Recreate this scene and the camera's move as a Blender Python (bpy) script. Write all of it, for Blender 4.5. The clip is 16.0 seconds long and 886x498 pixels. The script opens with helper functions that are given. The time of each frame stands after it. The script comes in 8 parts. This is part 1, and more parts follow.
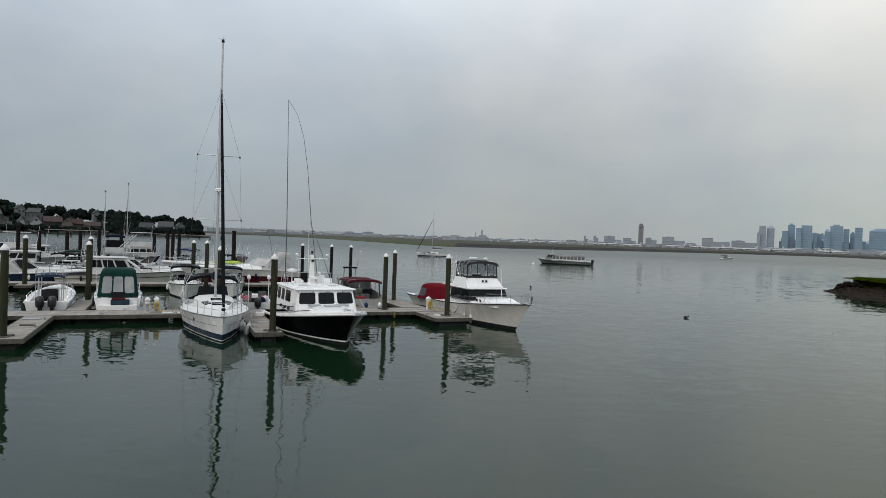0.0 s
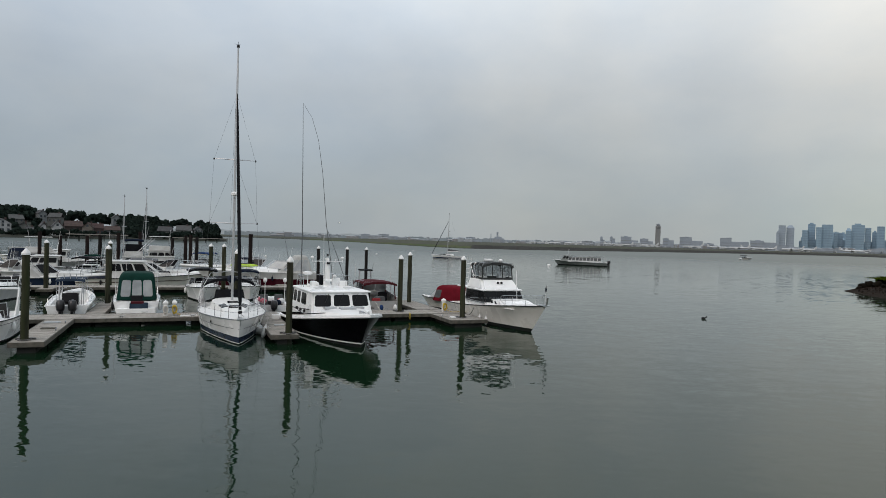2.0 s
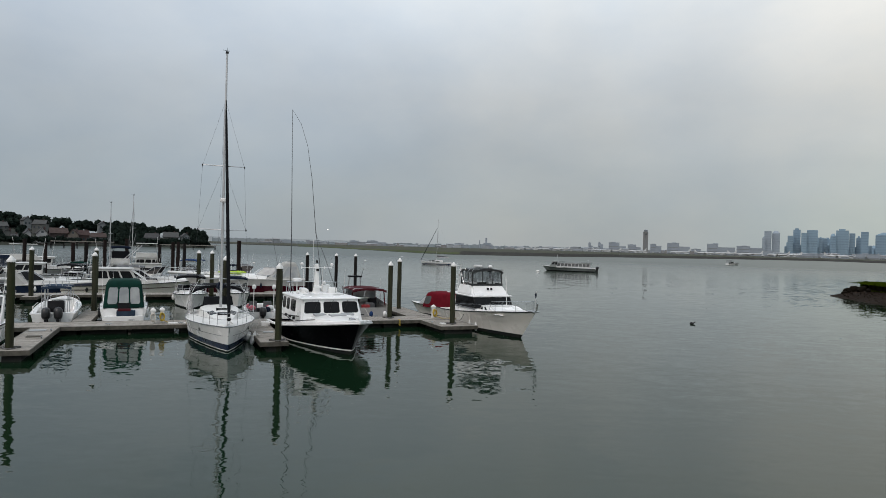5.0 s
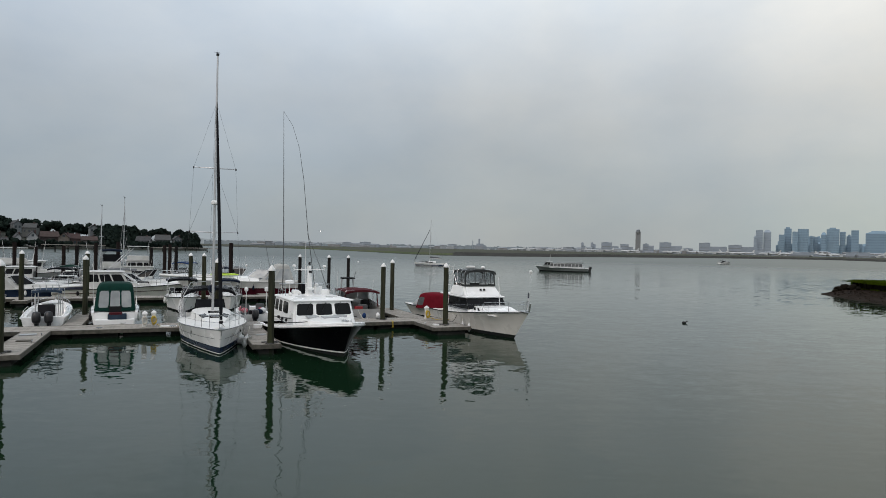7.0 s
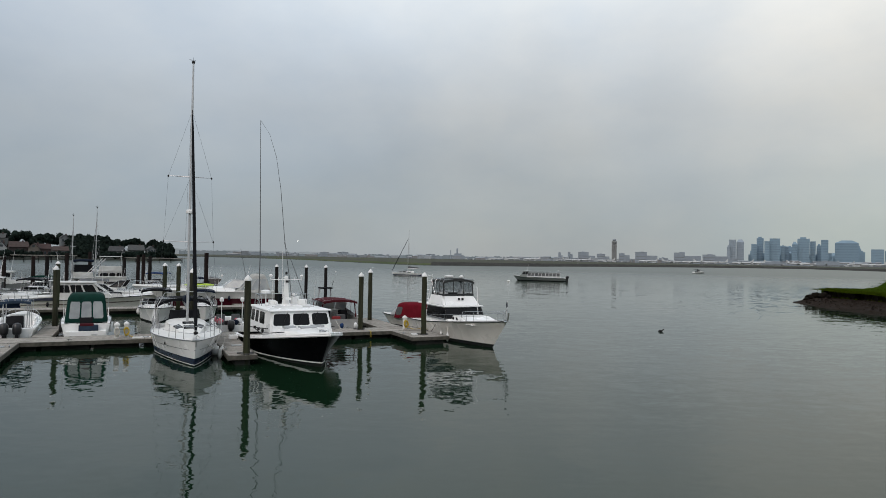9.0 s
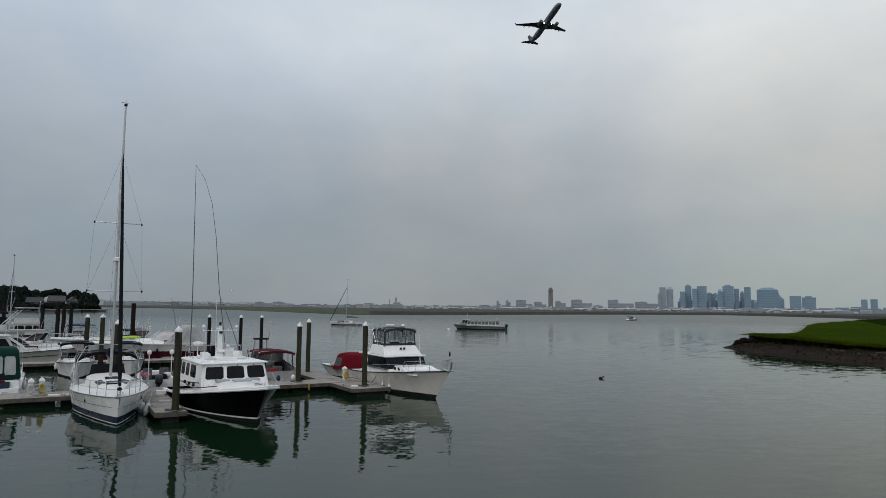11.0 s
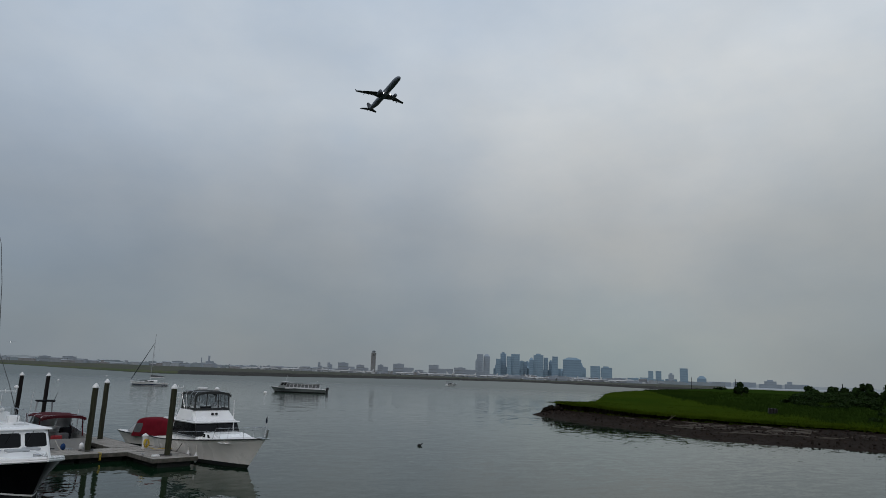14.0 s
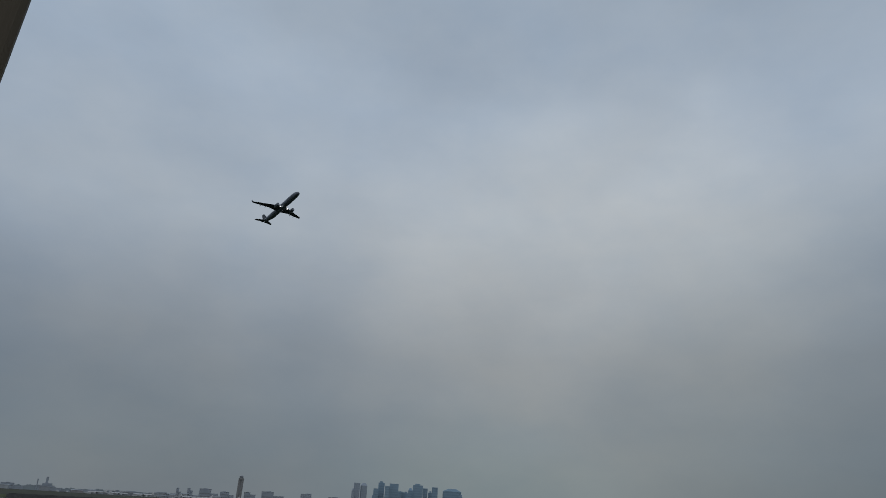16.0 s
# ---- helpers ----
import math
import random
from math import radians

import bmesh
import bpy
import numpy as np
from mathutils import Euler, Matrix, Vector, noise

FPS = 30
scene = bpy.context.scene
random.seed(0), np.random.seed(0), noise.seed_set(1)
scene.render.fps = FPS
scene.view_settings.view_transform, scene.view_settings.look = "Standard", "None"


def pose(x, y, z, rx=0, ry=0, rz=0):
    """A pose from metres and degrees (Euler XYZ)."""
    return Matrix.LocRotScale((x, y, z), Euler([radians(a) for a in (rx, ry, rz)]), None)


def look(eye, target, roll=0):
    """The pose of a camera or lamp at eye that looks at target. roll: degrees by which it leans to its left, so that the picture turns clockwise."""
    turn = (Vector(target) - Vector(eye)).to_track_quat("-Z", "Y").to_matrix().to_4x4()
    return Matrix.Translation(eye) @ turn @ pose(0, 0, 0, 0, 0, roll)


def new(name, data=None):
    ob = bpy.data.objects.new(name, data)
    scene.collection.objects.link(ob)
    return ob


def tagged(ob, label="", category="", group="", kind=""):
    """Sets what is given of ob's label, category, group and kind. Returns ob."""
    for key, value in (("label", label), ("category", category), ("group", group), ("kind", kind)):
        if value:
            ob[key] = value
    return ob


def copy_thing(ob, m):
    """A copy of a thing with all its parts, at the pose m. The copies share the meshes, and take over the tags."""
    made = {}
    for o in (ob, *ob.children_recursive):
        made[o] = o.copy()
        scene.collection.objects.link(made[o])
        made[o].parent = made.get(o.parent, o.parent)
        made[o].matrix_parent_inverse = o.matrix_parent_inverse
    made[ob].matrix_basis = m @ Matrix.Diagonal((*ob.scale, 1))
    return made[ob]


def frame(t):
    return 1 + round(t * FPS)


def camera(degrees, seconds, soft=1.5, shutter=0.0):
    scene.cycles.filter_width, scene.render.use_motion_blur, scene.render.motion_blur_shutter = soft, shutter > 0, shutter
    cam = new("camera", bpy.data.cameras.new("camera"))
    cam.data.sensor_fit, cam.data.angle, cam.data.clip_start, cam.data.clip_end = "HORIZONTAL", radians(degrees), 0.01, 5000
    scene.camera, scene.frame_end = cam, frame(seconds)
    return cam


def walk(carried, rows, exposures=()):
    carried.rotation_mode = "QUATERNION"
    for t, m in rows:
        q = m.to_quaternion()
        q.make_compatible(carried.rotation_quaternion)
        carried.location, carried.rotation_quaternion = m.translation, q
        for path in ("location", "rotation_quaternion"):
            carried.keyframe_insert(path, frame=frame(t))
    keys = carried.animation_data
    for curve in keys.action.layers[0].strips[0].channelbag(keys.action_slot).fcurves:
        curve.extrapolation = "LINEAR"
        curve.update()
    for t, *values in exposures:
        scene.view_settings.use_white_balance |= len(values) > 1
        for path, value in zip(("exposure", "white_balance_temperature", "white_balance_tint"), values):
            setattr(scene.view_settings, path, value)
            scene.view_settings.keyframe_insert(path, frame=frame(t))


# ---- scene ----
cam = camera(68.57, 16.0, soft=0.7)
PATH = [
    (0.0, pose(0.000, -0.000, 5.000, 89.14, -2.05, 0.03)),
    (0.5, pose(0.019, -0.031, 5.010, 89.44, -2.00, -0.24)),
    (1.0, pose(0.038, -0.030, 5.005, 89.52, -1.84, -0.15)),
    (1.5, pose(0.111, -0.061, 5.003, 89.41, -1.57, 0.66)),
    (2.0, pose(0.044, 0.004, 5.003, 89.26, -1.66, 1.40)),
    (2.5, pose(0.013, 0.027, 5.006, 89.31, -1.83, 1.32)),
    (3.0, pose(0.017, 0.001, 5.017, 89.44, -1.99, 1.15)),
    (3.5, pose(0.002, 0.042, 5.009, 89.51, -2.15, 1.00)),
    (4.0, pose(-0.006, -0.004, 5.001, 89.81, -1.87, 0.91)),
    (6.5, pose(-0.018, 0.044, 4.999, 89.86, -1.29, -0.11)),
    (7.0, pose(0.021, 0.007, 5.003, 89.94, -1.16, -0.19)),
    (7.5, pose(-0.037, 0.062, 5.001, 90.09, -1.38, -0.68)),
    (8.0, pose(-0.043, 0.068, 4.990, 90.23, -1.50, -1.30)),
    (8.5, pose(0.021, 0.031, 4.982, 90.42, -1.30, -1.71)),
    (11.0, pose(-0.147, 0.488, 4.936, 95.23, -0.63, -7.51)),
    (11.5, pose(-0.166, 0.551, 4.932, 96.94, -0.73, -10.27)),
    (12.0, pose(-0.266, 0.477, 4.937, 98.19, -1.41, -12.80)),
    (12.5, pose(-0.269, 0.362, 4.955, 97.73, -2.38, -15.59)),
    (13.0, pose(-0.290, 0.357, 4.990, 99.16, -1.83, -17.25)),
    (13.5, pose(-0.305, 0.367, 5.029, 100.33, -2.20, -20.05)),
    (14.0, pose(-0.303, 0.364, 5.083, 101.03, -2.08, -22.96)),
    (14.5, pose(-0.259, 0.406, 5.110, 103.33, -2.70, -25.39)),
    (15.0, pose(-0.298, 0.374, 5.097, 106.10, -2.83, -28.51)),
    (15.5, pose(-0.605, 0.306, 5.076, 108.92, -3.27, -30.74)),
    (16.0, pose(-0.620, 0.305, 5.076, 112.15, -3.10, -33.33)),
]
EXPOSURES = [(0, 0.0, 6640, 10), (8.5, 0.0, 6640, 10), (11, -0.36, 6430, 10), (11.5, -0.36, 6380, 10), (12.5, -0.55, 6300, 10), (14, -0.68, 6200, 10), (14.5, -0.76, 6150, 10), (15, -0.95, 6080, 9), (15.5, -1.0, 6040, 8), (16, -1.08, 6000, 9)]
walk(cam, PATH, EXPOSURES)


# ---- light ----
world = bpy.data.worlds.new("sky")
scene.world = world
world.use_nodes = True
SUN_AZ, SUN_EL = 208.0, 44.0          # degrees right of +y, above the horizon


def build_sky():
    nt = world.node_tree
    nt.nodes.clear()
    N, Lk = nt.nodes.new, nt.links.new
    out, bg = N("ShaderNodeOutputWorld"), N("ShaderNodeBackground")
    sky = N("ShaderNodeTexSky")
    sky.sky_type, sky.sun_disc = "NISHITA", False
    sky.sun_elevation, sky.sun_rotation = radians(SUN_EL), radians(SUN_AZ)
    dim = N("ShaderNodeVectorMath")
    dim.operation = "SCALE"
    dim.inputs[3].default_value = 0.10
    Lk(sky.outputs[0], dim.inputs[0])
    tc = N("ShaderNodeTexCoord")
    sep = N("ShaderNodeSeparateXYZ")
    Lk(tc.outputs["Generated"], sep.inputs[0])
    # cloud deck: brightness by elevation
    ramp = N("ShaderNodeValToRGB")
    e = ramp.color_ramp.elements
    e[0].position, e[0].color = 0.0, (0.376, 0.412, 0.430, 1)
    e[1].position, e[1].color = 1.0, (0.70, 0.80, 0.90, 1)
    for p, c in ((0.05, (0.384, 0.422, 0.438)), (0.12, (0.415, 0.457, 0.480)), (0.22, (0.522, 0.560, 0.584)), (0.30, (0.640, 0.693, 0.738)), (0.38, (0.79, 0.85, 0.898)), (0.55, (0.82, 0.92, 1.03))):
        s = e.new(p)
        s.color = (*c, 1)
    Lk(sep.outputs[2], ramp.inputs[0])
    # soft cloud forms, stretched along the horizon
    mp = N("ShaderNodeMapping")
    mp.inputs["Scale"].default_value = (1.6, 1.6, 3.0)
    Lk(tc.outputs["Generated"], mp.inputs[0])
    nz = N("ShaderNodeTexNoise")
    nz.inputs["Scale"].default_value, nz.inputs["Detail"].default_value, nz.inputs["Roughness"].default_value = 1.5, 5.0, 0.5
    Lk(mp.outputs[0], nz.inputs["Vector"])
    mr = N("ShaderNodeMapRange")
    mr.inputs[1].default_value, mr.inputs[2].default_value, mr.inputs[3].default_value, mr.inputs[4].default_value = 0.3, 0.7, 0.91, 1.09
    Lk(nz.outputs[0], mr.inputs[0])
    cl = N("ShaderNodeVectorMath")
    cl.operation = "SCALE"
    Lk(ramp.outputs[0], cl.inputs[0])
    Lk(mr.outputs[0], cl.inputs[3])
    # finer mottling between rosy and bluish cloud
    mp2 = N("ShaderNodeMapping")
    mp2.inputs["Scale"].default_value, mp2.inputs["Rotation"].default_value = (2.2, 2.2, 3.6), (0.12, 0.0, 0.4)
    Lk(tc.outputs["Generated"], mp2.inputs[0])
    nz2 = N("ShaderNodeTexNoise")
    nz2.inputs["Scale"].default_value, nz2.inputs["Detail"].default_value, nz2.inputs["Roughness"].default_value = 2.6, 7.0, 0.58
    Lk(mp2.outputs[0], nz2.inputs["Vector"])
    mr2 = N("ShaderNodeMapRange")
    mr2.inputs[1].default_value, mr2.inputs[2].default_value = 0.32, 0.68
    Lk(nz2.outputs[0], mr2.inputs[0])
    tone = N("ShaderNodeMix")
    tone.data_type = "RGBA"
    tone.inputs[6].default_value, tone.inputs[7].default_value = (0.945, 0.963, 0.985, 1), (1.055, 1.035, 1.012, 1)
    Lk(mr2.outputs[0], tone.inputs[0])
    mottled = N("ShaderNodeMix")
    mottled.data_type, mottled.blend_type = "RGBA", "MULTIPLY"
    mottled.inputs[0].default_value = 1.0
    Lk(cl.outputs[0], mottled.inputs[6])
    Lk(tone.outputs[2], mottled.inputs[7])
    # a warm, brighter part round the hidden sun
    d = N("ShaderNodeVectorMath")
    d.operation = "DOT_PRODUCT"
    az, el = radians(45), radians(16)
    d.inputs[1].default_value = (math.sin(az) * math.cos(el), math.cos(az) * math.cos(el), math.sin(el))
    Lk(tc.outputs["Generated"], d.inputs[0])
    wr = N("ShaderNodeMapRange")
    wr.interpolation_type = "SMOOTHSTEP"
    wr.inputs[1].default_value, wr.inputs[2].default_value, wr.inputs[3].default_value, wr.inputs[4].default_value = 0.905, 1.0, 0.0, 1.0
    Lk(d.outputs["Value"], wr.inputs[0])
    glow = N("ShaderNodeMix")
    glow.data_type, glow.blend_type = "RGBA", "MULTIPLY"
    glow.inputs[7].default_value = (1.38, 1.30, 1.20, 1)
    Lk(wr.outputs[0], glow.inputs[0])
    Lk(mottled.outputs[2], glow.inputs[6])
    # cooler cloud away from it
    dc = N("ShaderNodeVectorMath")
    dc.operation = "DOT_PRODUCT"
    dc.inputs[1].default_value = (math.sin(radians(-42)) * math.cos(radians(14)), math.cos(radians(-42)) * math.cos(radians(14)), math.sin(radians(14)))
    Lk(tc.outputs["Generated"], dc.inputs[0])
    cr = N("ShaderNodeMapRange")
    cr.interpolation_type = "SMOOTHSTEP"
    cr.inputs[1].default_value, cr.inputs[2].default_value = 0.70, 1.0
    Lk(dc.outputs["Value"], cr.inputs[0])
    cool = N("ShaderNodeMix")
    cool.data_type, cool.blend_type = "RGBA", "MULTIPLY"
    cool.inputs[7].default_value = (0.90, 0.93, 0.968, 1)
    Lk(cr.outputs[0], cool.inputs[0])
    Lk(glow.outputs[2], cool.inputs[6])
    # greenish haze low over the harbour, lens falloff put in beyond the marsh
    last = cool.outputs[2]
    for haz, hel, lo, tint in ((-24, 3, 0.81, (0.962, 0.987, 1.022, 1)), (36, -12, 0.925, (0.955, 1.045, 1.035, 1)), (64, 6, 0.92, (0.86, 0.88, 0.89, 1))):
        dh = N("ShaderNodeVectorMath")
        dh.operation = "DOT_PRODUCT"
        dh.inputs[1].default_value = (math.sin(radians(haz)) * math.cos(radians(hel)), math.cos(radians(haz)) * math.cos(radians(hel)), math.sin(radians(hel)))
        Lk(tc.outputs["Generated"], dh.inputs[0])
        hr = N("ShaderNodeMapRange")
        hr.interpolation_type = "SMOOTHSTEP"
        hr.inputs[1].default_value, hr.inputs[2].default_value = lo, 1.0
        Lk(dh.outputs["Value"], hr.inputs[0])
        hz = N("ShaderNodeMix")
        hz.data_type, hz.blend_type = "RGBA", "MULTIPLY"
        hz.inputs[7].default_value = tint
        Lk(hr.outputs[0], hz.inputs[0])
        Lk(last, hz.inputs[6])
        last = hz.outputs[2]
    mix = N("ShaderNodeMix")
    mix.data_type = "RGBA"
    mix.inputs[0].default_value = 0.94
    Lk(dim.outputs[0], mix.inputs[6])
    Lk(last, mix.inputs[7])
    Lk(mix.outputs[2], bg.inputs[0])
    bg.inputs[1].default_value = 1.0
    Lk(bg.outputs[0], out.inputs[0])


build_sky()
sun = new("sun", bpy.data.lights.new("sun", "SUN"))
sun.data.energy, sun.data.angle, sun.data.color = 1.12, radians(40), (1.0, 0.865, 0.79)
sun.matrix_world = look((0, 0, 0), (-math.sin(radians(SUN_AZ)) * math.cos(radians(SUN_EL)), -math.cos(radians(SUN_AZ)) * math.cos(radians(SUN_EL)), -math.sin(radians(SUN_EL))))


# ---- materials ----
def surface(name, c1, c2=None, rough=0.6, scale=3.0, stretch=(1, 1, 1), bump=0.0, bump_scale=20.0, metal=0.0, stain=None, stain_scale=0.7, stain_amount=0.35, low=None, low_top=0.4, coat=0.0, rough_var=0.1, per_piece=0.0, specular=0.5, ior=1.5):
    """Two-scale procedural surface: grain between c1 and c2, broad stains, optional growth below a height."""
    m = bpy.data.materials.new(name)
    m.use_nodes = True
    nt = m.node_tree
    N, Lk = nt.nodes.new, nt.links.new
    b = nt.nodes["Principled BSDF"]
    b.inputs["Metallic"].default_value, b.inputs["Specular IOR Level"].default_value, b.inputs["IOR"].default_value = metal, specular, ior
    b.inputs["Coat Weight"].default_value = coat
    c2 = c2 or tuple(v * 0.8 for v in c1)
    stain = stain or tuple(v * 0.6 for v in c1)
    tc, info = N("ShaderNodeTexCoord"), N("ShaderNodeObjectInfo")
    off = N("ShaderNodeVectorMath")
    off.operation = "MULTIPLY_ADD"
    off.inputs[0].default_value = (37, 19, 53)
    Lk(info.outputs["Random"], off.inputs[1])
    Lk(tc.outputs["Object"], off.inputs[2])
    mp = N("ShaderNodeMapping")
    mp.inputs["Scale"].default_value = stretch
    Lk(off.outputs[0], mp.inputs[0])

    def noise_at(sc, det=4.0):
        n = N("ShaderNodeTexNoise")
        n.inputs["Scale"].default_value, n.inputs["Detail"].default_value = sc, det
        Lk(mp.outputs[0], n.inputs["Vector"])
        return n

    def blend(fac, a, c):
        x = N("ShaderNodeMix")
        x.data_type = "RGBA"
        Lk(fac, x.inputs[0])
        for s, v in ((6, a), (7, c)):
            if isinstance(v, tuple):
                x.inputs[s].default_value = (*v, 1)
            else:
                Lk(v, x.inputs[s])
        return x.outputs[2]

    def span(v, lo, hi, a=0.0, c=1.0):
        r = N("ShaderNodeMapRange")
        for i, k in enumerate((lo, hi, a, c)):
            r.inputs[1 + i].default_value = k
        Lk(v, r.inputs[0])
        return r.outputs[0]

    n1, n2 = noise_at(scale), noise_at(stain_scale, 6.0)
    col = blend(span(n1.outputs[0], 0.35, 0.65), c1, c2)
    col = blend(span(n2.outputs[0], 0.5, 0.75, 0.0, stain_amount), col, stain)
    if per_piece:
        g = N("ShaderNodeNewGeometry")
        r = span(g.outputs["Random Per Island"], 0, 1, 1 - per_piece, 1 + per_piece)
        s = N("ShaderNodeVectorMath")
        s.operation = "SCALE"
        Lk(col, s.inputs[0])
        Lk(r, s.inputs[3])
        col = s.outputs[0]
    if low:
        sep = N("ShaderNodeSeparateXYZ")
        Lk(tc.outputs["Object"], sep.inputs[0])
        add = N("ShaderNodeMath")
        add.operation = "MULTIPLY_ADD"
        add.inputs[1].default_value = 0.5
        Lk(n1.outputs[0], add.inputs[0])
        Lk(sep.outputs[2], add.inputs[2])
        col = blend(span(add.outputs[0], low_top + 0.45, low_top + 0.05), col, low)
    Lk(col, b.inputs["Base Color"])
    Lk(span(n2.outputs[0], 0.3, 0.7, max(rough - rough_var, 0.02), min(rough + rough_var, 1.0)), b.inputs["Roughness"])
    if bump:
        n3 = noise_at(bump_scale, 5.0)
        bp = N("ShaderNodeBump")
        bp.inputs["Strength"].default_value, bp.inputs["Distance"].default_value = 1.0, bump
        Lk(n3.outputs[0], bp.inputs["Height"])
        Lk(bp.outputs[0], b.inputs["Normal"])
    return m


GEL = surface("white_gelcoat", (0.86, 0.86, 0.85), (0.82, 0.825, 0.815), 0.28, 2.0, stain=(0.58, 0.57, 0.52), stain_scale=0.6, stain_amount=0.3)
CREAM = surface("cream_gelcoat", (0.74, 0.72, 0.64), (0.69, 0.67, 0.60), 0.3, 2.0, stain=(0.48, 0.46, 0.40), stain_amount=0.3)
IVORY = surface("ivory_gelcoat", (0.76, 0.735, 0.685), (0.71, 0.69, 0.645), 0.3, 2.0, stain=(0.50, 0.47, 0.40), stain_scale=0.6, stain_amount=0.3)
OLDGEL = surface("aged_gelcoat", (0.60, 0.60, 0.58), (0.50, 0.50, 0.48), 0.4, 1.5, stain=(0.28, 0.27, 0.245), stain_scale=0.7, stain_amount=0.65)
GREYGEL = surface("dull_grey_gelcoat", (0.52, 0.53, 0.53), (0.46, 0.47, 0.47), 0.4, 2.0)
WORNGREY = surface("worn_grey_gelcoat", (0.36, 0.36, 0.35), (0.29, 0.29, 0.28), 0.45, 2.0, stain=(0.20, 0.19, 0.17), stain_scale=0.7, stain_amount=0.6)
DECK = surface("nonskid_deck", (0.72, 0.72, 0.70), (0.66, 0.66, 0.64), 0.6, 6.0, bump=0.002, bump_scale=120)
DECKGREY = surface("grey_nonskid", (0.42, 0.44, 0.45), (0.36, 0.38, 0.40), 0.65, 6.0, bump=0.002, bump_scale=120)
BLACKHULL = surface("black_hull_paint", (0.002, 0.002, 0.003), (0.003, 0.003, 0.004), 0.16, 2.0, rough_var=0.05, stain=(0.006, 0.006, 0.006), stain_amount=0.3, specular=0.5, ior=1.13)
NAVY = surface("navy_hull_paint", (0.012, 0.022, 0.05), (0.016, 0.028, 0.06), 0.25, 2.0)
MAROONHULL = surface("maroon_hull_paint", (0.040, 0.005, 0.010), (0.052, 0.007, 0.013), 0.2, 2.0, specular=0.25)
BOTTOM = surface("dark_antifouling", (0.010, 0.011, 0.014), (0.016, 0.018, 0.018), 0.8, 3.0, stain=(0.026, 0.030, 0.016), specular=0.15)
BROWNSTRIPE = surface("brown_hull_stripe", (0.10, 0.07, 0.055), None, 0.4)
STRIPE = surface("grey_stripe", (0.16, 0.17, 0.18), None, 0.4)
RUB = surface("black_rubber", (0.010, 0.010, 0.011), (0.018, 0.018, 0.018), 0.6, 4.0, specular=0.25)
GLASS = surface("dark_tinted_glass", (0.004, 0.0045, 0.005), (0.008, 0.009, 0.010), 0.08, 1.0, rough_var=0.03, specular=0.16)
PALEGLASS = surface("clear_vinyl_window", (0.40, 0.42, 0.42), (0.26, 0.28, 0.29), 0.12, 1.2, rough_var=0.08)
STEEL = surface("stainless_steel", (0.62, 0.63, 0.64), (0.5, 0.51, 0.52), 0.25, 8.0, metal=1.0)
ALU = surface("grey_aluminium", (0.52, 0.53, 0.54), (0.45, 0.46, 0.47), 0.42, 8.0, metal=0.6)
WHITEMETAL = surface("white_painted_metal", (0.78, 0.78, 0.77), (0.7, 0.7, 0.69), 0.35, 5.0)
WIRE = surface("rigging_wire", (0.10, 0.105, 0.11), None, 0.4, metal=0.5)
BLACKPLASTIC = surface("black_engine_cowl", (0.012, 0.012, 0.014), (0.02, 0.02, 0.022), 0.3, 4.0)


def canvas(name, c):
    return surface(name, c, tuple(v * 0.78 for v in c), 0.9, 3.0, bump=0.02, bump_scale=3.0, specular=0.12, stain=tuple(v * 0.55 + 0.004 for v in c), stain_scale=1.3)


REDCANVAS, GREENCANVAS, NAVYCANVAS = canvas("red_canvas", (0.135, 0.006, 0.014)), canvas("green_canvas", (0.005, 0.034, 0.026)), canvas("navy_canvas", (0.009, 0.015, 0.030))
BLACKCANVAS, MAROONCANVAS, WHITECANVAS = canvas("black_canvas", (0.008, 0.009, 0.011)), canvas("maroon_canvas", (0.075, 0.013, 0.018)), canvas("white_canvas", (0.66, 0.67, 0.67))
BLUECANVAS, GREYCANVAS, TANCANVAS = canvas("blue_canvas", (0.02, 0.05, 0.14)), canvas("grey_canvas", (0.12, 0.125, 0.13)), canvas("tan_canvas", (0.36, 0.32, 0.25))
PALECANVAS = canvas("pale_grey_canvas", (0.44, 0.44, 0.42))
CHARCOAL = canvas("charcoal_canvas", (0.044, 0.047, 0.047))
SMOKE = surface("smoky_vinyl_window", (0.13, 0.135, 0.135), (0.07, 0.075, 0.078), 0.15, 1.2, rough_var=0.06)
SLATECANVAS = canvas("slate_blue_canvas", (0.035, 0.055, 0.085))
DARKSEAT = canvas("charcoal_vinyl", (0.02, 0.02, 0.022))
PINK = surface("faded_pink_vinyl", (0.50, 0.10, 0.14), (0.40, 0.07, 0.10), 0.5)
REDPLASTIC = surface("red_plastic", (0.26, 0.018, 0.022), None, 0.5)
YELLOW = surface("yellow_hose", (0.50, 0.36, 0.03), (0.38, 0.27, 0.03), 0.6)
LIME = surface("lime_plastic", (0.42, 0.60, 0.03), (0.36, 0.52, 0.03), 0.4)
ROPE = surface("white_rope", (0.6, 0.58, 0.52), (0.45, 0.43, 0.38), 0.9, 30.0)
DARKROPE = surface("dark_rope", (0.03, 0.03, 0.035), None, 0.9, 30.0)
PILEWOOD = surface("weathered_pile_wood", (0.047, 0.048, 0.030), (0.023, 0.024, 0.016), 0.9, 7.0, stretch=(1, 1, 0.12), bump=0.015, bump_scale=9.0, stain=(0.030, 0.040, 0.015), stain_scale=2.5, stain_amount=0.75, specular=0.15, low=(0.012, 0.014, 0.009), low_top=0.35)
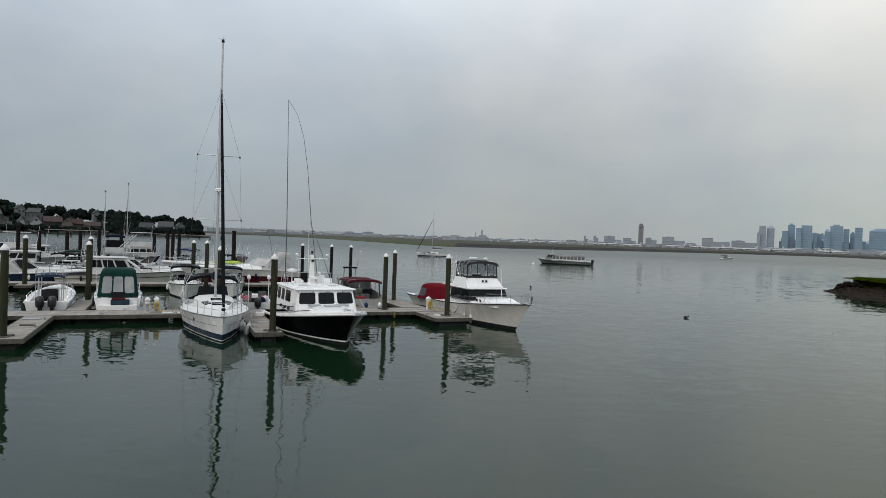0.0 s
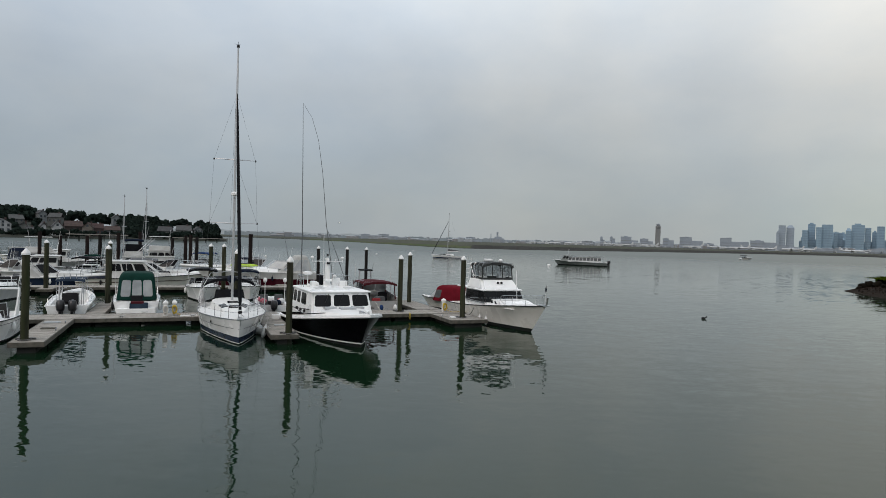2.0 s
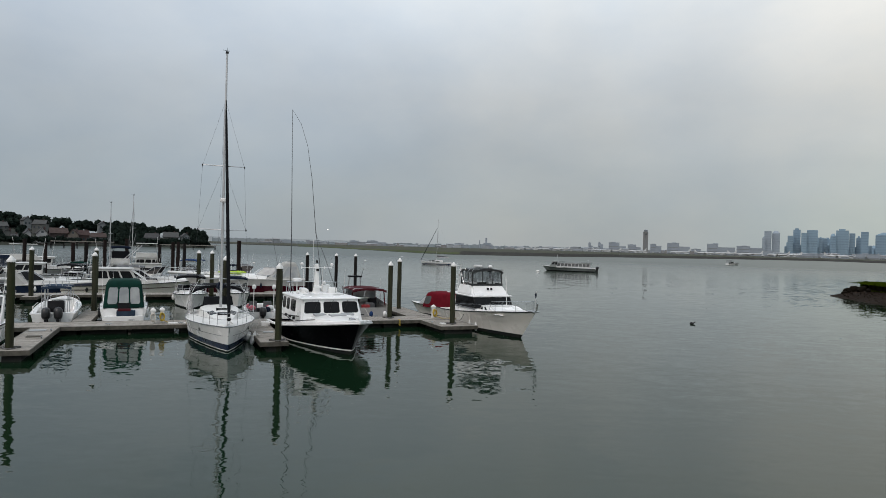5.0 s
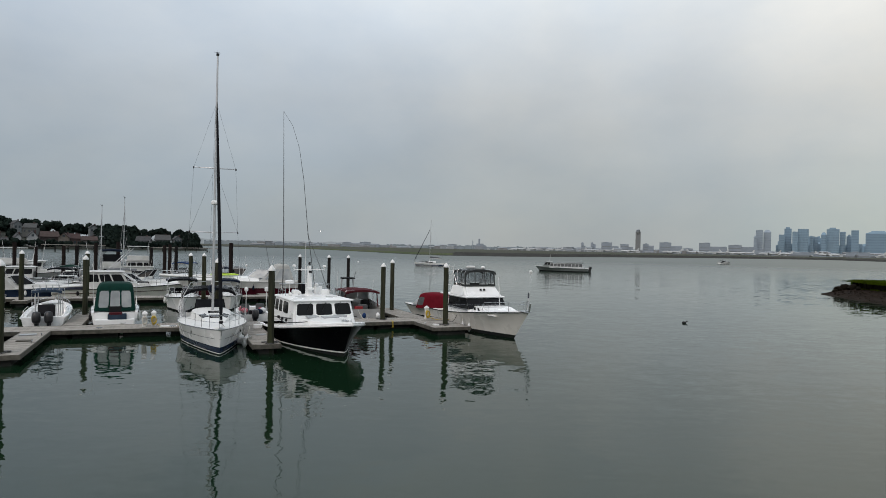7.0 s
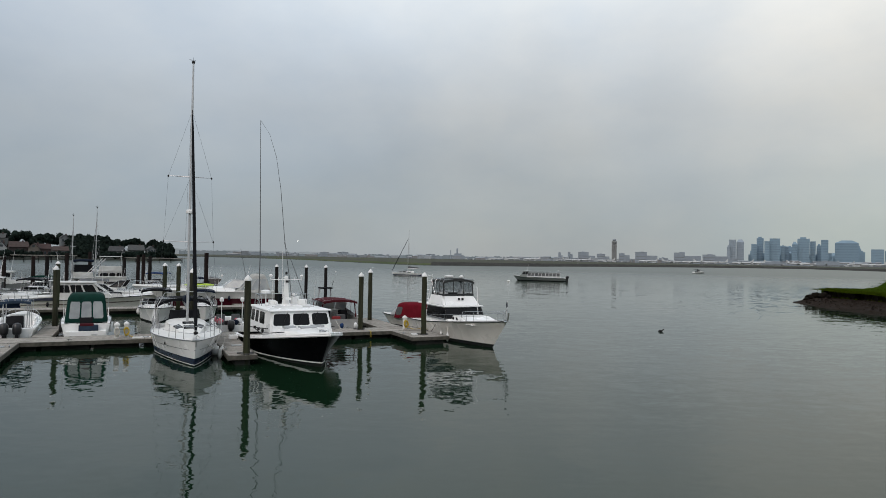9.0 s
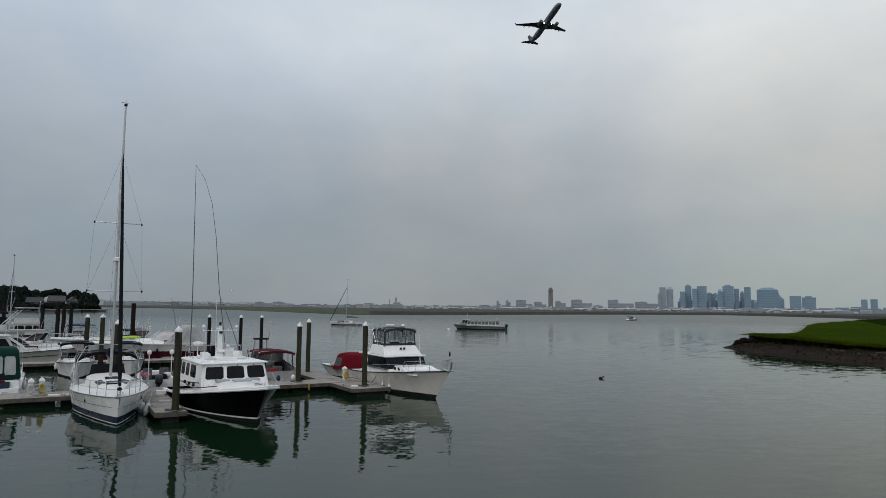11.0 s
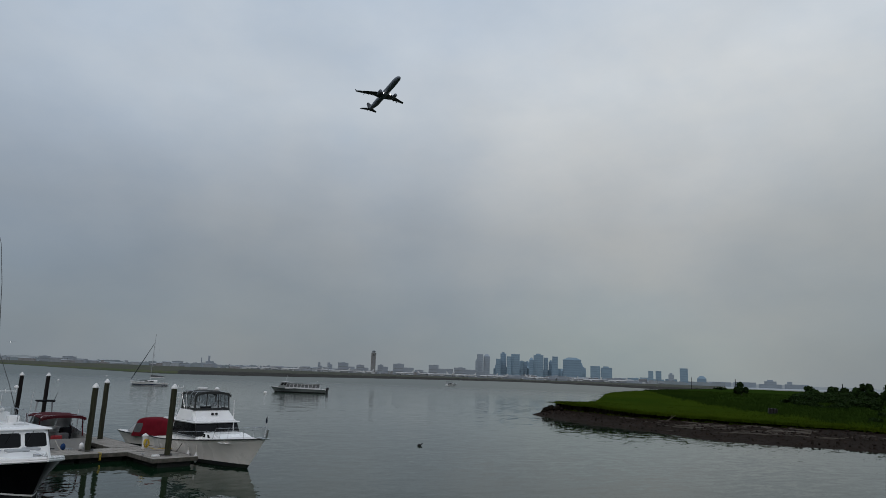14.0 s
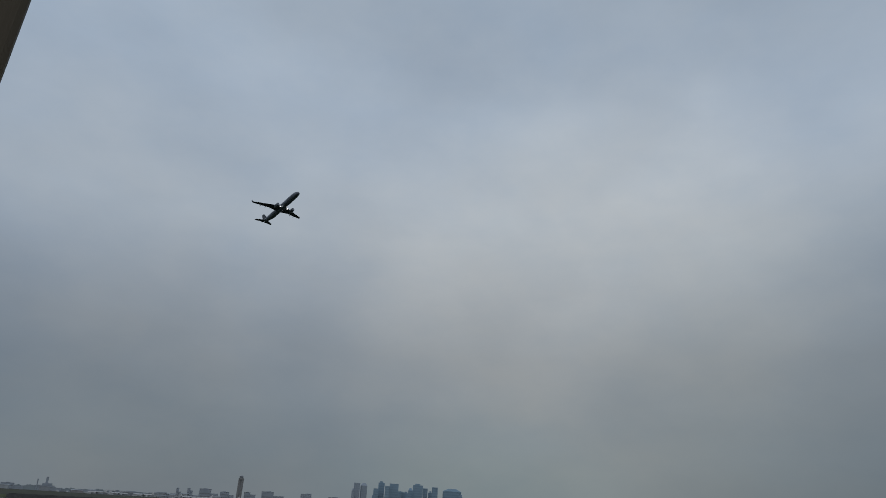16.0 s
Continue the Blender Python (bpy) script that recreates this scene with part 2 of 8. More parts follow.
DARKPILE = surface("dark_pile_wood", (0.010, 0.009, 0.009), (0.017, 0.015, 0.014), 0.9, 7.0, specular=0.15, stretch=(1, 1, 0.12), bump=0.015, bump_scale=9.0, low=(0.012, 0.014, 0.009), low_top=0.35)
PLANKS = surface("grey_dock_planks", (0.38, 0.355, 0.32), (0.26, 0.242, 0.216), 0.95, 5.0, stretch=(1, 4, 1), bump=0.004, bump_scale=30.0, specular=0.15, stain=(0.09, 0.083, 0.075), stain_scale=0.8, stain_amount=0.7, per_piece=0.10)
FASCIA = surface("dock_fascia_timber", (0.11, 0.10, 0.082), (0.055, 0.052, 0.043), 0.9, 4.0, bump=0.006, bump_scale=18.0, stain=(0.05, 0.055, 0.04), stain_amount=0.6)
# Float colour also carries the shadow below the deck, hence near-black.
DOCKUNDER = surface("shade_black_dock_float", (0.005, 0.005, 0.005), (0.009, 0.010, 0.008), 0.9, 4.0)
CREOSOTE = surface("red_brown_creosoted_wood", (0.018, 0.012, 0.011), (0.011, 0.008, 0.0075), 0.9, 7.0, specular=0.15, stretch=(1, 1, 0.12), bump=0.015, bump_scale=9.0)
GALV = surface("dull_galvanised_steel", (0.14, 0.14, 0.14), (0.08, 0.075, 0.07), 0.6, 8.0, metal=0.4)
CAPS = surface("white_plastic_cap", (0.80, 0.80, 0.79), (0.70, 0.70, 0.68), 0.4, 6.0)


def water_material():
    m = bpy.data.materials.new("calm_harbour_water")
    m.use_nodes = True
    nt = m.node_tree
    N, Lk = nt.nodes.new, nt.links.new
    b = nt.nodes["Principled BSDF"]
    b.inputs["Base Color"].default_value = (0.0053, 0.0185, 0.0085, 1)
    b.inputs["Roughness"].default_value, b.inputs["IOR"].default_value = 0.03, 1.34
    b.inputs["Specular Tint"].default_value = (0.935, 1.0, 0.885, 1)
    tc = N("ShaderNodeTexCoord")
    # slopes of the surface: slow swell, ripples and fine chop, calmer and livelier in loose patches
    total = None
    for sc, st, amp in ((0.30, (1, 1.7, 1), 0.026), (1.1, (0.8, 1.6, 1), 0.072), (4.0, (1, 1.5, 1), 0.066)):
        mp = N("ShaderNodeMapping")
        mp.inputs["Scale"].default_value, mp.inputs["Rotation"].default_value = st, (0, 0, 0.25)
        Lk(tc.outputs["Object"], mp.inputs[0])
        n = N("ShaderNodeTexNoise")
        n.inputs["Scale"].default_value, n.inputs["Detail"].default_value, n.inputs["Roughness"].default_value = sc, 1.5, 0.45
        Lk(mp.outputs[0], n.inputs["Vector"])
        k = N("ShaderNodeVectorMath")
        k.operation = "MULTIPLY_ADD"
        k.inputs[1].default_value, k.inputs[2].default_value = (amp, amp * 1.25, 0), (-amp / 2, -amp * 0.625, 0)
        Lk(n.outputs["Color"], k.inputs[0])
        if total:
            a = N("ShaderNodeVectorMath")
            a.operation = "ADD"
            Lk(total, a.inputs[0])
            Lk(k.outputs[0], a.inputs[1])
            total = a.outputs[0]
        else:
            total = k.outputs[0]
    patch = N("ShaderNodeTexNoise")
    patch.inputs["Scale"].default_value, patch.inputs["Detail"].default_value = 0.03, 3.0
    Lk(tc.outputs["Object"], patch.inputs["Vector"])
    pr = N("ShaderNodeMapRange")
    pr.inputs[1].default_value, pr.inputs[2].default_value, pr.inputs[3].default_value, pr.inputs[4].default_value = 0.35, 0.65, 0.6, 1.3
    Lk(patch.outputs[0], pr.inputs[0])
    # the open harbour is livelier than the sheltered basin
    far = N("ShaderNodeVectorMath")
    far.operation = "LENGTH"
    Lk(tc.outputs["Object"], far.inputs[0])
    fr = N("ShaderNodeMapRange")
    fr.inputs[1].default_value, fr.inputs[2].default_value, fr.inputs[3].default_value, fr.inputs[4].default_value = 55.0, 260.0, 1.0, 1.5
    Lk(far.outputs["Value"], fr.inputs[0])
    both = N("ShaderNodeMath")
    both.operation = "MULTIPLY"
    Lk(fr.outputs[0], both.inputs[0])
    Lk(pr.outputs[0], both.inputs[1])
    rr = N("ShaderNodeMapRange")
    rr.inputs[1].default_value, rr.inputs[2].default_value, rr.inputs[3].default_value, rr.inputs[4].default_value = 80.0, 320.0, 0.03, 0.30
    Lk(far.outputs["Value"], rr.inputs[0])
    Lk(rr.outputs[0], b.inputs["Roughness"])
    mul = N("ShaderNodeVectorMath")
    mul.operation = "SCALE"
    Lk(total, mul.inputs[0])
    Lk(both.outputs[0], mul.inputs[3])
    up = N("ShaderNodeVectorMath")
    up.operation = "ADD"
    up.inputs[1].default_value = (0, 0, 1)
    Lk(mul.outputs[0], up.inputs[0])
    nrm = N("ShaderNodeVectorMath")
    nrm.operation = "NORMALIZE"
    Lk(up.outputs[0], nrm.inputs[0])
    Lk(nrm.outputs[0], b.inputs["Normal"])
    return m


WATER = water_material()


# ---- mesh helpers ----
def add_box(bm, x0, x1, y0, y1, z0, z1, m=None, bevel=0.0):
    v = [bm.verts.new((x, y, z)) for z in (z0, z1) for x, y in ((x0, y0), (x1, y0), (x1, y1), (x0, y1))]
    f = [bm.faces.new([v[i] for i in q]) for q in ((3, 2, 1, 0), (4, 5, 6, 7), (0, 1, 5, 4), (1, 2, 6, 5), (2, 3, 7, 6), (3, 0, 4, 7))]
    if bevel:
        edges = list({e for q in f for e in q.edges})
        r = bmesh.ops.bevel(bm, geom=edges, offset=bevel, segments=2, affect="EDGES", profile=0.6)
        v = list({w for q in r["faces"] for w in q.verts} | {w for w in v if w.is_valid})
    if m is not None:
        bmesh.ops.transform(bm, matrix=m, verts=v)
    return v


def add_loft(bm, rings, closed=True, caps=True):
    vs = [[bm.verts.new(p) for p in r] for r in rings]
    n = len(vs[0])
    for a, b in zip(vs, vs[1:]):
        for i in range(n if closed else n - 1):
            j = (i + 1) % n
            try:
                bm.faces.new((a[i], a[j], b[j], b[i]))
            except ValueError:
                pass
    if caps and closed and n > 2:
        bm.faces.new(vs[0][::-1])
        bm.faces.new(vs[-1])
    return vs


def add_tube(bm, pts, r, seg=6):
    pts = [Vector(p) for p in pts]
    rs = r if isinstance(r, (list, tuple)) else [r] * len(pts)
    rings, up = [], None
    for i, p in enumerate(pts):
        d = (pts[min(i + 1, len(pts) - 1)] - pts[max(i - 1, 0)]).normalized()
        if up is None:
            up = d.orthogonal().normalized()
        up = (up - d * up.dot(d)).normalized()
        s = d.cross(up)
        rings.append([p + (up * math.cos(k * math.tau / seg) + s * math.sin(k * math.tau / seg)) * rs[i] for k in range(seg)])
    add_loft(bm, rings)


def add_ball(bm, c, r, sx=1.0, sy=1.0, sz=1.0, sub=2):
    bmesh.ops.create_icosphere(bm, subdivisions=sub, radius=r, matrix=Matrix.Translation(c) @ Matrix.Diagonal((sx, sy, sz, 1)))


def on_quad(q, u, v):
    a, b, c, d = (Vector(p) for p in q)
    return (a * (1 - u) + b * u) * (1 - v) + (d * (1 - u) + c * u) * v


def add_slab(bm, q, u0, u1, v0, v1, off=0.008, thick=0.03, round_=0.12):
    """A thin plate with cut corners lying on a four-cornered face (corners counter-clockwise seen from outside)."""
    a, b, d = on_quad(q, 0, 0), on_quad(q, 1, 0), on_quad(q, 0, 1)
    n = (b - a).cross(d - a).normalized()
    du, dv = (u1 - u0) * round_, (v1 - v0) * round_
    ring = [(u0 + du, v0), (u1 - du, v0), (u1, v0 + dv), (u1, v1 - dv), (u1 - du, v1), (u0 + du, v1), (u0, v1 - dv), (u0, v0 + dv)]
    add_loft(bm, [[on_quad(q, u, v) + n * k for u, v in ring] for k in (off - thick, off)])


def part(name, bm, material, parent=None, label="", smooth=False):
    bmesh.ops.recalc_face_normals(bm, faces=bm.faces)
    me = bpy.data.meshes.new(name)
    bm.to_mesh(me)
    bm.free()
    me.materials.append(material)
    if smooth:
        me.polygons.foreach_set("use_smooth", [True] * len(me.polygons))
        me.set_sharp_from_angle(angle=radians(38))
    ob = new(name, me)
    if parent is not None:
        ob.parent = parent
    if label:
        ob["label"] = label
    return ob


def thing(name, label, category, group="", kind=""):
    ob = new(name)
    ob.empty_display_size = 0.3
    return tagged(ob, label, category, group, kind)


def berth(a, b, z=0.0, turn=0.0):
    """A pose on the marina's own axes: a along the main walkway, b away from the deck; +y points away."""
    c, s = math.cos(radians(23)), math.sin(radians(23))
    return pose(a * c - b * s, a * s + b * c, z, 0, 0, 23 + turn)


def polar(az, d, z=0.0):
    return Vector((d * math.sin(radians(az)), d * math.cos(radians(az)), z))


# ---- water ----
bm = bmesh.new()
bmesh.ops.create_grid(bm, x_segments=60, y_segments=60, size=4900)
tagged(part("water", bm, WATER), "calm grey-green harbour water with faint ripples", "water", kind="structure")


# ---- docks ----
def dock(name, a0, a1, b0, b1, along="a", label="weathered grey timber floating dock with plank decking"):
    """A floating dock: planks across its run, timber fascia round it and dark floats under it."""
    t = thing(name, label, "dock", "floating docks", "structure")
    t.matrix_world = berth(0, 0)
    bm = bmesh.new()
    rnd = random.Random(int(a0 * 31 + b0 * 17))
    p0, p1, q0, q1 = (a0, a1, b0, b1) if along == "a" else (b0, b1, a0, a1)
    k = p0 + 0.05
    while k < p1 - 0.1:
        w = min(0.145, p1 - 0.05 - k)
        h = 0.45 + rnd.uniform(-0.006, 0.006)
        e0, e1 = q0 + 0.03 + rnd.uniform(0, 0.02), q1 - 0.03 - rnd.uniform(0, 0.02)
        if along == "a":
            add_box(bm, k, k + w - 0.007, e0, e1, h - 0.04, h)
        else:
            add_box(bm, e0, e1, k, k + w - 0.007, h - 0.04, h)
        k += 0.145
    part("decking", bm, PLANKS, t)["kind"] = "stuff"
    bm = bmesh.new()
    for x0, x1, y0, y1 in ((a0, a1, b0, b0 + 0.05), (a0, a1, b1 - 0.05, b1), (a0, a0 + 0.05, b0 + 0.05, b1 - 0.05), (a1 - 0.05, a1, b0 + 0.05, b1 - 0.05)):
        add_box(bm, x0, x1, y0, y1, 0.25, 0.455, bevel=0.012)
    part("fascia", bm, FASCIA, t)
    bm = bmesh.new()
    n = max(1, round((p1 - p0) / 2.4))
    for i in range(n):
        u0, u1 = p0 + (p1 - p0) * i / n + 0.12, p0 + (p1 - p0) * (i + 1) / n - 0.12
        if along == "a":
            add_box(bm, u0, u1, q0 + 0.32, q1 - 0.32, -0.35, 0.40)
        else:
            add_box(bm, q0 + 0.32, q1 - 0.32, u0, u1, -0.35, 0.40)
    part("float", bm, DOCKUNDER, t)
    return t


dock("main_walkway", -16, 16.6, 37.7, 39.95)
dock("finger_dock", -6.45, -5.15, 30.15, 37.68, "b")
dock("finger_dock", 3.75, 5.05, 30.35, 37.68, "b")
dock("end_dock", 14.25, 16.6, 34.3, 37.68, "b")
dock("finger_dock", 14.2, 15.9, 39.97, 46.2, "b")
dock("finger_dock", -5.0, -4.0, 39.97, 46.4, "b")
dock("rear_walkway", -34, 12.6, 58.6, 60.8)
dock("finger_dock", -10.4, -9.3, 56.6, 58.58, "b")
dock("far_walkway", -44, 8, 80, 82.2)
dock("finger_dock", 8.0, 9.0, 60.82, 68, "b")


def pile(a, b, top=4.0, r=0.15, mat=None, cap=True, hoop=True, lean=(0, 0), label="weathered greenish timber mooring pile with a white cone cap"):
    t = thing("mooring_pile", label, "pile", "mooring piles")
    t.matrix_world = berth(a, b)
    rnd = random.Random(int(a * 100 + b * 7))
    bm = bmesh.new()
    rings = []
    for k in range(9):
        z = -1.5 + (top + 1.5) * k / 8
        rr = r * (1.04 - 0.08 * k / 8) + rnd.uniform(-0.006, 0.006)
        cx, cy = lean[0] * z / top + rnd.uniform(-0.008, 0.008), lean[1] * z / top
        rings.append([(cx + rr * math.cos(i * math.tau / 14), cy + rr * math.sin(i * math.tau / 14), z) for i in range(14)])
    add_loft(bm, rings)
    part("post", bm, mat or PILEWOOD, t, smooth=True)
    if cap:
        bm = bmesh.new()
        x, y = lean
        prof = [(r * 1.10, top - 0.06), (r * 1.14, top), (r * 1.1, top + 0.02), (0.03, top + 0.20), (0.01, top + 0.205)]
        add_loft(bm, [[(x + q * math.cos(i * math.tau / 14), y + q * math.sin(i * math.tau / 14), z) for i in range(14)] for q, z in prof])
        part("cap", bm, CAPS, t, "white plastic cone cap", smooth=True)
    if hoop:
        bm = bmesh.new()
        ring = [((r + 0.09) * math.cos(i * math.tau / 20) + lean[0] * 0.1, (r + 0.09) * math.sin(i * math.tau / 20), 0.50) for i in range(21)]
        add_tube(bm, ring, 0.025)
        add_box(bm, -r - 0.22, r + 0.22, 0.06 + r, 0.14 + r, 0.455, 0.53, bevel=0.01)
        part("pile_guide", bm, GALV, t, "dull galvanised steel pile guide")
    return t


for a, b, top in ((-5.96, 30.7, 4.0), (4.58, 30.6, 3.86), (15.38, 35.3, 3.94), (12.66, 38.9, 3.82)):
    pile(a, b, top)
for a, b in ((15.26, 44.8), (-4.45, 45.7), (2.95, 41.0)):
    pile(a, b, 3.92, hoop=False)
for a, b in ((-9.9, 57.8), (-5.9, 61.8), (2.05, 58.0), (3.1, 58.0)):
    pile(a, b, hoop=False, r=0.17)
for a, b in ((11.4, 59.6), (13.8, 58.4), (15.6, 58.4)):
    pile(a, b, hoop=False, mat=DARKPILE, label="dark timber mooring pile with a white cone cap")


# ---- boats ----
class Hull:
    """A boat's hull: +y to the bow, x to starboard, z = 0 at the waterline, y = 0 at the transom."""

    def __init__(self, L, B, fs, fb, rake=0.6, tr=0.9, wl=0.86, fine=2.3, flare=1.4, draft=0.5, wfine=1.25):
        self.L, self.B, self.fs, self.fb, self.rake, self.tr, self.wl, self.fine, self.flare, self.draft, self.wfine = L, B, fs, fb, rake, tr, wl, fine, flare, draft, wfine

    def _half(self, s, fine):
        if s < 0.45:
            return self.tr + (1 - self.tr) * math.sin(s / 0.45 * math.pi / 2)
        return max(0.0, 1 - ((s - 0.45) / 0.55) ** fine) ** 0.85

    def sheer(self, s):
        return self.fs + (self.fb - self.fs) * s ** 1.7

    def at(self, s, z, side=1):
        hb, wb, top = self._half(s, self.fine) * self.B / 2, self._half(s, self.wfine) * self.B / 2 * self.wl, self.sheer(s)
        if z >= 0:
            x = wb + (hb - wb) * min(z / top, 1.05) ** self.flare
        else:
            x = wb * math.sqrt(max(0.0, 1 + z / self.draft))
        y = self.L * s + self.rake * (max(z, -0.3) / self.fb) * s ** 3 - 0.12 * (1 - s) ** 8 * max(z, 0)
        return Vector((side * x, y, z))

    def band(self, lo, hi, rows=4, ns=26):
        bm = bmesh.new()
        ss = [1 - (1 - i / ns) ** 1.35 for i in range(ns + 1)]
        sides = []
        for side in (-1, 1):
            grid = [[bm.verts.new(self.at(s, lo(s) + (hi(s) - lo(s)) * k / rows, side)) for k in range(rows + 1)] for s in ss]
            for a, b in zip(grid, grid[1:]):
                for k in range(rows):
                    bm.faces.new((a[k], b[k], b[k + 1], a[k + 1]))
            sides.append(grid)
        for k in range(rows):
            bm.faces.new((sides[0][0][k], sides[1][0][k], sides[1][0][k + 1], sides[0][0][k + 1]))
        bmesh.ops.remove_doubles(bm, verts=bm.verts, dist=0.001)
        return bm

    def line(self, s0, s1, side, dz=0.0, inset=0.0, n=14):
        out = []
        for i in range(n + 1):
            s = s0 + (s1 - s0) * i / n
            p = self.at(s, self.sheer(s), side)
            out.append(Vector((side * max(abs(p.x) - inset, 0.0), p.y - (inset * 0.8 if s > 0.97 else 0), p.z + dz)))
        return out

    def deck(self, s0, s1, camber=0.08, drop=0.03, inset=0.03, ns=18, nx=6):
        bm = bmesh.new()
        rows = []
        for i in range(ns + 1):
            s = s0 + (s1 - s0) * i / ns
            p = self.at(s, self.sheer(s) - drop)
            h = max(p.x - inset, 0.0)
            rows.append([bm.verts.new((h * (2 * k / nx - 1), p.y - (inset if s > 0.97 else 0), p.z + camber * (1 - (2 * k / nx - 1) ** 2))) for k in range(nx + 1)])
        for a, b in zip(rows, rows[1:]):
            for k in range(nx):
                bm.faces.new((a[k], a[k + 1], b[k + 1], b[k]))
        bmesh.ops.remove_doubles(bm, verts=bm.verts, dist=0.001)
        return bm

    def well(self, s0, s1, floor, ledge=0.18, n=10):
        """The cockpit: side decks, inner walls, sole and bulkheads, as one moulding."""
        bm = bmesh.new()
        ss = [s0 + (s1 - s0) * i / n for i in range(n + 1)]
        prev = None
        for s in ss:
            o = self.at(s, self.sheer(s) - 0.01)
            hi = max(o.x - ledge, 0.05)
            row = [bm.verts.new(v) for v in ((-o.x + 0.01, o.y, o.z), (-hi, o.y, o.z), (-hi + 0.03, o.y, floor), (hi - 0.03, o.y, floor), (hi, o.y, o.z), (o.x - 0.01, o.y, o.z))]
            if prev:
                for k in range(5):
                    bm.faces.new((prev[k], prev[k + 1], row[k + 1], row[k]))
            else:
                bm.faces.new((row[1], row[2], row[3], row[4]))
            prev = row
        bm.faces.new((prev[4], prev[3], prev[2], prev[1]))
        return bm


def hull_parts(t, h, top, bottom, boot=None, boot_z=(0.06, 0.16), rub=RUB, rub_r=0.035, s_deck=0.42, deck=None, floor=0.25, camber=0.08, ledge=0.18, stripe=None, rise=0.0):
    """Topsides, boot stripe, bottom, rub rail, foredeck and cockpit of a boat."""
    z0, z1 = boot_z
    up = lambda s: rise * s ** 3
    part("hull_side", h.band(lambda s: z1 + up(s), lambda s: h.sheer(s), 7), top, t, smooth=True)
    part("boot_stripe", h.band(lambda s: z0 + up(s), lambda s: z1 + up(s), 2), boot or bottom, t, smooth=True)
    part("bottom", h.band(lambda s: -h.draft, lambda s: z0 + up(s), 5), bottom, t, smooth=True)
    bm = bmesh.new()
    for side in (-1, 1):
        add_tube(bm, h.line(0, 1.0, side, -0.02, n=24), rub_r)
    part("rub_rail", bm, rub, t)
    part("deck", h.deck(s_deck, 1.0, camber), deck or DECK, t, smooth=True)
    if s_deck > 0.02:
        part("cockpit", h.well(0.0, s_deck, floor, ledge), deck or GEL, t)
    if stripe:
        z, w, mat = stripe
        bm = bmesh.new()
        for side in (-1, 1):
            pts = [h.at(s, h.sheer(s) * z, side) for s in [i / 24 for i in range(25)]]
            vs = [[bm.verts.new(p + Vector((side * 0.006, 0.0, dz))) for dz in (-w / 2, w / 2)] for p in pts]
            for a, b in zip(vs, vs[1:]):
                bm.faces.new((a[0], b[0], b[1], a[1]))
        part("hull_stripe", bm, mat, t)


def bow_rail(t, h, s0=0.5, height=0.62, r=0.016, mat=None, posts=6, mid=False):
    bm = bmesh.new()
    ins = 0.08
    left, right = h.line(s0, 0.985, -1, height, ins), h.line(s0, 0.985, 1, height, ins)
    tip = h.at(1.0, h.sheer(1.0)) + Vector((0, 0.08, height + 0.06))
    add_tube(bm, [left[0] - Vector((0, 0.25, height))] + left + [tip] + right[::-1] + [right[0] - Vector((0, 0.25, height))], r)
    if mid:
        l2, r2 = h.line(s0, 0.985, -1, height * 0.5, ins), h.line(s0, 0.985, 1, height * 0.5, ins)
        add_tube(bm, l2 + r2[::-1], r * 0.6)
    part("bow_rail", bm, mat or STEEL, t)
    for side in (-1, 1):
        base = h.line(s0, 0.985, side, 0.0, ins, posts)
        for p in base[1:]:
            bm = bmesh.new()
            add_tube(bm, [p, p + Vector((0, 0.0, height))], r * 0.9)
            part("rail_post", bm, mat or STEEL, t)


def house(t, name, bot, top, mat, roof=None, overhang=0.0, bevel=0.04, label=""):
    """A tapered cabin: (x half, y aft, y fore, z) below and above. Returns its five faces for windows."""
    (bx, ba, bf, bz), (tx, ta, tf, tz) = bot, top
    b4 = [Vector(p) for p in ((-bx, ba, bz), (bx, ba, bz), (bx, bf, bz), (-bx, bf, bz))]
    t4 = [Vector(p) for p in ((-tx, ta, tz), (tx, ta, tz), (tx, tf, tz), (-tx, tf, tz))]
    bm = bmesh.new()
    add_loft(bm, [b4, t4])
    bmesh.ops.bevel(bm, geom=[e for e in bm.edges if abs(e.verts[0].co.z - e.verts[1].co.z) > 0.05], offset=bevel, segments=2, affect="EDGES")
    part(name, bm, mat, t, label)
    if roof:
        bm = bmesh.new()
        o = overhang
        ring = lambda q, z: [(-tx - o + q, ta - o + q, z), (tx + o - q, ta - o + q, z), (tx + o - q, tf + o * 1.4 - q, z), (-tx - o + q, tf + o * 1.4 - q, z)]
        add_loft(bm, [ring(0.02, tz), ring(0.0, tz + 0.03), ring(0.03, tz + 0.07), ring(0.35, tz + 0.12)])
        part("roof", bm, roof, t)
    return {"back": (b4[0], b4[1], t4[1], t4[0]), "right": (b4[1], b4[2], t4[2], t4[1]), "front": (b4[2], b4[3], t4[3], t4[2]), "left": (b4[3], b4[0], t4[0], t4[3])}


def windows(t, quad, spans, v0, v1, mat=None, frame=None, edge=0.02, round_=0.12, label=""):
    for u0, u1 in spans:
        bm = bmesh.new()
        add_slab(bm, quad, u0, u1, v0, v1, 0.012, 0.03, round_)
        w = part("window", bm, mat or GLASS, t, label)
        if frame:
            bm = bmesh.new()
            e = edge
            add_slab(bm, quad, u0 - e, u1 + e, v0 - e * 2, v1 + e * 2, 0.006, 0.03, round_)
            part("window_frame", bm, frame, w)


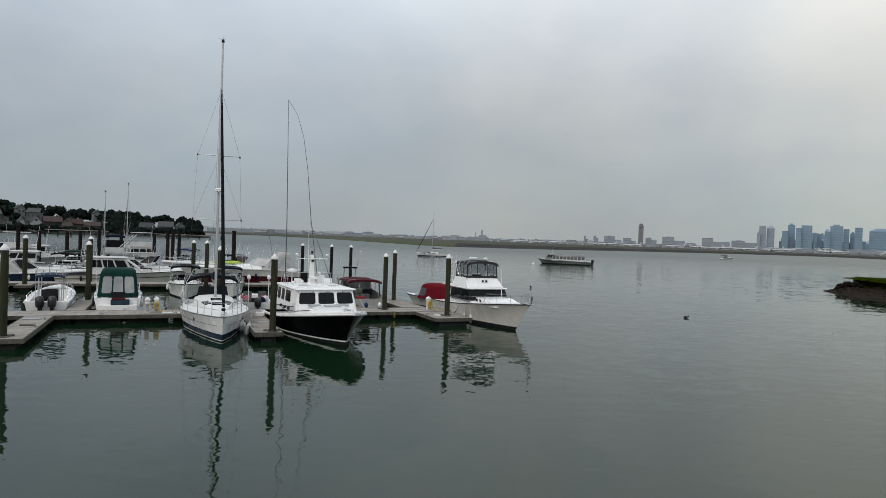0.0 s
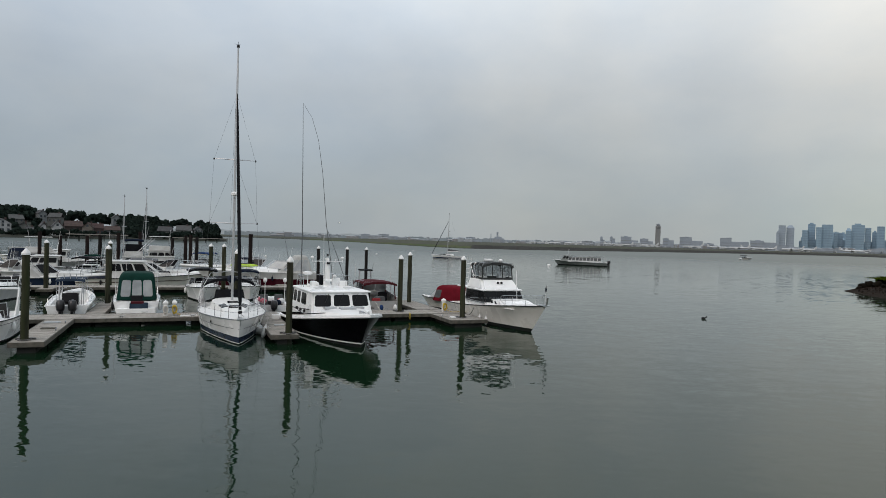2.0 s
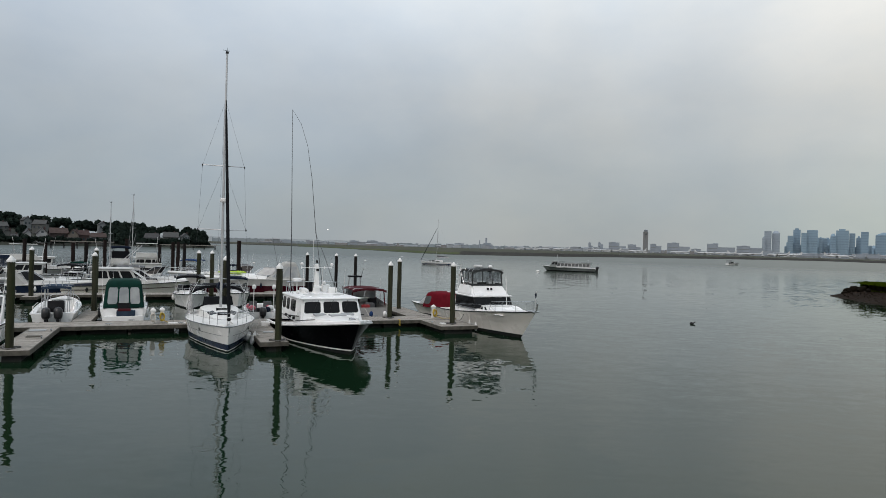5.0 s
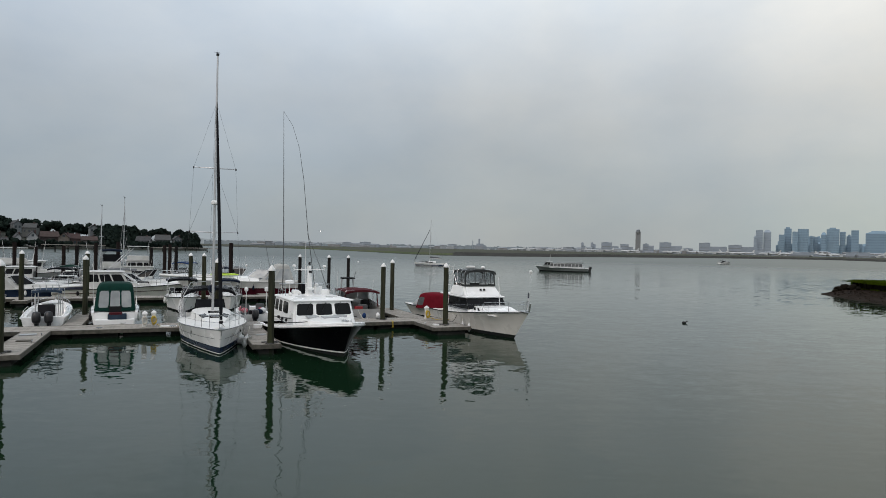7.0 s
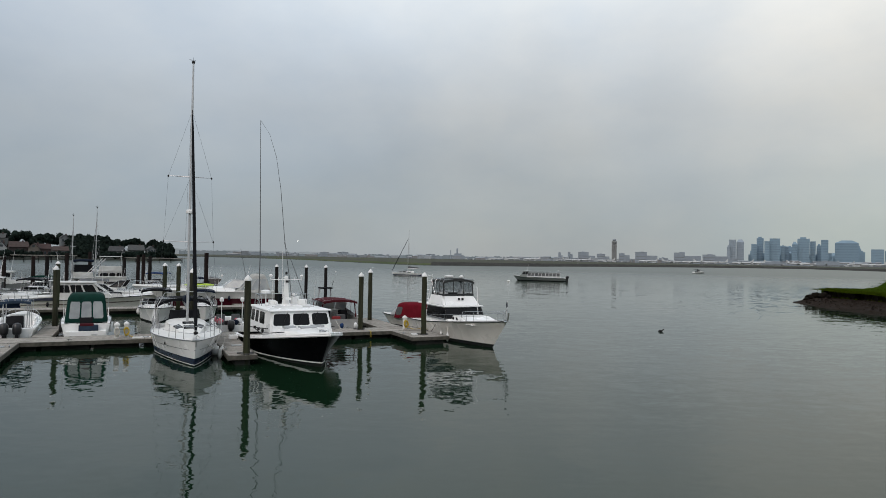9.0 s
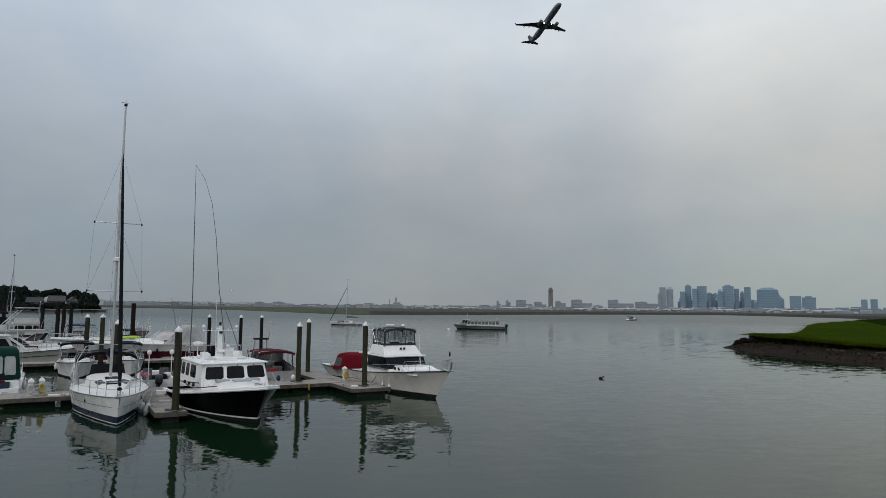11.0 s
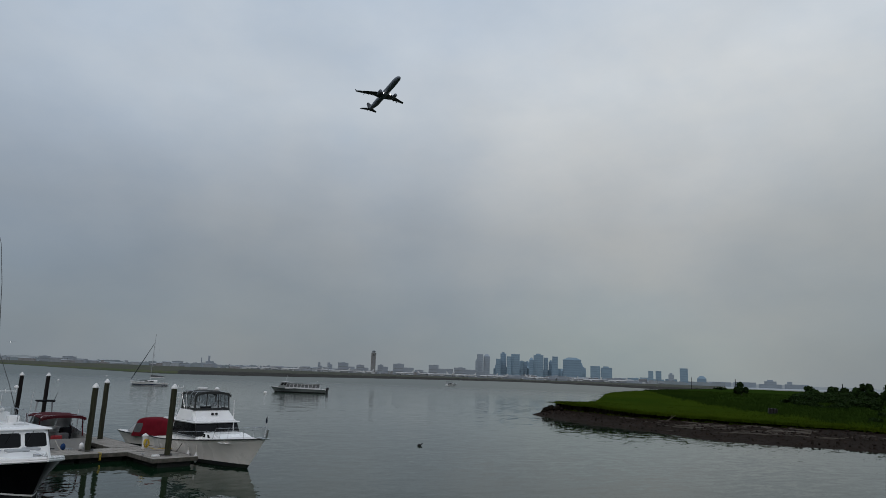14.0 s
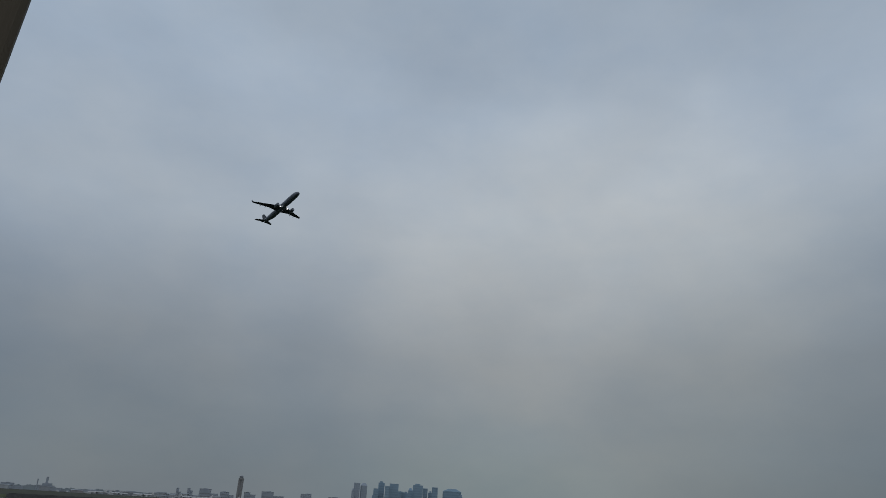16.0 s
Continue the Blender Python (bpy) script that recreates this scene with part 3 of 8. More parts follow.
def bimini(t, y0, y1, hw, z, mat, legs=None, base_z=0.8, drop=0.10, frame=None, name="bimini_top"):
    """A canvas top bowed over three hoops, with its frame."""
    bm = bmesh.new()
    nx, ny = 8, 6
    def pt(u, v, k):
        return (hw * (2 * u - 1), y0 + (y1 - y0) * v, z - drop * abs(2 * u - 1) ** 3 * 1.2 - 0.05 * (2 * v - 1) ** 2 - 0.02 * math.sin(v * math.pi * 3) ** 2 - k)
    for k in (0.0, 0.03):
        g = [[bm.verts.new(pt(i / nx, j / ny, k)) for i in range(nx + 1)] for j in range(ny + 1)]
        for a, b in zip(g, g[1:]):
            for i in range(nx):
                bm.faces.new((a[i], a[i + 1], b[i + 1], b[i]))
    for y in (y0, y1):
        for x in range(nx):
            u0, u1 = x / nx, (x + 1) / nx
            v = 0.0 if y == y0 else 1.0
            a, b = pt(u0, v, 0.0), pt(u1, v, 0.0)
            bm.faces.new([bm.verts.new(p) for p in (a, b, (b[0], b[1], b[2] - 0.14), (a[0], a[1], a[2] - 0.14))])
    part(name, bm, mat, t, smooth=True)
    for v in legs or (0.05, 0.5, 0.95):
        bm = bmesh.new()
        y = y0 + (y1 - y0) * v
        ym = y0 + (y1 - y0) * 0.5
        add_tube(bm, [(-hw - 0.02, ym * 0.75 + y * 0.25, base_z), (-hw, y, z - drop * 1.25), (-hw * 0.9, y, z - 0.07), (hw * 0.9, y, z - 0.07), (hw, y, z - drop * 1.25), (hw + 0.02, ym * 0.75 + y * 0.25, base_z)], 0.014)
        part("frame_hoop", bm, frame or STEEL, t)


def rrect(hw, y0, y1, r, z, n=4):
    """A rounded rectangle as a ring of points, counter-clockwise from above."""
    out = []
    for cx, cy, a0 in ((hw - r, y0 + r, -90), (hw - r, y1 - r, 0), (-hw + r, y1 - r, 90), (-hw + r, y0 + r, 180)):
        for k in range(n + 1):
            a = radians(a0 + 90 * k / n)
            out.append((cx + r * math.cos(a), cy + r * math.sin(a), z))
    return out


def enclosure(t, y0, y1, hw0, hw1, z0, z1, mat, pane, back=3, side=2, lean=0.15, name="canvas_enclosure", slope=0.0, shoulder=0.30):
    """A full canvas cover, rounded at its corners and crown, with clear panes let into it."""
    zt = z1 - shoulder
    ya, yb = y0 + lean, y1 - lean * 1.5 - slope
    bm = bmesh.new()
    rings = [rrect(hw0, y0, y1, 0.16, z0), rrect(hw1, ya, yb, 0.18, zt)]
    for q, z in ((0.03, z1 - shoulder * 0.66), (0.10, z1 - shoulder * 0.33), (0.24, z1 - shoulder * 0.1), (0.5, z1)):
        rings.append(rrect(hw1 - q, ya + q, yb - q, max(0.19, 0.2 - q * 0.1), z))
    add_loft(bm, rings)
    part(name, bm, mat, t, smooth=True)
    c = [Vector(p) for p in ((-hw0, y0, z0), (hw0, y0, z0), (hw0, y1, z0), (-hw0, y1, z0))]
    d = [Vector(p) for p in ((-hw1, ya, zt), (hw1, ya, zt), (hw1, yb, zt), (-hw1, yb, zt))]
    f = {"back": (c[0], c[1], d[1], d[0]), "right": (c[1], c[2], d[2], d[1]), "front": (c[2], c[3], d[3], d[2]), "left": (c[3], c[0], d[0], d[3])}
    for key, n in (("back", back), ("right", side), ("left", side), ("front", back)):
        if n and pane:
            windows(t, f[key], [(0.07 + 0.86 * (i + 0.07) / n, 0.07 + 0.86 * (i + 0.93) / n) for i in range(n)], 0.16, 0.90, pane, round_=0.11 if n == back else 0.08)
    return f


def windshield(t, h, y, hw, z0, height, back=0.9, rakey=0.5, mat=None):
    """A raked three-sided windscreen with an aluminium frame."""
    P = [Vector(p) for p in ((-hw, y - back, z0), (-hw * 0.62, y, z0), (hw * 0.62, y, z0), (hw, y - back, z0))]
    Q = [Vector((p.x * 0.9, p.y - rakey * (1 if i in (1, 2) else 0.5), p.z + height)) for i, p in enumerate(P)]
    for i in range(3):
        bm = bmesh.new()
        add_slab(bm, (P[i + 1], P[i], Q[i], Q[i + 1]), 0.03, 0.97, 0.04, 0.96, 0.0, 0.012, 0.05)
        part("windscreen", bm, mat or GLASS, t)
    bm = bmesh.new()
    add_tube(bm, Q, 0.02)
    for p, q in zip(P, Q):
        add_tube(bm, [p, q], 0.018)
    part("windscreen_frame", bm, ALU, t)


def outboard(t, x, z=0.35, y=-0.30, s=1.0, mat=None):
    bm = bmesh.new()
    rings = []
    for k, (w, d0, d1) in enumerate(((0.13, -0.16, 0.16), (0.19, -0.28, 0.22), (0.21, -0.32, 0.24), (0.20, -0.30, 0.22), (0.14, -0.22, 0.14), (0.05, -0.10, 0.05))):
        zz = z + (0.10, 0.18, 0.38, 0.58, 0.68, 0.71)[k] * s
        rings.append([(x + w * s * math.cos(i * math.tau / 12), y + ((d0 + d1) / 2 + (d1 - d0) / 2 * math.sin(i * math.tau / 12)) * s, zz) for i in range(12)])
    add_loft(bm, rings)
    o = part("outboard_motor", bm, mat or BLACKPLASTIC, t, "black outboard motor cowl", smooth=True)
    bm = bmesh.new()
    add_box(bm, x - 0.07 * s, x + 0.07 * s, y - 0.16 * s, y + 0.16 * s, z - 0.75, z + 0.12, bevel=0.02)
    add_box(bm, x - 0.10 * s, x + 0.10 * s, y + 0.10, y + 0.36, z - 0.12, z + 0.10, bevel=0.02)
    part("motor_leg", bm, BLACKPLASTIC, o)


def add_fender(t_pose, r=0.15, long=0.55, label="white inflated boat fender hanging at the dock"):
    t = thing("fender", label, "fender", "fenders")
    t.matrix_world = t_pose
    bm = bmesh.new()
    prof = [(0.03, 0.0), (r * 0.7, 0.05), (r, 0.16), (r, long - 0.16), (r * 0.7, long - 0.05), (0.04, long), (0.03, long + 0.08)]
    add_loft(bm, [[(q * math.cos(i * math.tau / 12), q * math.sin(i * math.tau / 12), z) for i in range(12)] for q, z in prof])
    part("body", bm, WHITEMETAL, t, smooth=True)
    bm = bmesh.new()
    add_tube(bm, [(0, 0, long + 0.05), (0.02, 0.05, long + 0.35), (0.0, 0.15, long + 0.45)], 0.012)
    part("lanyard", bm, ROPE, t)


def sailing_yacht(m, label, L=9.6, B=3.4, mast_z=14.9, mast_y=4.6, hull=None, boot=None, cover=None, detail=True, radar=True, bim=True, mast_r=0.068, fb=1.20, fs=1.0, furl=None, group="", lean=0.0, furl_r=1.0):
    t = thing("sailing_yacht", label, "sailboat", group)
    t.matrix_world = m
    h = Hull(L, B, fs, fb, 0.55, 0.80, 0.88, 1.9, 1.2, 0.7, 1.15)
    hull_parts(t, h, hull or GEL, BOTTOM, boot or NAVY, (0.09, 0.36), rub=STRIPE, rub_r=0.022, s_deck=0.30, floor=0.55, camber=0.12, stripe=(0.62, 0.022, STRIPE))
    bm = h.band(lambda s: 0.045, lambda s: 0.085, 1)
    for v in bm.verts:
        v.co.x *= 1.004
    part("waterline_stripe", bm, GEL, t)
    # coachroof
    bm = bmesh.new()
    rings = []
    for y, w, z in ((3.0, 0.95, 0.46), (4.2, 0.95, 0.45), (5.6, 0.78, 0.34), (6.6, 0.55, 0.20), (7.3, 0.35, 0.03)):
        y, w = y * L / 9.6, w * B / 3.1
        b = h.sheer(y / L) + 0.02
        rings.append([(-w, y, b - 0.05), (-w * 0.90, y - 0.02, b + z * 0.82), (-w * 0.6, y - 0.03, b + z * 1.08), (0, y - 0.03, b + z * 1.15), (w * 0.6, y - 0.03, b + z * 1.08), (w * 0.90, y - 0.02, b + z * 0.82), (w, y, b - 0.05)])
    add_loft(bm, rings)
    part("coachroof", bm, DECK, t, smooth=True)
    base = h.sheer(mast_y / L) + 0.42
    if detail:
        for side in (-1, 1):
            for y0, y1 in ((3.3, 4.3), (4.55, 5.5), (5.75, 6.5)):
                w0, w1 = (0.93 if y0 < 4.4 else 0.84 if y0 < 5.6 else 0.66), (0.93 if y1 < 4.4 else 0.76 if y1 < 5.6 else 0.54)
                zb0, zb1 = h.sheer(y0 / L), h.sheer(y1 / L)
                k0, k1 = (0.34 if y0 < 5.5 else 0.24), (0.32 if y1 < 5 else 0.26 if y1 < 6 else 0.15)
                q = [Vector((side * w0, y0, zb0 + 0.12)), Vector((side * w1, y1, zb1 + 0.10)), Vector((side * w1 * 0.94, y1, zb1 + k1)), Vector((side * w0 * 0.94, y0, zb0 + k0))]
                bm = bmesh.new()
                add_slab(bm, q if side > 0 else [q[1], q[0], q[3], q[2]], 0.0, 1.0, 0.0, 1.0, 0.03, 0.05, 0.15)
                part("cabin_window", bm, GLASS, t)
            bm = bmesh.new()
            add_ball(bm, h.at(0.74, 0.80, side) + Vector((side * 0.0, 0, 0)), 0.11, 0.25, 1.4, 0.8)
            part("porthole", bm, GLASS, t)
        for side in (-1, 1):
            zb = h.sheer(6.0 / L) + 0.30
            bm = bmesh.new()
            add_box(bm, -0.15, 0.15, -0.34, 0.34, -0.02, 0.025, Matrix.Translation((side * 0.50, 6.0 * L / 9.6, zb)) @ pose(0, 0, 0, -9, side * 16, side * 12), 0.02)
            part("forward_window", bm, GLASS, t)
        for y, z in ((5.3, 0.36), (6.3, 0.24)):
            bm = bmesh.new()
            zb = h.sheer(y / L) + z + 0.03
            add_box(bm, -0.27, 0.27, y - 0.25, y + 0.25, zb, zb + 0.07, Matrix.Translation((0, y, zb)) @ pose(0, 0, 0, -8) @ Matrix.Translation((0, -y, -zb)), 0.02)
            part("deck_hatch", bm, GLASS, t)
    # rig
    bm = bmesh.new()
    tip = Vector((lean, mast_y - 0.25, mast_z))
    foot = Vector((0, mast_y, base - 0.5))
    add_tube(bm, [foot, foot.lerp(tip, 0.75), tip], [mast_r, mast_r * 0.95, mast_r * 0.62], 10)
    part("mast", bm, ALU, t, "grey aluminium mast", smooth=True)
    on = lambda z: foot.lerp(tip, (z - foot.z) / (tip.z - foot.z))
    wires = []
    sp = (0.60 * mast_z, 0.375 * mast_z)
    for z, w in ((sp[0], B * (0.31 if detail else 0.12)), (sp[1], B * (0.355 if detail else 0.14))):
        bm = bmesh.new()
        c = on(z)
        add_tube(bm, [c + Vector((-w, -0.35, 0.04)), c, c + Vector((w, -0.35, 0.04))], [0.018, 0.035, 0.018])
        part("spreader", bm, ALU, t)
        for sx in (-1, 1):
            bm = bmesh.new()
            add_ball(bm, c + Vector((sx * w, -0.35, 0.02)), 0.045, 1, 1, 1.6, 1)
            part("spreader_boot", bm, RUB, t)
    hound, stem = on(mast_z * 0.83), h.at(1.0, h.fb) + Vector((0, -0.05, 0.1))
    bm = bmesh.new()
    a, b = stem + Vector((0, -0.05, 0.35)), hound + Vector((0, 0.12, 0))
    add_tube(bm, [a, a.lerp(b, 0.05), a.lerp(b, 0.5), a.lerp(b, 0.9), b], [0.05 * furl_r, 0.085 * furl_r, 0.075 * furl_r, 0.055 * furl_r, 0.02 * furl_r], 8)
    part("furled_jib", bm, furl or BLACKCANVAS, t, "rolled headsail on the forestay", smooth=True)
    bm = bmesh.new()
    add_ball(bm, a - Vector((0, 0, 0.12)), 0.10, 1, 1, 0.8)
    part("furler_drum", bm, RUB, t)
    for side in (-1, 1):
        ch = h.at(0.42, h.sheer(0.42), side) * 0.96
        ch.z = h.sheer(0.42)
        up, lo = on(sp[0]) + Vector((side * B * (0.31 if detail else 0.12), -0.35, 0)), on(sp[1]) + Vector((side * B * (0.355 if detail else 0.14), -0.35, 0))
        wires += [[ch, lo, up, hound], [ch, on(sp[1])], [lo, on(sp[0])]]
    stern = Vector((0, 0.1, h.fs + 0.1))
    wires += [[tip, stern.lerp(tip, 0.25), stern + Vector((-0.6, 0, 0))], [stern.lerp(tip, 0.25), stern + Vector((0.6, 0, 0))], [stem, hound]]
    for w in wires:
        bm = bmesh.new()
        add_tube(bm, w, 0.0055, 4)
        part("stay", bm, WIRE, t)
    bm = bmesh.new()
    g = base + 0.75
    add_tube(bm, [(0, mast_y - 0.1, g), (0, 1.0, g + 0.12)], 0.06, 8)
    boom = part("boom", bm, ALU, t, smooth=True)
    bm = bmesh.new()
    add_loft(bm, [[(w * math.cos(i * math.tau / 10), y, g + 0.16 + hh + hh * math.sin(i * math.tau / 10)) for i in range(10)] for y, w, hh in ((mast_y - 0.15, 0.15, 0.26), (3.2 * L / 9.6, 0.17, 0.20), (2.0 * L / 9.6, 0.14, 0.15), (1.1 * L / 9.6, 0.07, 0.08))])
    part("sail_cover", bm, cover or NAVYCANVAS, t, smooth=True)
    if radar:
        bm = bmesh.new()
        c = on(mast_z * 0.478) + Vector((0, 0.32, 0))
        add_loft(bm, [[c + Vector((q * math.cos(i * math.tau / 16), q * math.sin(i * math.tau / 16), z)) for i in range(16)] for q, z in ((0.13, -0.11), (0.20, -0.07), (0.20, 0.05), (0.14, 0.11))])
        add_tube(bm, [c - Vector((0, 0.3, 0.05)), c - Vector((0, 0, 0.10))], 0.05)
        part("radar_dome", bm, WHITEMETAL, t, smooth=True)
    bm = bmesh.new()
    add_tube(bm, [tip, tip + Vector((0, 0, 0.25))], 0.01, 4)
    add_tube(bm, [tip + Vector((-0.12, 0, 0.10)), tip + Vector((0.2, 0, 0.12))], 0.012, 4)
    add_box(bm, tip.x - 0.07, tip.x + 0.07, tip.y - 0.10, tip.y + 0.10, tip.z - 0.04, tip.z + 0.05)
    part("masthead_gear", bm, RUB, t)
    if detail:
        bow_rail(t, h, 0.80, 0.58, 0.014, posts=3, mid=True)
        for side in (-1, 1):
            bm = bmesh.new()
            for dz in (0.3, 0.58):
                add_tube(bm, h.line(0.08, 0.80, side, dz, 0.08), 0.006, 4)
            part("lifeline", bm, WIRE, t)
            for p in h.line(0.12, 0.80, side, 0.0, 0.08, 5):
                bm = bmesh.new()
                add_tube(bm, [p, p + Vector((0, 0, 0.6))], 0.012, 5)
                part("stanchion", bm, STEEL, t)
        bm = bmesh.new()
        add_tube(bm, [stem + Vector((0, -0.15, 0)), stem + Vector((0, 0.28, -0.05)), stem + Vector((0, 0.22, -0.35))], 0.03)
        add_box(bm, -0.16, 0.16, stem.y + 0.12, stem.y + 0.24, stem.z - 0.12, stem.z - 0.02, bevel=0.03)
        part("anchor", bm, STEEL, t)
    if bim:
        bimini(t, 0.2, 2.5, B * 0.42, h.fs + 1.62, BLACKCANVAS, base_z=h.fs, drop=0.30)
        bm = bmesh.new()
        for x in (-1, 1):
            add_tube(bm, [(x * B * 0.43, 2.9, h.fs + 0.1), (x * B * 0.40, 2.6, h.fs + 1.2), (x * B * 0.30, 2.45, h.fs + 1.85), (0, 2.4, h.fs + 1.95)], 0.018)
        part("stainless_arch", bm, ALU, t)
        bm = bmesh.new()
        for w, z0, z1, y in ((0.85, 1.35, 1.95, 3.3),):
            add_loft(bm, [[(-w, 2.5, z0 - 0.1), (-w * 0.8, 3.4, z0), (w * 0.8, 3.4, z0), (w, 2.5, z0 - 0.1)], [(-w * 0.85, 2.4, z1), (-w * 0.7, 2.8, z1 - 0.02), (w * 0.7, 2.8, z1 - 0.02), (w * 0.85, 2.4, z1)]])
        part("spray_hood", bm, BLACKCANVAS, t)
        bm = bmesh.new()
        add_tube(bm, [(0.42 * math.cos(i * math.tau / 24), 1.3, h.fs + 0.45 + 0.42 * math.sin(i * math.tau / 24)) for i in range(25)], 0.016)
        add_tube(bm, [(0, 1.35, h.fs - 0.3), (0, 1.32, h.fs + 0.45)], 0.07)
        part("steering_wheel", bm, STEEL, t)
    return t, h


# the white sloop between the walkway and the finger dock
sail, sail_hull = sailing_yacht(berth(2.38, 40.35, 0, 180), "white sloop with navy boot stripe and black furled jib", lean=-0.02)
bm = bmesh.new()
rnd = random.Random(4)
add_loft(bm, [[(1.40 + w * math.cos(i * math.tau / 8), y + w * 0.9 * math.sin(i * math.tau / 8), z) for i in range(8)] for z, w, y in ((0.95, 0.10, 0.6), (1.15, 0.20, 0.6), (1.5, 0.18, 0.55), (1.8, 0.10, 0.5))])
part("covered_liferaft", bm, WHITECANVAS, sail, "white canvas-covered bundle on the stern rail", smooth=True)


def downeast_cruiser(m):
    t = thing("motor_cruiser", "black-hulled white cabin cruiser with three dark front windows", "motorboat")
    t.matrix_world = m
    h = Hull(9.75, 3.95, 0.58, 1.58, 1.15, 0.90, 0.86, 3.0, 1.7, 0.6, 1.35)
    hull_parts(t, h, BLACKHULL, BOTTOM, GEL, (0.05, 0.115), rub=GEL, rub_r=0.055, s_deck=0.34, floor=0.35, camber=0.16, rise=0.14)
    # white toe rail and raised trunk ahead of the wheelhouse
    bm = bmesh.new()
    rings = []
    for y, w, z in ((6.3, 1.48, 0.44), (7.4, 1.28, 0.34), (8.4, 0.85, 0.20), (9.1, 0.45, 0.03)):
        b = h.sheer(y / h.L) - 0.05
        rings.append([(-w, y, b), (-w * 0.93, y, b + z * 0.85), (-w * 0.55, y, b + z * 1.15), (0, y, b + z * 1.25), (w * 0.55, y, b + z * 1.15), (w * 0.93, y, b + z * 0.85), (w, y, b)])
    add_loft(bm, rings)
    part("trunk_cabin", bm, GEL, t, smooth=True)
    for side in (-1, 1):
        bm = bmesh.new()
        add_tube(bm, h.line(0.36, 1.0, side, 0.05, 0.03, 20), 0.06)
        part("toe_rail", bm, GEL, t)
    bm = bmesh.new()
    add_box(bm, -0.38, 0.38, 7.45, 7.95, 1.56, 1.64, bevel=0.02)
    part("foredeck_hatch", bm, DECKGREY, t)
    for x0 in (-0.95, 0.45):
        bm = bmesh.new()
        add_box(bm, x0, x0 + 0.55, 6.95, 7.4, 1.52, 1.62, bevel=0.01)
        part("deck_pad", bm, DECKGREY, t)
    # wheelhouse
    f = house(t, "wheelhouse", (1.58, 2.6, 6.95, 1.12), (1.44, 2.5, 6.55, 2.26), GEL, GEL, 0.10, 0.10)
    windows(t, f["front"], [(0.045, 0.315), (0.365, 0.635), (0.685, 0.955)], 0.42, 0.90, frame=GEL, edge=0.018, round_=0.10)
    for key in ("left", "right"):
        sp = [(0.06, 0.22), (0.27, 0.42), (0.48, 0.72)] if key == "right" else [(0.78, 0.94), (0.58, 0.73), (0.28, 0.52)]
        windows(t, f[key], sp, 0.40, 0.90, frame=GEL, edge=0.012)
    windows(t, f["back"], [(0.08, 0.36), (0.64, 0.92)], 0.45, 0.85)
    for side in (-1, 1):
        bm = bmesh.new()
        add_tube(bm, [(side * 1.66, 6.8, 1.48), (side * 1.69, 5.2, 1.36), (side * 1.72, 2.8, 1.22)], 0.025)
        part("grab_rail", bm, RUB, t)
    for x in (-0.75, 0.0, 0.75):
        bm = bmesh.new()
        add_tube(bm, [(x - 0.1, 6.66, 2.22), (x + 0.12, 6.80, 1.80)], 0.012)
        part("wiper", bm, RUB, t)
    # roof gear: slim mast, radar, domes, lockers and rails
    r0 = 2.36
    bm = bmesh.new()
    add_loft(bm, [[(x * w, 3.9 + y * w * 1.4, z) for x, y in ((-1, -0.7), (1, -0.7), (1, 0.7), (-1, 0.7))] for z, w in ((r0 - 0.02, 0.27), (r0 + 0.08, 0.17), (r0 + 0.30, 0.125), (r0 + 0.80, 0.105), (r0 + 1.30, 0.085), (r0 + 1.55, 0.06))])
    mast = part("signal_mast", bm, GEL, t, "slim white moulded signal mast")
    bm = bmesh.new()
    add_tube(bm, [(-0.82, 3.9, r0 + 1.36), (0.82, 3.9, r0 + 1.36)], 0.018)
    for x in (-0.82, -0.42, 0.42, 0.82):
        add_tube(bm, [(x, 3.9, r0 + 1.30), (x, 3.9, r0 + 1.46)], 0.014)
    part("crosstree", bm, WHITEMETAL, mast)
    for x, z in ((-0.82, 1.54), (0.82, 1.56)):
        bm = bmesh.new()
        add_ball(bm, (x, 3.9, r0 + z), 0.10, 1, 1, 0.8)
        part("gps_dome", bm, WHITEMETAL, mast, smooth=True)
    bm = bmesh.new()
    add_box(bm, -0.07, 0.07, 4.0, 4.14, r0 + 1.20, r0 + 1.32, bevel=0.02)
    part("search_light", bm, RUB, mast)
    bm = bmesh.new()
    add_box(bm, -0.05, 0.05, 3.86, 3.94, r0 + 1.62, r0 + 1.76, bevel=0.01)
    part("masthead_light", bm, RUB, mast)
    bm = bmesh.new()
    add_tube(bm, [(0.95, 3.5, r0), (0.95, 3.5, r0 + 0.62)], 0.025)
    add_loft(bm, [[(0.95 + q * math.cos(i * math.tau / 16), 3.5 + q * math.sin(i * math.tau / 16), z) for i in range(16)] for q, z in ((0.16, r0 + 0.62), (0.26, r0 + 0.66), (0.24, r0 + 0.76), (0.10, r0 + 0.80))])
    part("radar_scanner", bm, WHITEMETAL, t)
    bm = bmesh.new()
    add_box(bm, 0.40, 0.72, 3.0, 3.5, r0 - 0.02, r0 + 0.26, bevel=0.06)
    part("liferaft_case", bm, GEL, t, smooth=True)
    bm = bmesh.new()
    add_box(bm, -0.95, -0.55, 2.8, 3.2, r0 - 0.02, r0 + 0.42, bevel=0.05)
    part("roof_locker", bm, GEL, t, smooth=True)
    bm = bmesh.new()
    add_box(bm, -0.35, 0.15, 2.75, 3.05, r0 - 0.02, r0 + 0.55, bevel=0.08)
    part("folded_cover", bm, BLACKCANVAS, t)
    bm = bmesh.new()
    add_box(bm, -0.16, 0.16, 4.05, 4.35, r0 + 0.30, r0 + 0.42, bevel=0.03)
    part("mast_step", bm, GEL, mast)
    bm = bmesh.new()
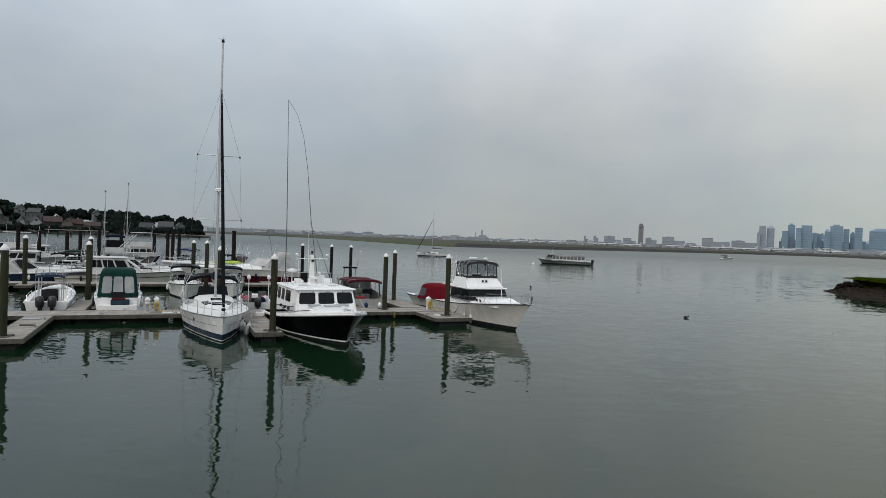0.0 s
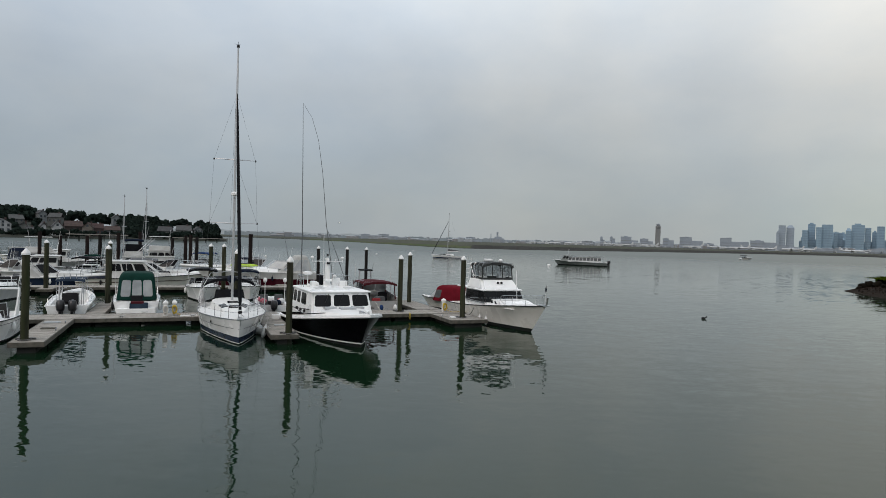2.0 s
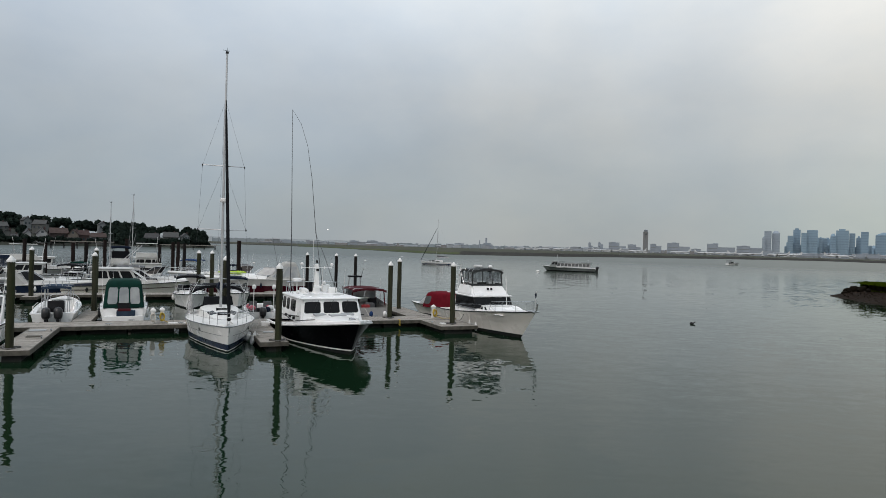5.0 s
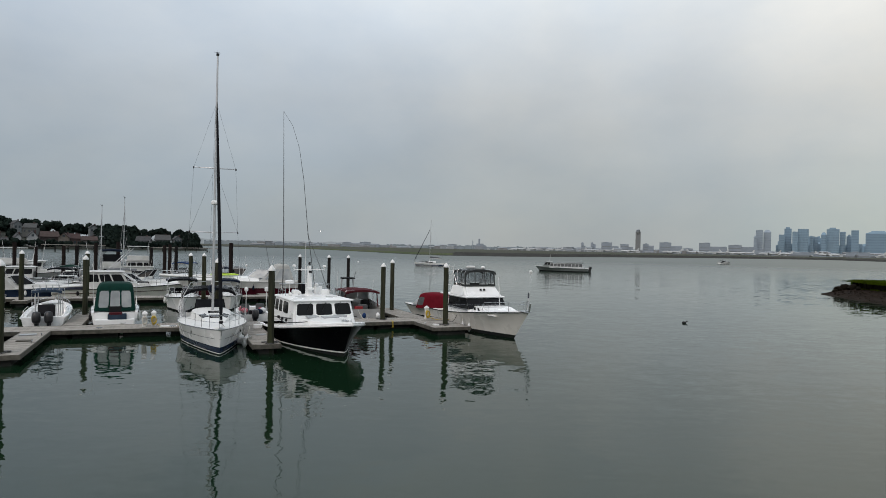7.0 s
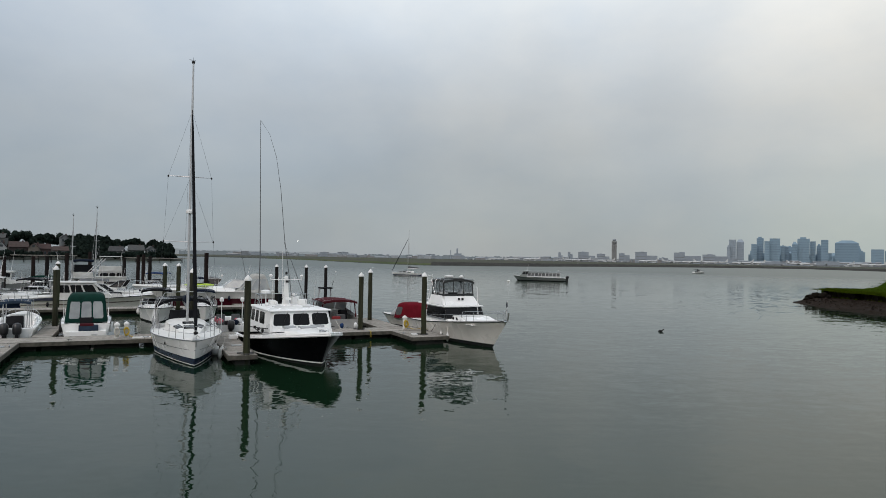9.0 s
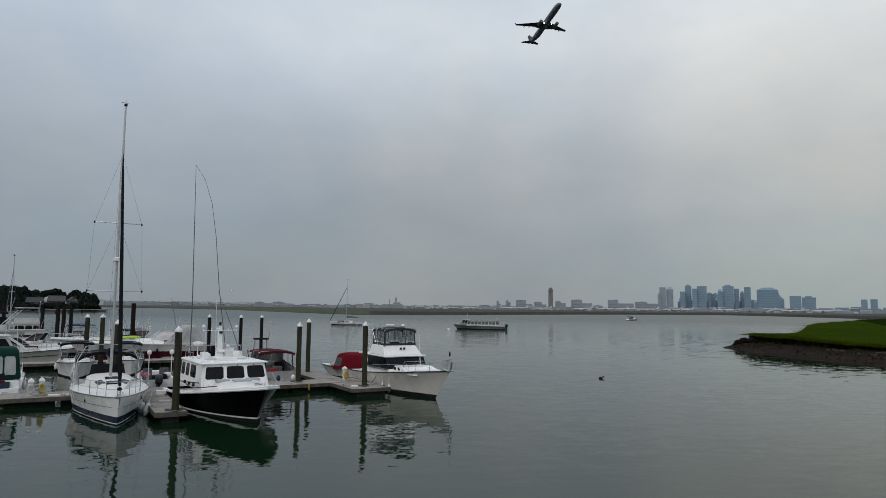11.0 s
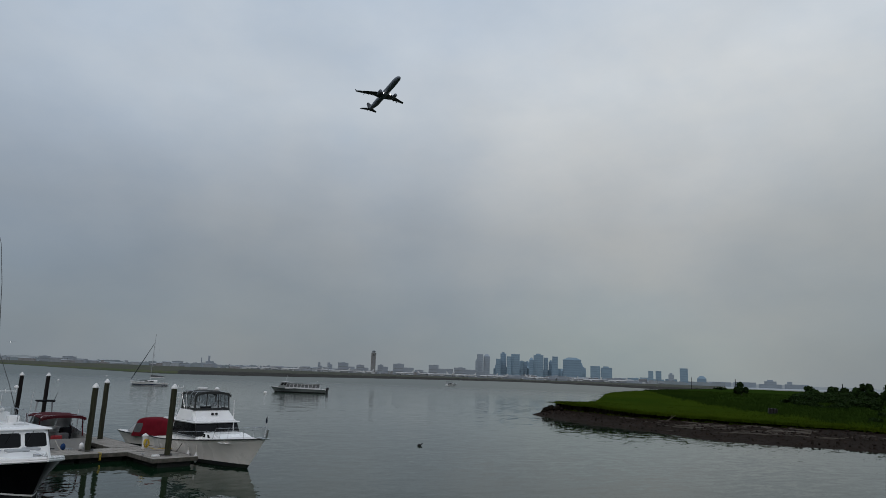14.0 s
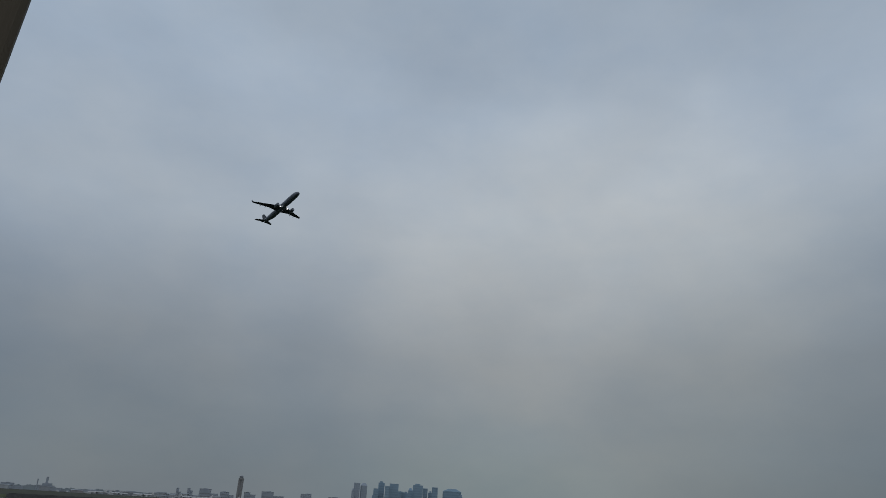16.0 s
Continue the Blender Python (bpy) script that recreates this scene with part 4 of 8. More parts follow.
    add_box(bm, -1.15, -0.70, 3.5, 3.9, r0 - 0.02, r0 + 0.30, bevel=0.05)
    part("cushion_locker", bm, GEL, t, smooth=True)
    bm = bmesh.new()
    add_tube(bm, [(-1.05, 3.0, r0), (-1.05, 3.0, r0 + 0.62), (-0.15, 3.0, r0 + 0.66), (-0.15, 3.0, r0)], 0.018)
    add_tube(bm, [(-1.05, 3.9, r0), (-1.05, 3.9, r0 + 0.55), (-1.05, 3.0, r0 + 0.62)], 0.014)
    part("bridge_rail", bm, STEEL, t)
    for x, y, z in ((-0.62, 3.2, 0.50), (0.62, 4.3, 0.16), (1.12, 4.4, 0.10)):
        bm = bmesh.new()
        add_ball(bm, (x, y, r0 + z), 0.10, 1, 1, 1.1)
        part("spot_lamp", bm, WHITEMETAL, t, smooth=True)
    for x in (-0.8, 0.75):
        bm = bmesh.new()
        add_box(bm, x - 0.26, x + 0.26, 5.0, 5.4, r0 - 0.01, r0 + 0.05, bevel=0.015)
        part("roof_hatch", bm, GREYGEL, t)
    for side in (-1, 1):
        bm = bmesh.new()
        add_tube(bm, [(side * 1.30, 2.6, r0), (side * 1.30, 2.65, r0 + 0.55), (side * 1.30, 4.0, r0 + 0.55), (side * 1.30, 4.1, r0)], 0.016)
        add_tube(bm, [(side * 1.30, 2.6, r0 + 0.28), (side * 1.30, 4.05, r0 + 0.28)], 0.011)
        for y in (3.1, 3.55):
            add_tube(bm, [(side * 1.30, y, r0), (side * 1.30, y, r0 + 0.55)], 0.012)
        part("roof_rail", bm, STEEL, t)
    bm = bmesh.new()
    add_tube(bm, [(-1.30, 2.65, r0 + 0.55), (1.30, 2.65, r0 + 0.55)], 0.016)
    part("cross_rail", bm, STEEL, t)
    for x in (-0.55, 0.5):
        bm = bmesh.new()
        add_tube(bm, [(x, 3.1, r0), (x, 3.05, r0 + 1.25)], [0.012, 0.006])
        part("rod", bm, WHITEMETAL, t)
    for side in (-1, 1):
        for y in (4.4, 5.2, 6.0):
            bm = bmesh.new()
            add_box(bm, side * 1.72 - 0.05, side * 1.72 + 0.05, y, y + 0.16, 1.26, 1.40, bevel=0.02)
            part("rail_bracket", bm, RUB, t)
    # long outrigger poles, aerials and rods
    for name, pts, r in (("outrigger_pole", [(1.12, 2.7, 2.3), (1.06, 2.5, 5.0), (1.06, 2.2, 9.0), (1.10, 2.1, 12.35)], [0.03, 0.024, 0.018, 0.010]),
                         ("outrigger_pole", [(-0.70, 2.7, 2.44), (-0.26, 2.5, 5.8), (-0.04, 2.3, 8.6), (0.22, 2.2, 10.4), (0.60, 2.15, 11.6), (1.10, 2.1, 12.35)], [0.02, 0.017, 0.014, 0.010, 0.008, 0.006]),
                         ("aerial", [(-1.42, 2.8, 2.42), (-0.9, 2.6, 4.0), (-0.25, 2.4, 5.7)], [0.018, 0.014, 0.008]),
                         ("aerial", [(1.40, 2.5, 1.8), (1.7, 2.3, 3.6), (2.0, 2.1, 5.3)], [0.018, 0.012, 0.008]),
                         ("aerial", [(0.1, 3.6, 2.4), (0.12, 3.5, 5.2)], [0.014, 0.007])):
        bm = bmesh.new()
        add_tube(bm, pts, r, 6)
        part(name, bm, WIRE if name == "outrigger_pole" or pts[0][0] != 0.1 else WHITEMETAL, t)
    bm = bmesh.new()
    add_tube(bm, [(1.70, 4.6, 1.24), (1.76, 5.8, 1.20), (1.66, 7.2, 1.32), (1.3, 8.4, 1.48)], 0.022)
    part("mooring_line", bm, DARKROPE, t)
    bm = bmesh.new()
    add_tube(bm, [(0.0, 10.4, 1.66), (-0.2, 9.5, 1.60), (-0.5, 9.0, 1.54)], 0.018)
    add_box(bm, -0.10, 0.10, 9.7, 9.95, 1.56, 1.68, bevel=0.02)
    part("bow_cleat", bm, STEEL, t)
    return t


downeast_cruiser(berth(6.86, 38.5, 0, 184))


def trawler_yacht(m):
    t = thing("trawler_yacht", "white flybridge trawler with charcoal canvas enclosure at the end dock", "motorboat")
    t.matrix_world = m
    h = Hull(8.55, 3.3, 0.92, 1.62, 1.55, 0.90, 0.84, 2.3, 1.7, 0.7, 1.1)
    hull_parts(t, h, IVORY, BOTTOM, BOTTOM, (0.05, 0.20), rub=RUB, rub_r=0.03, s_deck=0.20, floor=0.4, camber=0.10)
    f = house(t, "saloon", (1.34, 2.0, 5.45, 0.92), (1.26, 2.1, 4.80, 2.02), GEL, GEL, 0.10, 0.08)
    windows(t, f["front"], [(0.02, 0.33), (0.338, 0.662), (0.67, 0.98)], 0.40, 0.95, frame=RUB, edge=0.008, round_=0.03)
    windows(t, f["right"], [(0.06, 0.303), (0.31, 0.555), (0.562, 0.77), (0.777, 0.985)], 0.40, 0.95, frame=RUB, edge=0.008, round_=0.03)
    windows(t, f["left"], [(0.015, 0.223), (0.23, 0.438), (0.445, 0.69), (0.697, 0.94)], 0.40, 0.95, frame=RUB, edge=0.008, round_=0.03)
    windows(t, f["back"], [(0.1, 0.4), (0.55, 0.9)], 0.2, 0.85)
    # forward trunk with a pair of ports
    f2 = house(t, "forward_trunk", (1.10, 5.3, 8.0, 1.20), (0.98, 5.3, 6.6, 1.56), GEL, None, 0, 0.10)
    windows(t, f2["right"], [(0.08, 0.20), (0.34, 0.46)], 0.40, 0.82, round_=0.04)
    windows(t, f2["left"], [(0.54, 0.66), (0.80, 0.92)], 0.40, 0.82, round_=0.04)
    # flybridge
    house(t, "flybridge_coaming", (1.26, 2.2, 4.75, 2.12), (1.10, 2.3, 4.10, 2.68), GEL, None, 0, 0.12)
    bm = bmesh.new()
    add_box(bm, -1.35, 1.35, 0.9, 2.4, 2.03, 2.11, bevel=0.03)
    part("boat_deck", bm, GEL, t)
    zt = 3.76
    bimini(t, 2.35, 4.20, 1.08, zt, CHARCOAL, (0.02, 0.35, 0.68, 0.98), 2.66, 0.16, STEEL, "bimini_top")
    c4 = [Vector(p) for p in ((-1.06, 2.45, 2.66), (1.06, 2.45, 2.66), (1.06, 4.15, 2.66), (-1.06, 4.15, 2.66))]
    d4 = [Vector(p) for p in ((-1.02, 2.45, zt - 0.14), (1.02, 2.45, zt - 0.14), (1.02, 4.05, zt - 0.14), (-1.02, 4.05, zt - 0.14))]
    faces = {"back": (c4[0], c4[1], d4[1], d4[0]), "right": (c4[1], c4[2], d4[2], d4[1]), "front": (c4[2], c4[3], d4[3], d4[2]), "left": (c4[3], c4[0], d4[0], d4[3])}
    for key, n in (("front", 3), ("right", 3), ("left", 3), ("back", 2)):
        for i in range(n):
            bm = bmesh.new()
            add_slab(bm, faces[key], (i + 0.09) / n, (i + 0.91) / n, 0.22, 0.90, 0.0, 0.008, 0.18)
            part("clear_panel", bm, VINYL, t)
        bm = bmesh.new()
        for i in range(n + 1):
            u = min(max(i / n, 0.02), 0.98)
            add_slab(bm, faces[key], u - 0.014, u + 0.014, 0.0, 1.0, 0.008, 0.02, 0.0)
        add_slab(bm, faces[key], 0.0, 1.0, 0.0, 0.13, 0.010, 0.02, 0.0)
        add_slab(bm, faces[key], 0.0, 1.0, 0.93, 1.0, 0.010, 0.02, 0.0)
        part("canvas_border", bm, CHARCOAL, t)
    for x, y, z in ((-0.9, 3.5, 2.95), (0.4, 3.5, 2.95)):
        bm = bmesh.new()
        add_box(bm, x, x + 0.5, y - 0.35, y, z - 0.3, z + 0.15, bevel=0.06)
        part("helm_seat", bm, GEL, t)
    bm = bmesh.new()
    add_tube(bm, [(-0.55, 5.75, 1.5), (-0.60, 5.45, 3.3)], 0.020)
    part("boarding_pole", bm, WHITEMETAL, t)
    # roof gear and ladder mast
    bm = bmesh.new()
    add_box(bm, -0.24, 0.24, 2.5, 2.9, zt + 0.0, zt + 0.15, bevel=0.06)
    part("radar", bm, WHITEMETAL, t)
    bm = bmesh.new()
    add_ball(bm, (-0.6, 3.3, zt + 0.06), 0.14, 1, 1, 0.8)
    part("sat_dome", bm, WHITEMETAL, t, smooth=True)
    bm = bmesh.new()
    for x in (0.95, 1.25):
        add_tube(bm, [(x, 1.6, 2.1), (x - 0.02, 2.15, 3.95)], 0.02)
    for k in range(6):
        z = 2.35 + 0.3 * k
        add_tube(bm, [(0.95, 1.68 + 0.09 * k, z), (1.24, 1.68 + 0.09 * k, z)], 0.014)
    part("ladder", bm, WHITEMETAL, t, "white painted ladder")
    bow_rail(t, h, 0.76, 0.56, 0.013, posts=3)
    bow_rail(t, h, 0.40, 0.42, 0.008, posts=3)
    for side in (-1, 1):
        bm = bmesh.new()
        add_box(bm, side * 1.36 - 0.04, side * 1.36 + 0.04, 2.4, 5.2, 1.28, 1.34, bevel=0.02)
        part("hand_rail", bm, STRIPE, t)
    bm = bmesh.new()
    add_tube(bm, [(0, 9.8, 1.64), (0, 10.15, 1.68), (0.0, 10.25, 2.1)], 0.05)
    add_box(bm, -0.2, 0.2, 9.3, 10.15, 1.58, 1.65, bevel=0.02)
    part("bow_pulpit", bm, STEEL, t)
    bm = bmesh.new()
    add_tube(bm, [(0, 9.95, 1.7), (0.0, 10.12, 2.75)], 0.012)
    staff = part("bow_staff", bm, WHITEMETAL, t)
    bm = bmesh.new()
    add_loft(bm, [[(0.01, y, z0), (-0.01, y, z0), (-0.01, y, z1), (0.01, y, z1)] for y, z0, z1 in ((10.11, 2.42, 2.72), (10.02, 2.36, 2.64), (9.97, 2.38, 2.56))])
    part("burgee", bm, NAVYCANVAS, staff, "small dark burgee hanging slack")
    bm = bmesh.new()
    for x in (-0.12, 0.12):
        add_box(bm, x - 0.06, x + 0.06, 4.42, 4.50, 2.42, 2.54, bevel=0.01)
    part("horn", bm, RUB, t)
    return t


def vinyl():
    m = bpy.data.materials.new("clear_vinyl")
    m.use_nodes = True
    nt = m.node_tree
    tr, mix, out = nt.nodes.new("ShaderNodeBsdfTransparent"), nt.nodes.new("ShaderNodeMixShader"), nt.nodes["Material Output"]
    b = nt.nodes["Principled BSDF"]
    b.inputs["Base Color"].default_value, b.inputs["Roughness"].default_value = (0.30, 0.32, 0.33, 1), 0.15
    tr.inputs[0].default_value = (0.80, 0.82, 0.83, 1)
    n = nt.nodes.new("ShaderNodeTexNoise")
    n.inputs["Scale"].default_value = 1.5
    r = nt.nodes.new("ShaderNodeMapRange")
    r.inputs[3].default_value, r.inputs[4].default_value = 0.06, 0.26
    nt.links.new(n.outputs[0], r.inputs[0])
    nt.links.new(r.outputs[0], mix.inputs[0])
    nt.links.new(tr.outputs[0], mix.inputs[1])
    nt.links.new(b.outputs[0], mix.inputs[2])
    nt.links.new(mix.outputs[0], out.inputs[0])
    return m


VINYL = vinyl()
trawler_yacht(berth(18.25, 40.65, 0, 180))


def runabout(m, label, L=7.0, B=2.5, hull=None, bottom=None, cover=None, style="bimini", top=2.1, fs=0.85, fb=1.15, stripe=None, boot=None, outs=0, shield=True, platform=True, rail=True, deck=None, pane=None, group="small motorboats", name="motorboat", cov0=0.05, cov1=0.5, cat="motorboat", seat=None, encw=0.46):
    """A small cabin boat or bowrider with a canvas top, an enclosure, or neither."""
    t = thing(name, label, cat, group)
    t.matrix_world = m
    h = Hull(L, B, fs, fb, 0.75, 0.92, 0.84, 2.2, 1.6, 0.45, 1.15)
    hull_parts(t, h, hull or GEL, bottom or BOTTOM, boot, (0.04, 0.10), rub=RUB, rub_r=0.03, s_deck=0.48, floor=0.3, deck=deck, stripe=stripe)
    if platform:
        bm = bmesh.new()
        add_box(bm, -B * 0.40, B * 0.40, -0.55, 0.02, 0.22, 0.30, bevel=0.02)
        part("swim_platform", bm, deck or GEL, t)
    z0 = h.sheer(0.5)
    bm = bmesh.new()
    rings = []
    for y, w, z in ((0.50, 0.36, 0.24), (0.62, 0.34, 0.24), (0.78, 0.24, 0.14), (0.90, 0.12, 0.02)):
        b = h.sheer(y) - 0.02
        rings.append([(-w * B, y * L, b), (-w * B * 0.9, y * L, b + z), (w * B * 0.9, y * L, b + z), (w * B, y * L, b)])
    add_loft(bm, rings)
    part("cuddy_top", bm, GEL, t)
    if shield:
        windshield(t, h, 0.58 * L, B * 0.40, z0 + 0.08, 0.55, L * 0.13, 0.45, PALEGLASS if style == "enclosure" else GLASS)
    for x in (-B * 0.22, B * 0.22):
        bm = bmesh.new()
        add_box(bm, x - 0.25, x + 0.25, 0.30 * L, 0.36 * L, 0.3, 0.85, bevel=0.05)
        add_box(bm, x - 0.25, x + 0.25, 0.27 * L, 0.30 * L, 0.6, 1.30, bevel=0.04)
        part("helm_seat", bm, seat or GREYCANVAS, t)
    bm = bmesh.new()
    add_box(bm, -B * 0.34, B * 0.34, 0.06 * L, 0.14 * L, 0.3, 0.72, bevel=0.05)
    part("stern_bench", bm, seat or GREYCANVAS, t)
    if style == "bimini":
        bimini(t, cov0 * L, cov1 * L, B * 0.42, top, cover, base_z=h.fs, drop=0.12)
    elif style == "enclosure":
        enclosure(t, cov0 * L, cov1 * L, B * encw, B * (encw - 0.05), h.fs - 0.02, top, cover, pane, lean=0.12)
    elif style == "cover":
        bm = bmesh.new()
        rings = []
        for v, w, z in ((0.02, 0.47, 0.02), (0.06, 0.46, 0.55), (0.25, 0.46, 0.75), (0.42, 0.45, 0.80), (0.54, 0.42, 0.66), (0.60, 0.36, 0.30)):
            b = h.sheer(v) - 0.05
            rings.append([(-w * B, v * L, b), (-w * B * 0.97, v * L, b + z * 0.35), (-w * B * 0.80, v * L, b + z * 0.85), (-w * B * 0.3, v * L, b + z), (w * B * 0.3, v * L, b + z), (w * B * 0.80, v * L, b + z * 0.85), (w * B * 0.97, v * L, b + z * 0.35), (w * B, v * L, b)])
        add_loft(bm, rings)
        part("canvas_cover", bm, cover, t, smooth=True)
    if rail:
        bow_rail(t, h, 0.60, 0.42, 0.013, posts=4)
    for i in range(outs):
        outboard(t, (i - (outs - 1) / 2) * 0.62, 0.38, -0.32)
    if group:
        dress(t, h, int(L * 31 + len(label) * 7 + m.translation.x * 13), L > 5.5)
    return t, h


def dress(t, h, seed, whip=True):
    """Fenders over the side, whip aerials and coiled gear, as on a boat in use."""
    rr = random.Random(seed)
    for side in (-1, 1):
        for v in (0.18 + rr.uniform(-0.05, 0.05), 0.46 + rr.uniform(-0.05, 0.05)):
            p = h.at(v, h.sheer(v) * 0.62, side)
            bm = bmesh.new()
            add_ball(bm, (p.x + side * 0.10, p.y, p.z), 0.10, 1, 1, 2.3)
            add_tube(bm, [(p.x + side * 0.10, p.y, p.z + 0.2), (p.x - side * 0.02, p.y, h.sheer(v) + 0.03)], 0.012, 5)
            part("hanging_fender", bm, (CAPS, NAVYCANVAS, CAPS, RUB)[rr.randrange(4)], t, smooth=True)
    if whip:
        for side in (-1, 1):
            bm = bmesh.new()
            v = 0.40 + rr.uniform(-0.08, 0.08)
            p = h.at(v, h.sheer(v), side)
            add_tube(bm, [(p.x * 0.9, p.y, p.z), (p.x * 0.9 + rr.gauss(0, 0.15), p.y - rr.uniform(0.1, 0.6), p.z + rr.uniform(1.6, 2.8))], [0.016, 0.008], 5)
            part("whip_aerial", bm, WHITEMETAL, t)
    bm = bmesh.new()
    y = 0.10 * h.L
    add_box(bm, -0.35 + rr.uniform(-0.3, 0.3), 0.35, y, y + 0.5, h.fs * 0.6, h.fs + rr.uniform(0.05, 0.3), bevel=0.06)
    part("cockpit_locker", bm, (DARKSEAT, GREYCANVAS, NAVYCANVAS)[rr.randrange(3)], t)


# boats stern-to along the main walkway
green, gh = runabout(berth(-2.48, 40.75, 0, 3), "white cuddy boat with dark green canvas enclosure beside the walkway", 7.2, 2.6, cover=GREENCANVAS, style="enclosure", top=2.62, pane=PALEGLASS, fs=1.06, cov0=0.10, cov1=0.5, rail=True, encw=0.41)
for name, x0, x1, z0, z1, mat in (("stern_cushion", -0.35, 0.60, 0.78, 1.06, SLATECANVAS), ("folded_towel", -0.30, 0.38, 1.02, 1.14, MAROONCANVAS), ("transom_seat", -1.0, 1.0, 0.42, 0.76, GEL), ("transom_door", -0.85, -0.45, 0.80, 1.16, GREYGEL)):
    bm = bmesh.new()
    add_box(bm, x0, x1, -0.42 if name != "transom_door" else -0.06, -0.04 if name != "transom_door" else 0.02, z0 - 0.12, z1 - 0.08, bevel=0.04)
    part(name, bm, mat, green)

red, rh = runabout(berth(20.0, 41.55, 0, 35), "cream cuddy boat with deep red canvas enclosure beside the end dock", 4.9, 2.2, hull=IVORY, style="none", fs=0.66, fb=0.86, shield=False, rail=False)
rf = enclosure(red, 0.3, 4.05, 1.02, 0.90, 0.64, 1.76, REDCANVAS, None, lean=0.16, shoulder=0.26)
windows(red, rf["front"], [(0.08, 0.48), (0.52, 0.92)], 0.30, 0.90, SMOKE, round_=0.10)
windows(red, rf["left"], [(0.03, 0.17)], 0.26, 0.92, SMOKE, round_=0.14)
windshield(red, rh, 4.6, 0.86, 0.82, 0.66, 0.8, 0.70, PALEGLASS)
maroon, mh = runabout(berth(12.25, 41.2), "grey-white express boat with a maroon bimini top at the dock", 7.4, 2.75, hull=WORNGREY, deck=WORNGREY, cover=MAROONCANVAS, style="bimini", top=2.16, fs=0.92, cov0=0.10, cov1=0.50, stripe=(0.55, 0.05, STRIPE), shield=False, seat=DARKSEAT)
windshield(maroon, mh, 0.66 * 7.4, 1.16, 1.02, 0.92, 1.5, 0.9, PALEGLASS)
for x in (-1.12, 1.12):
    for y0, y1 in ((0.95, 1.25), (2.9, 3.9)):
        bm = bmesh.new()
        add_tube(bm, [(x, y0, 0.95), (x * 0.98, y1, 2.02)], 0.035)
        part("canvas_post", bm, MAROONCANVAS, maroon)
for side in (-1, 1):
    bm = bmesh.new()
    add_loft(bm, [[(side * 1.20, y, 0.90), (side * 1.26, y, 0.90), (side * 1.22, y + 0.1, z), (side * 1.16, y + 0.1, z)] for y, z in ((0.3, 1.08), (1.6, 1.18), (3.0, 1.35), (3.8, 1.40))])
    part("cockpit_coaming", bm, GREYGEL, maroon)
for x in (-0.62, 0.55):
    bm = bmesh.new()
    add_box(bm, x - 0.30, x + 0.30, 2.1, 2.3, 0.80, 1.34, bevel=0.09)
    part("headrest", bm, DARKSEAT, maroon, smooth=True)
for x in (-0.40, 0.40):
    bm = bmesh.new()
    add_tube(bm, [(x * 1.3, 4.9, 1.2), (x, 4.8, 2.70)], 0.045)
    part("arch_post", bm, ALU, maroon)
bm = bmesh.new()
add_box(bm, -0.46, 0.46, 4.4, 5.1, 2.66, 2.76, bevel=0.03)
part("hard_top", bm, BLACKCANVAS, maroon)
bm = bmesh.new()
add_tube(bm, [(0.42, 4.6, 2.7), (0.52, 4.4, 3.25)], 0.012)
part("aerial", bm, RUB, maroon)
bm = bmesh.new()
add_box(bm, -0.65, -0.10, 0.30, 0.55, 0.82, 1.06, bevel=0.05)
part("cooler", bm, REDPLASTIC, maroon, "red plastic cooler")
for x, mat in ((-0.30, BLUECANVAS), (0.62, GEL)):
    bm = bmesh.new()
    add_ball(bm, (x, -0.66, 0.55), 0.13, 1, 0.8, 1.5)
    part("hanging_fender", bm, mat, maroon, smooth=True)


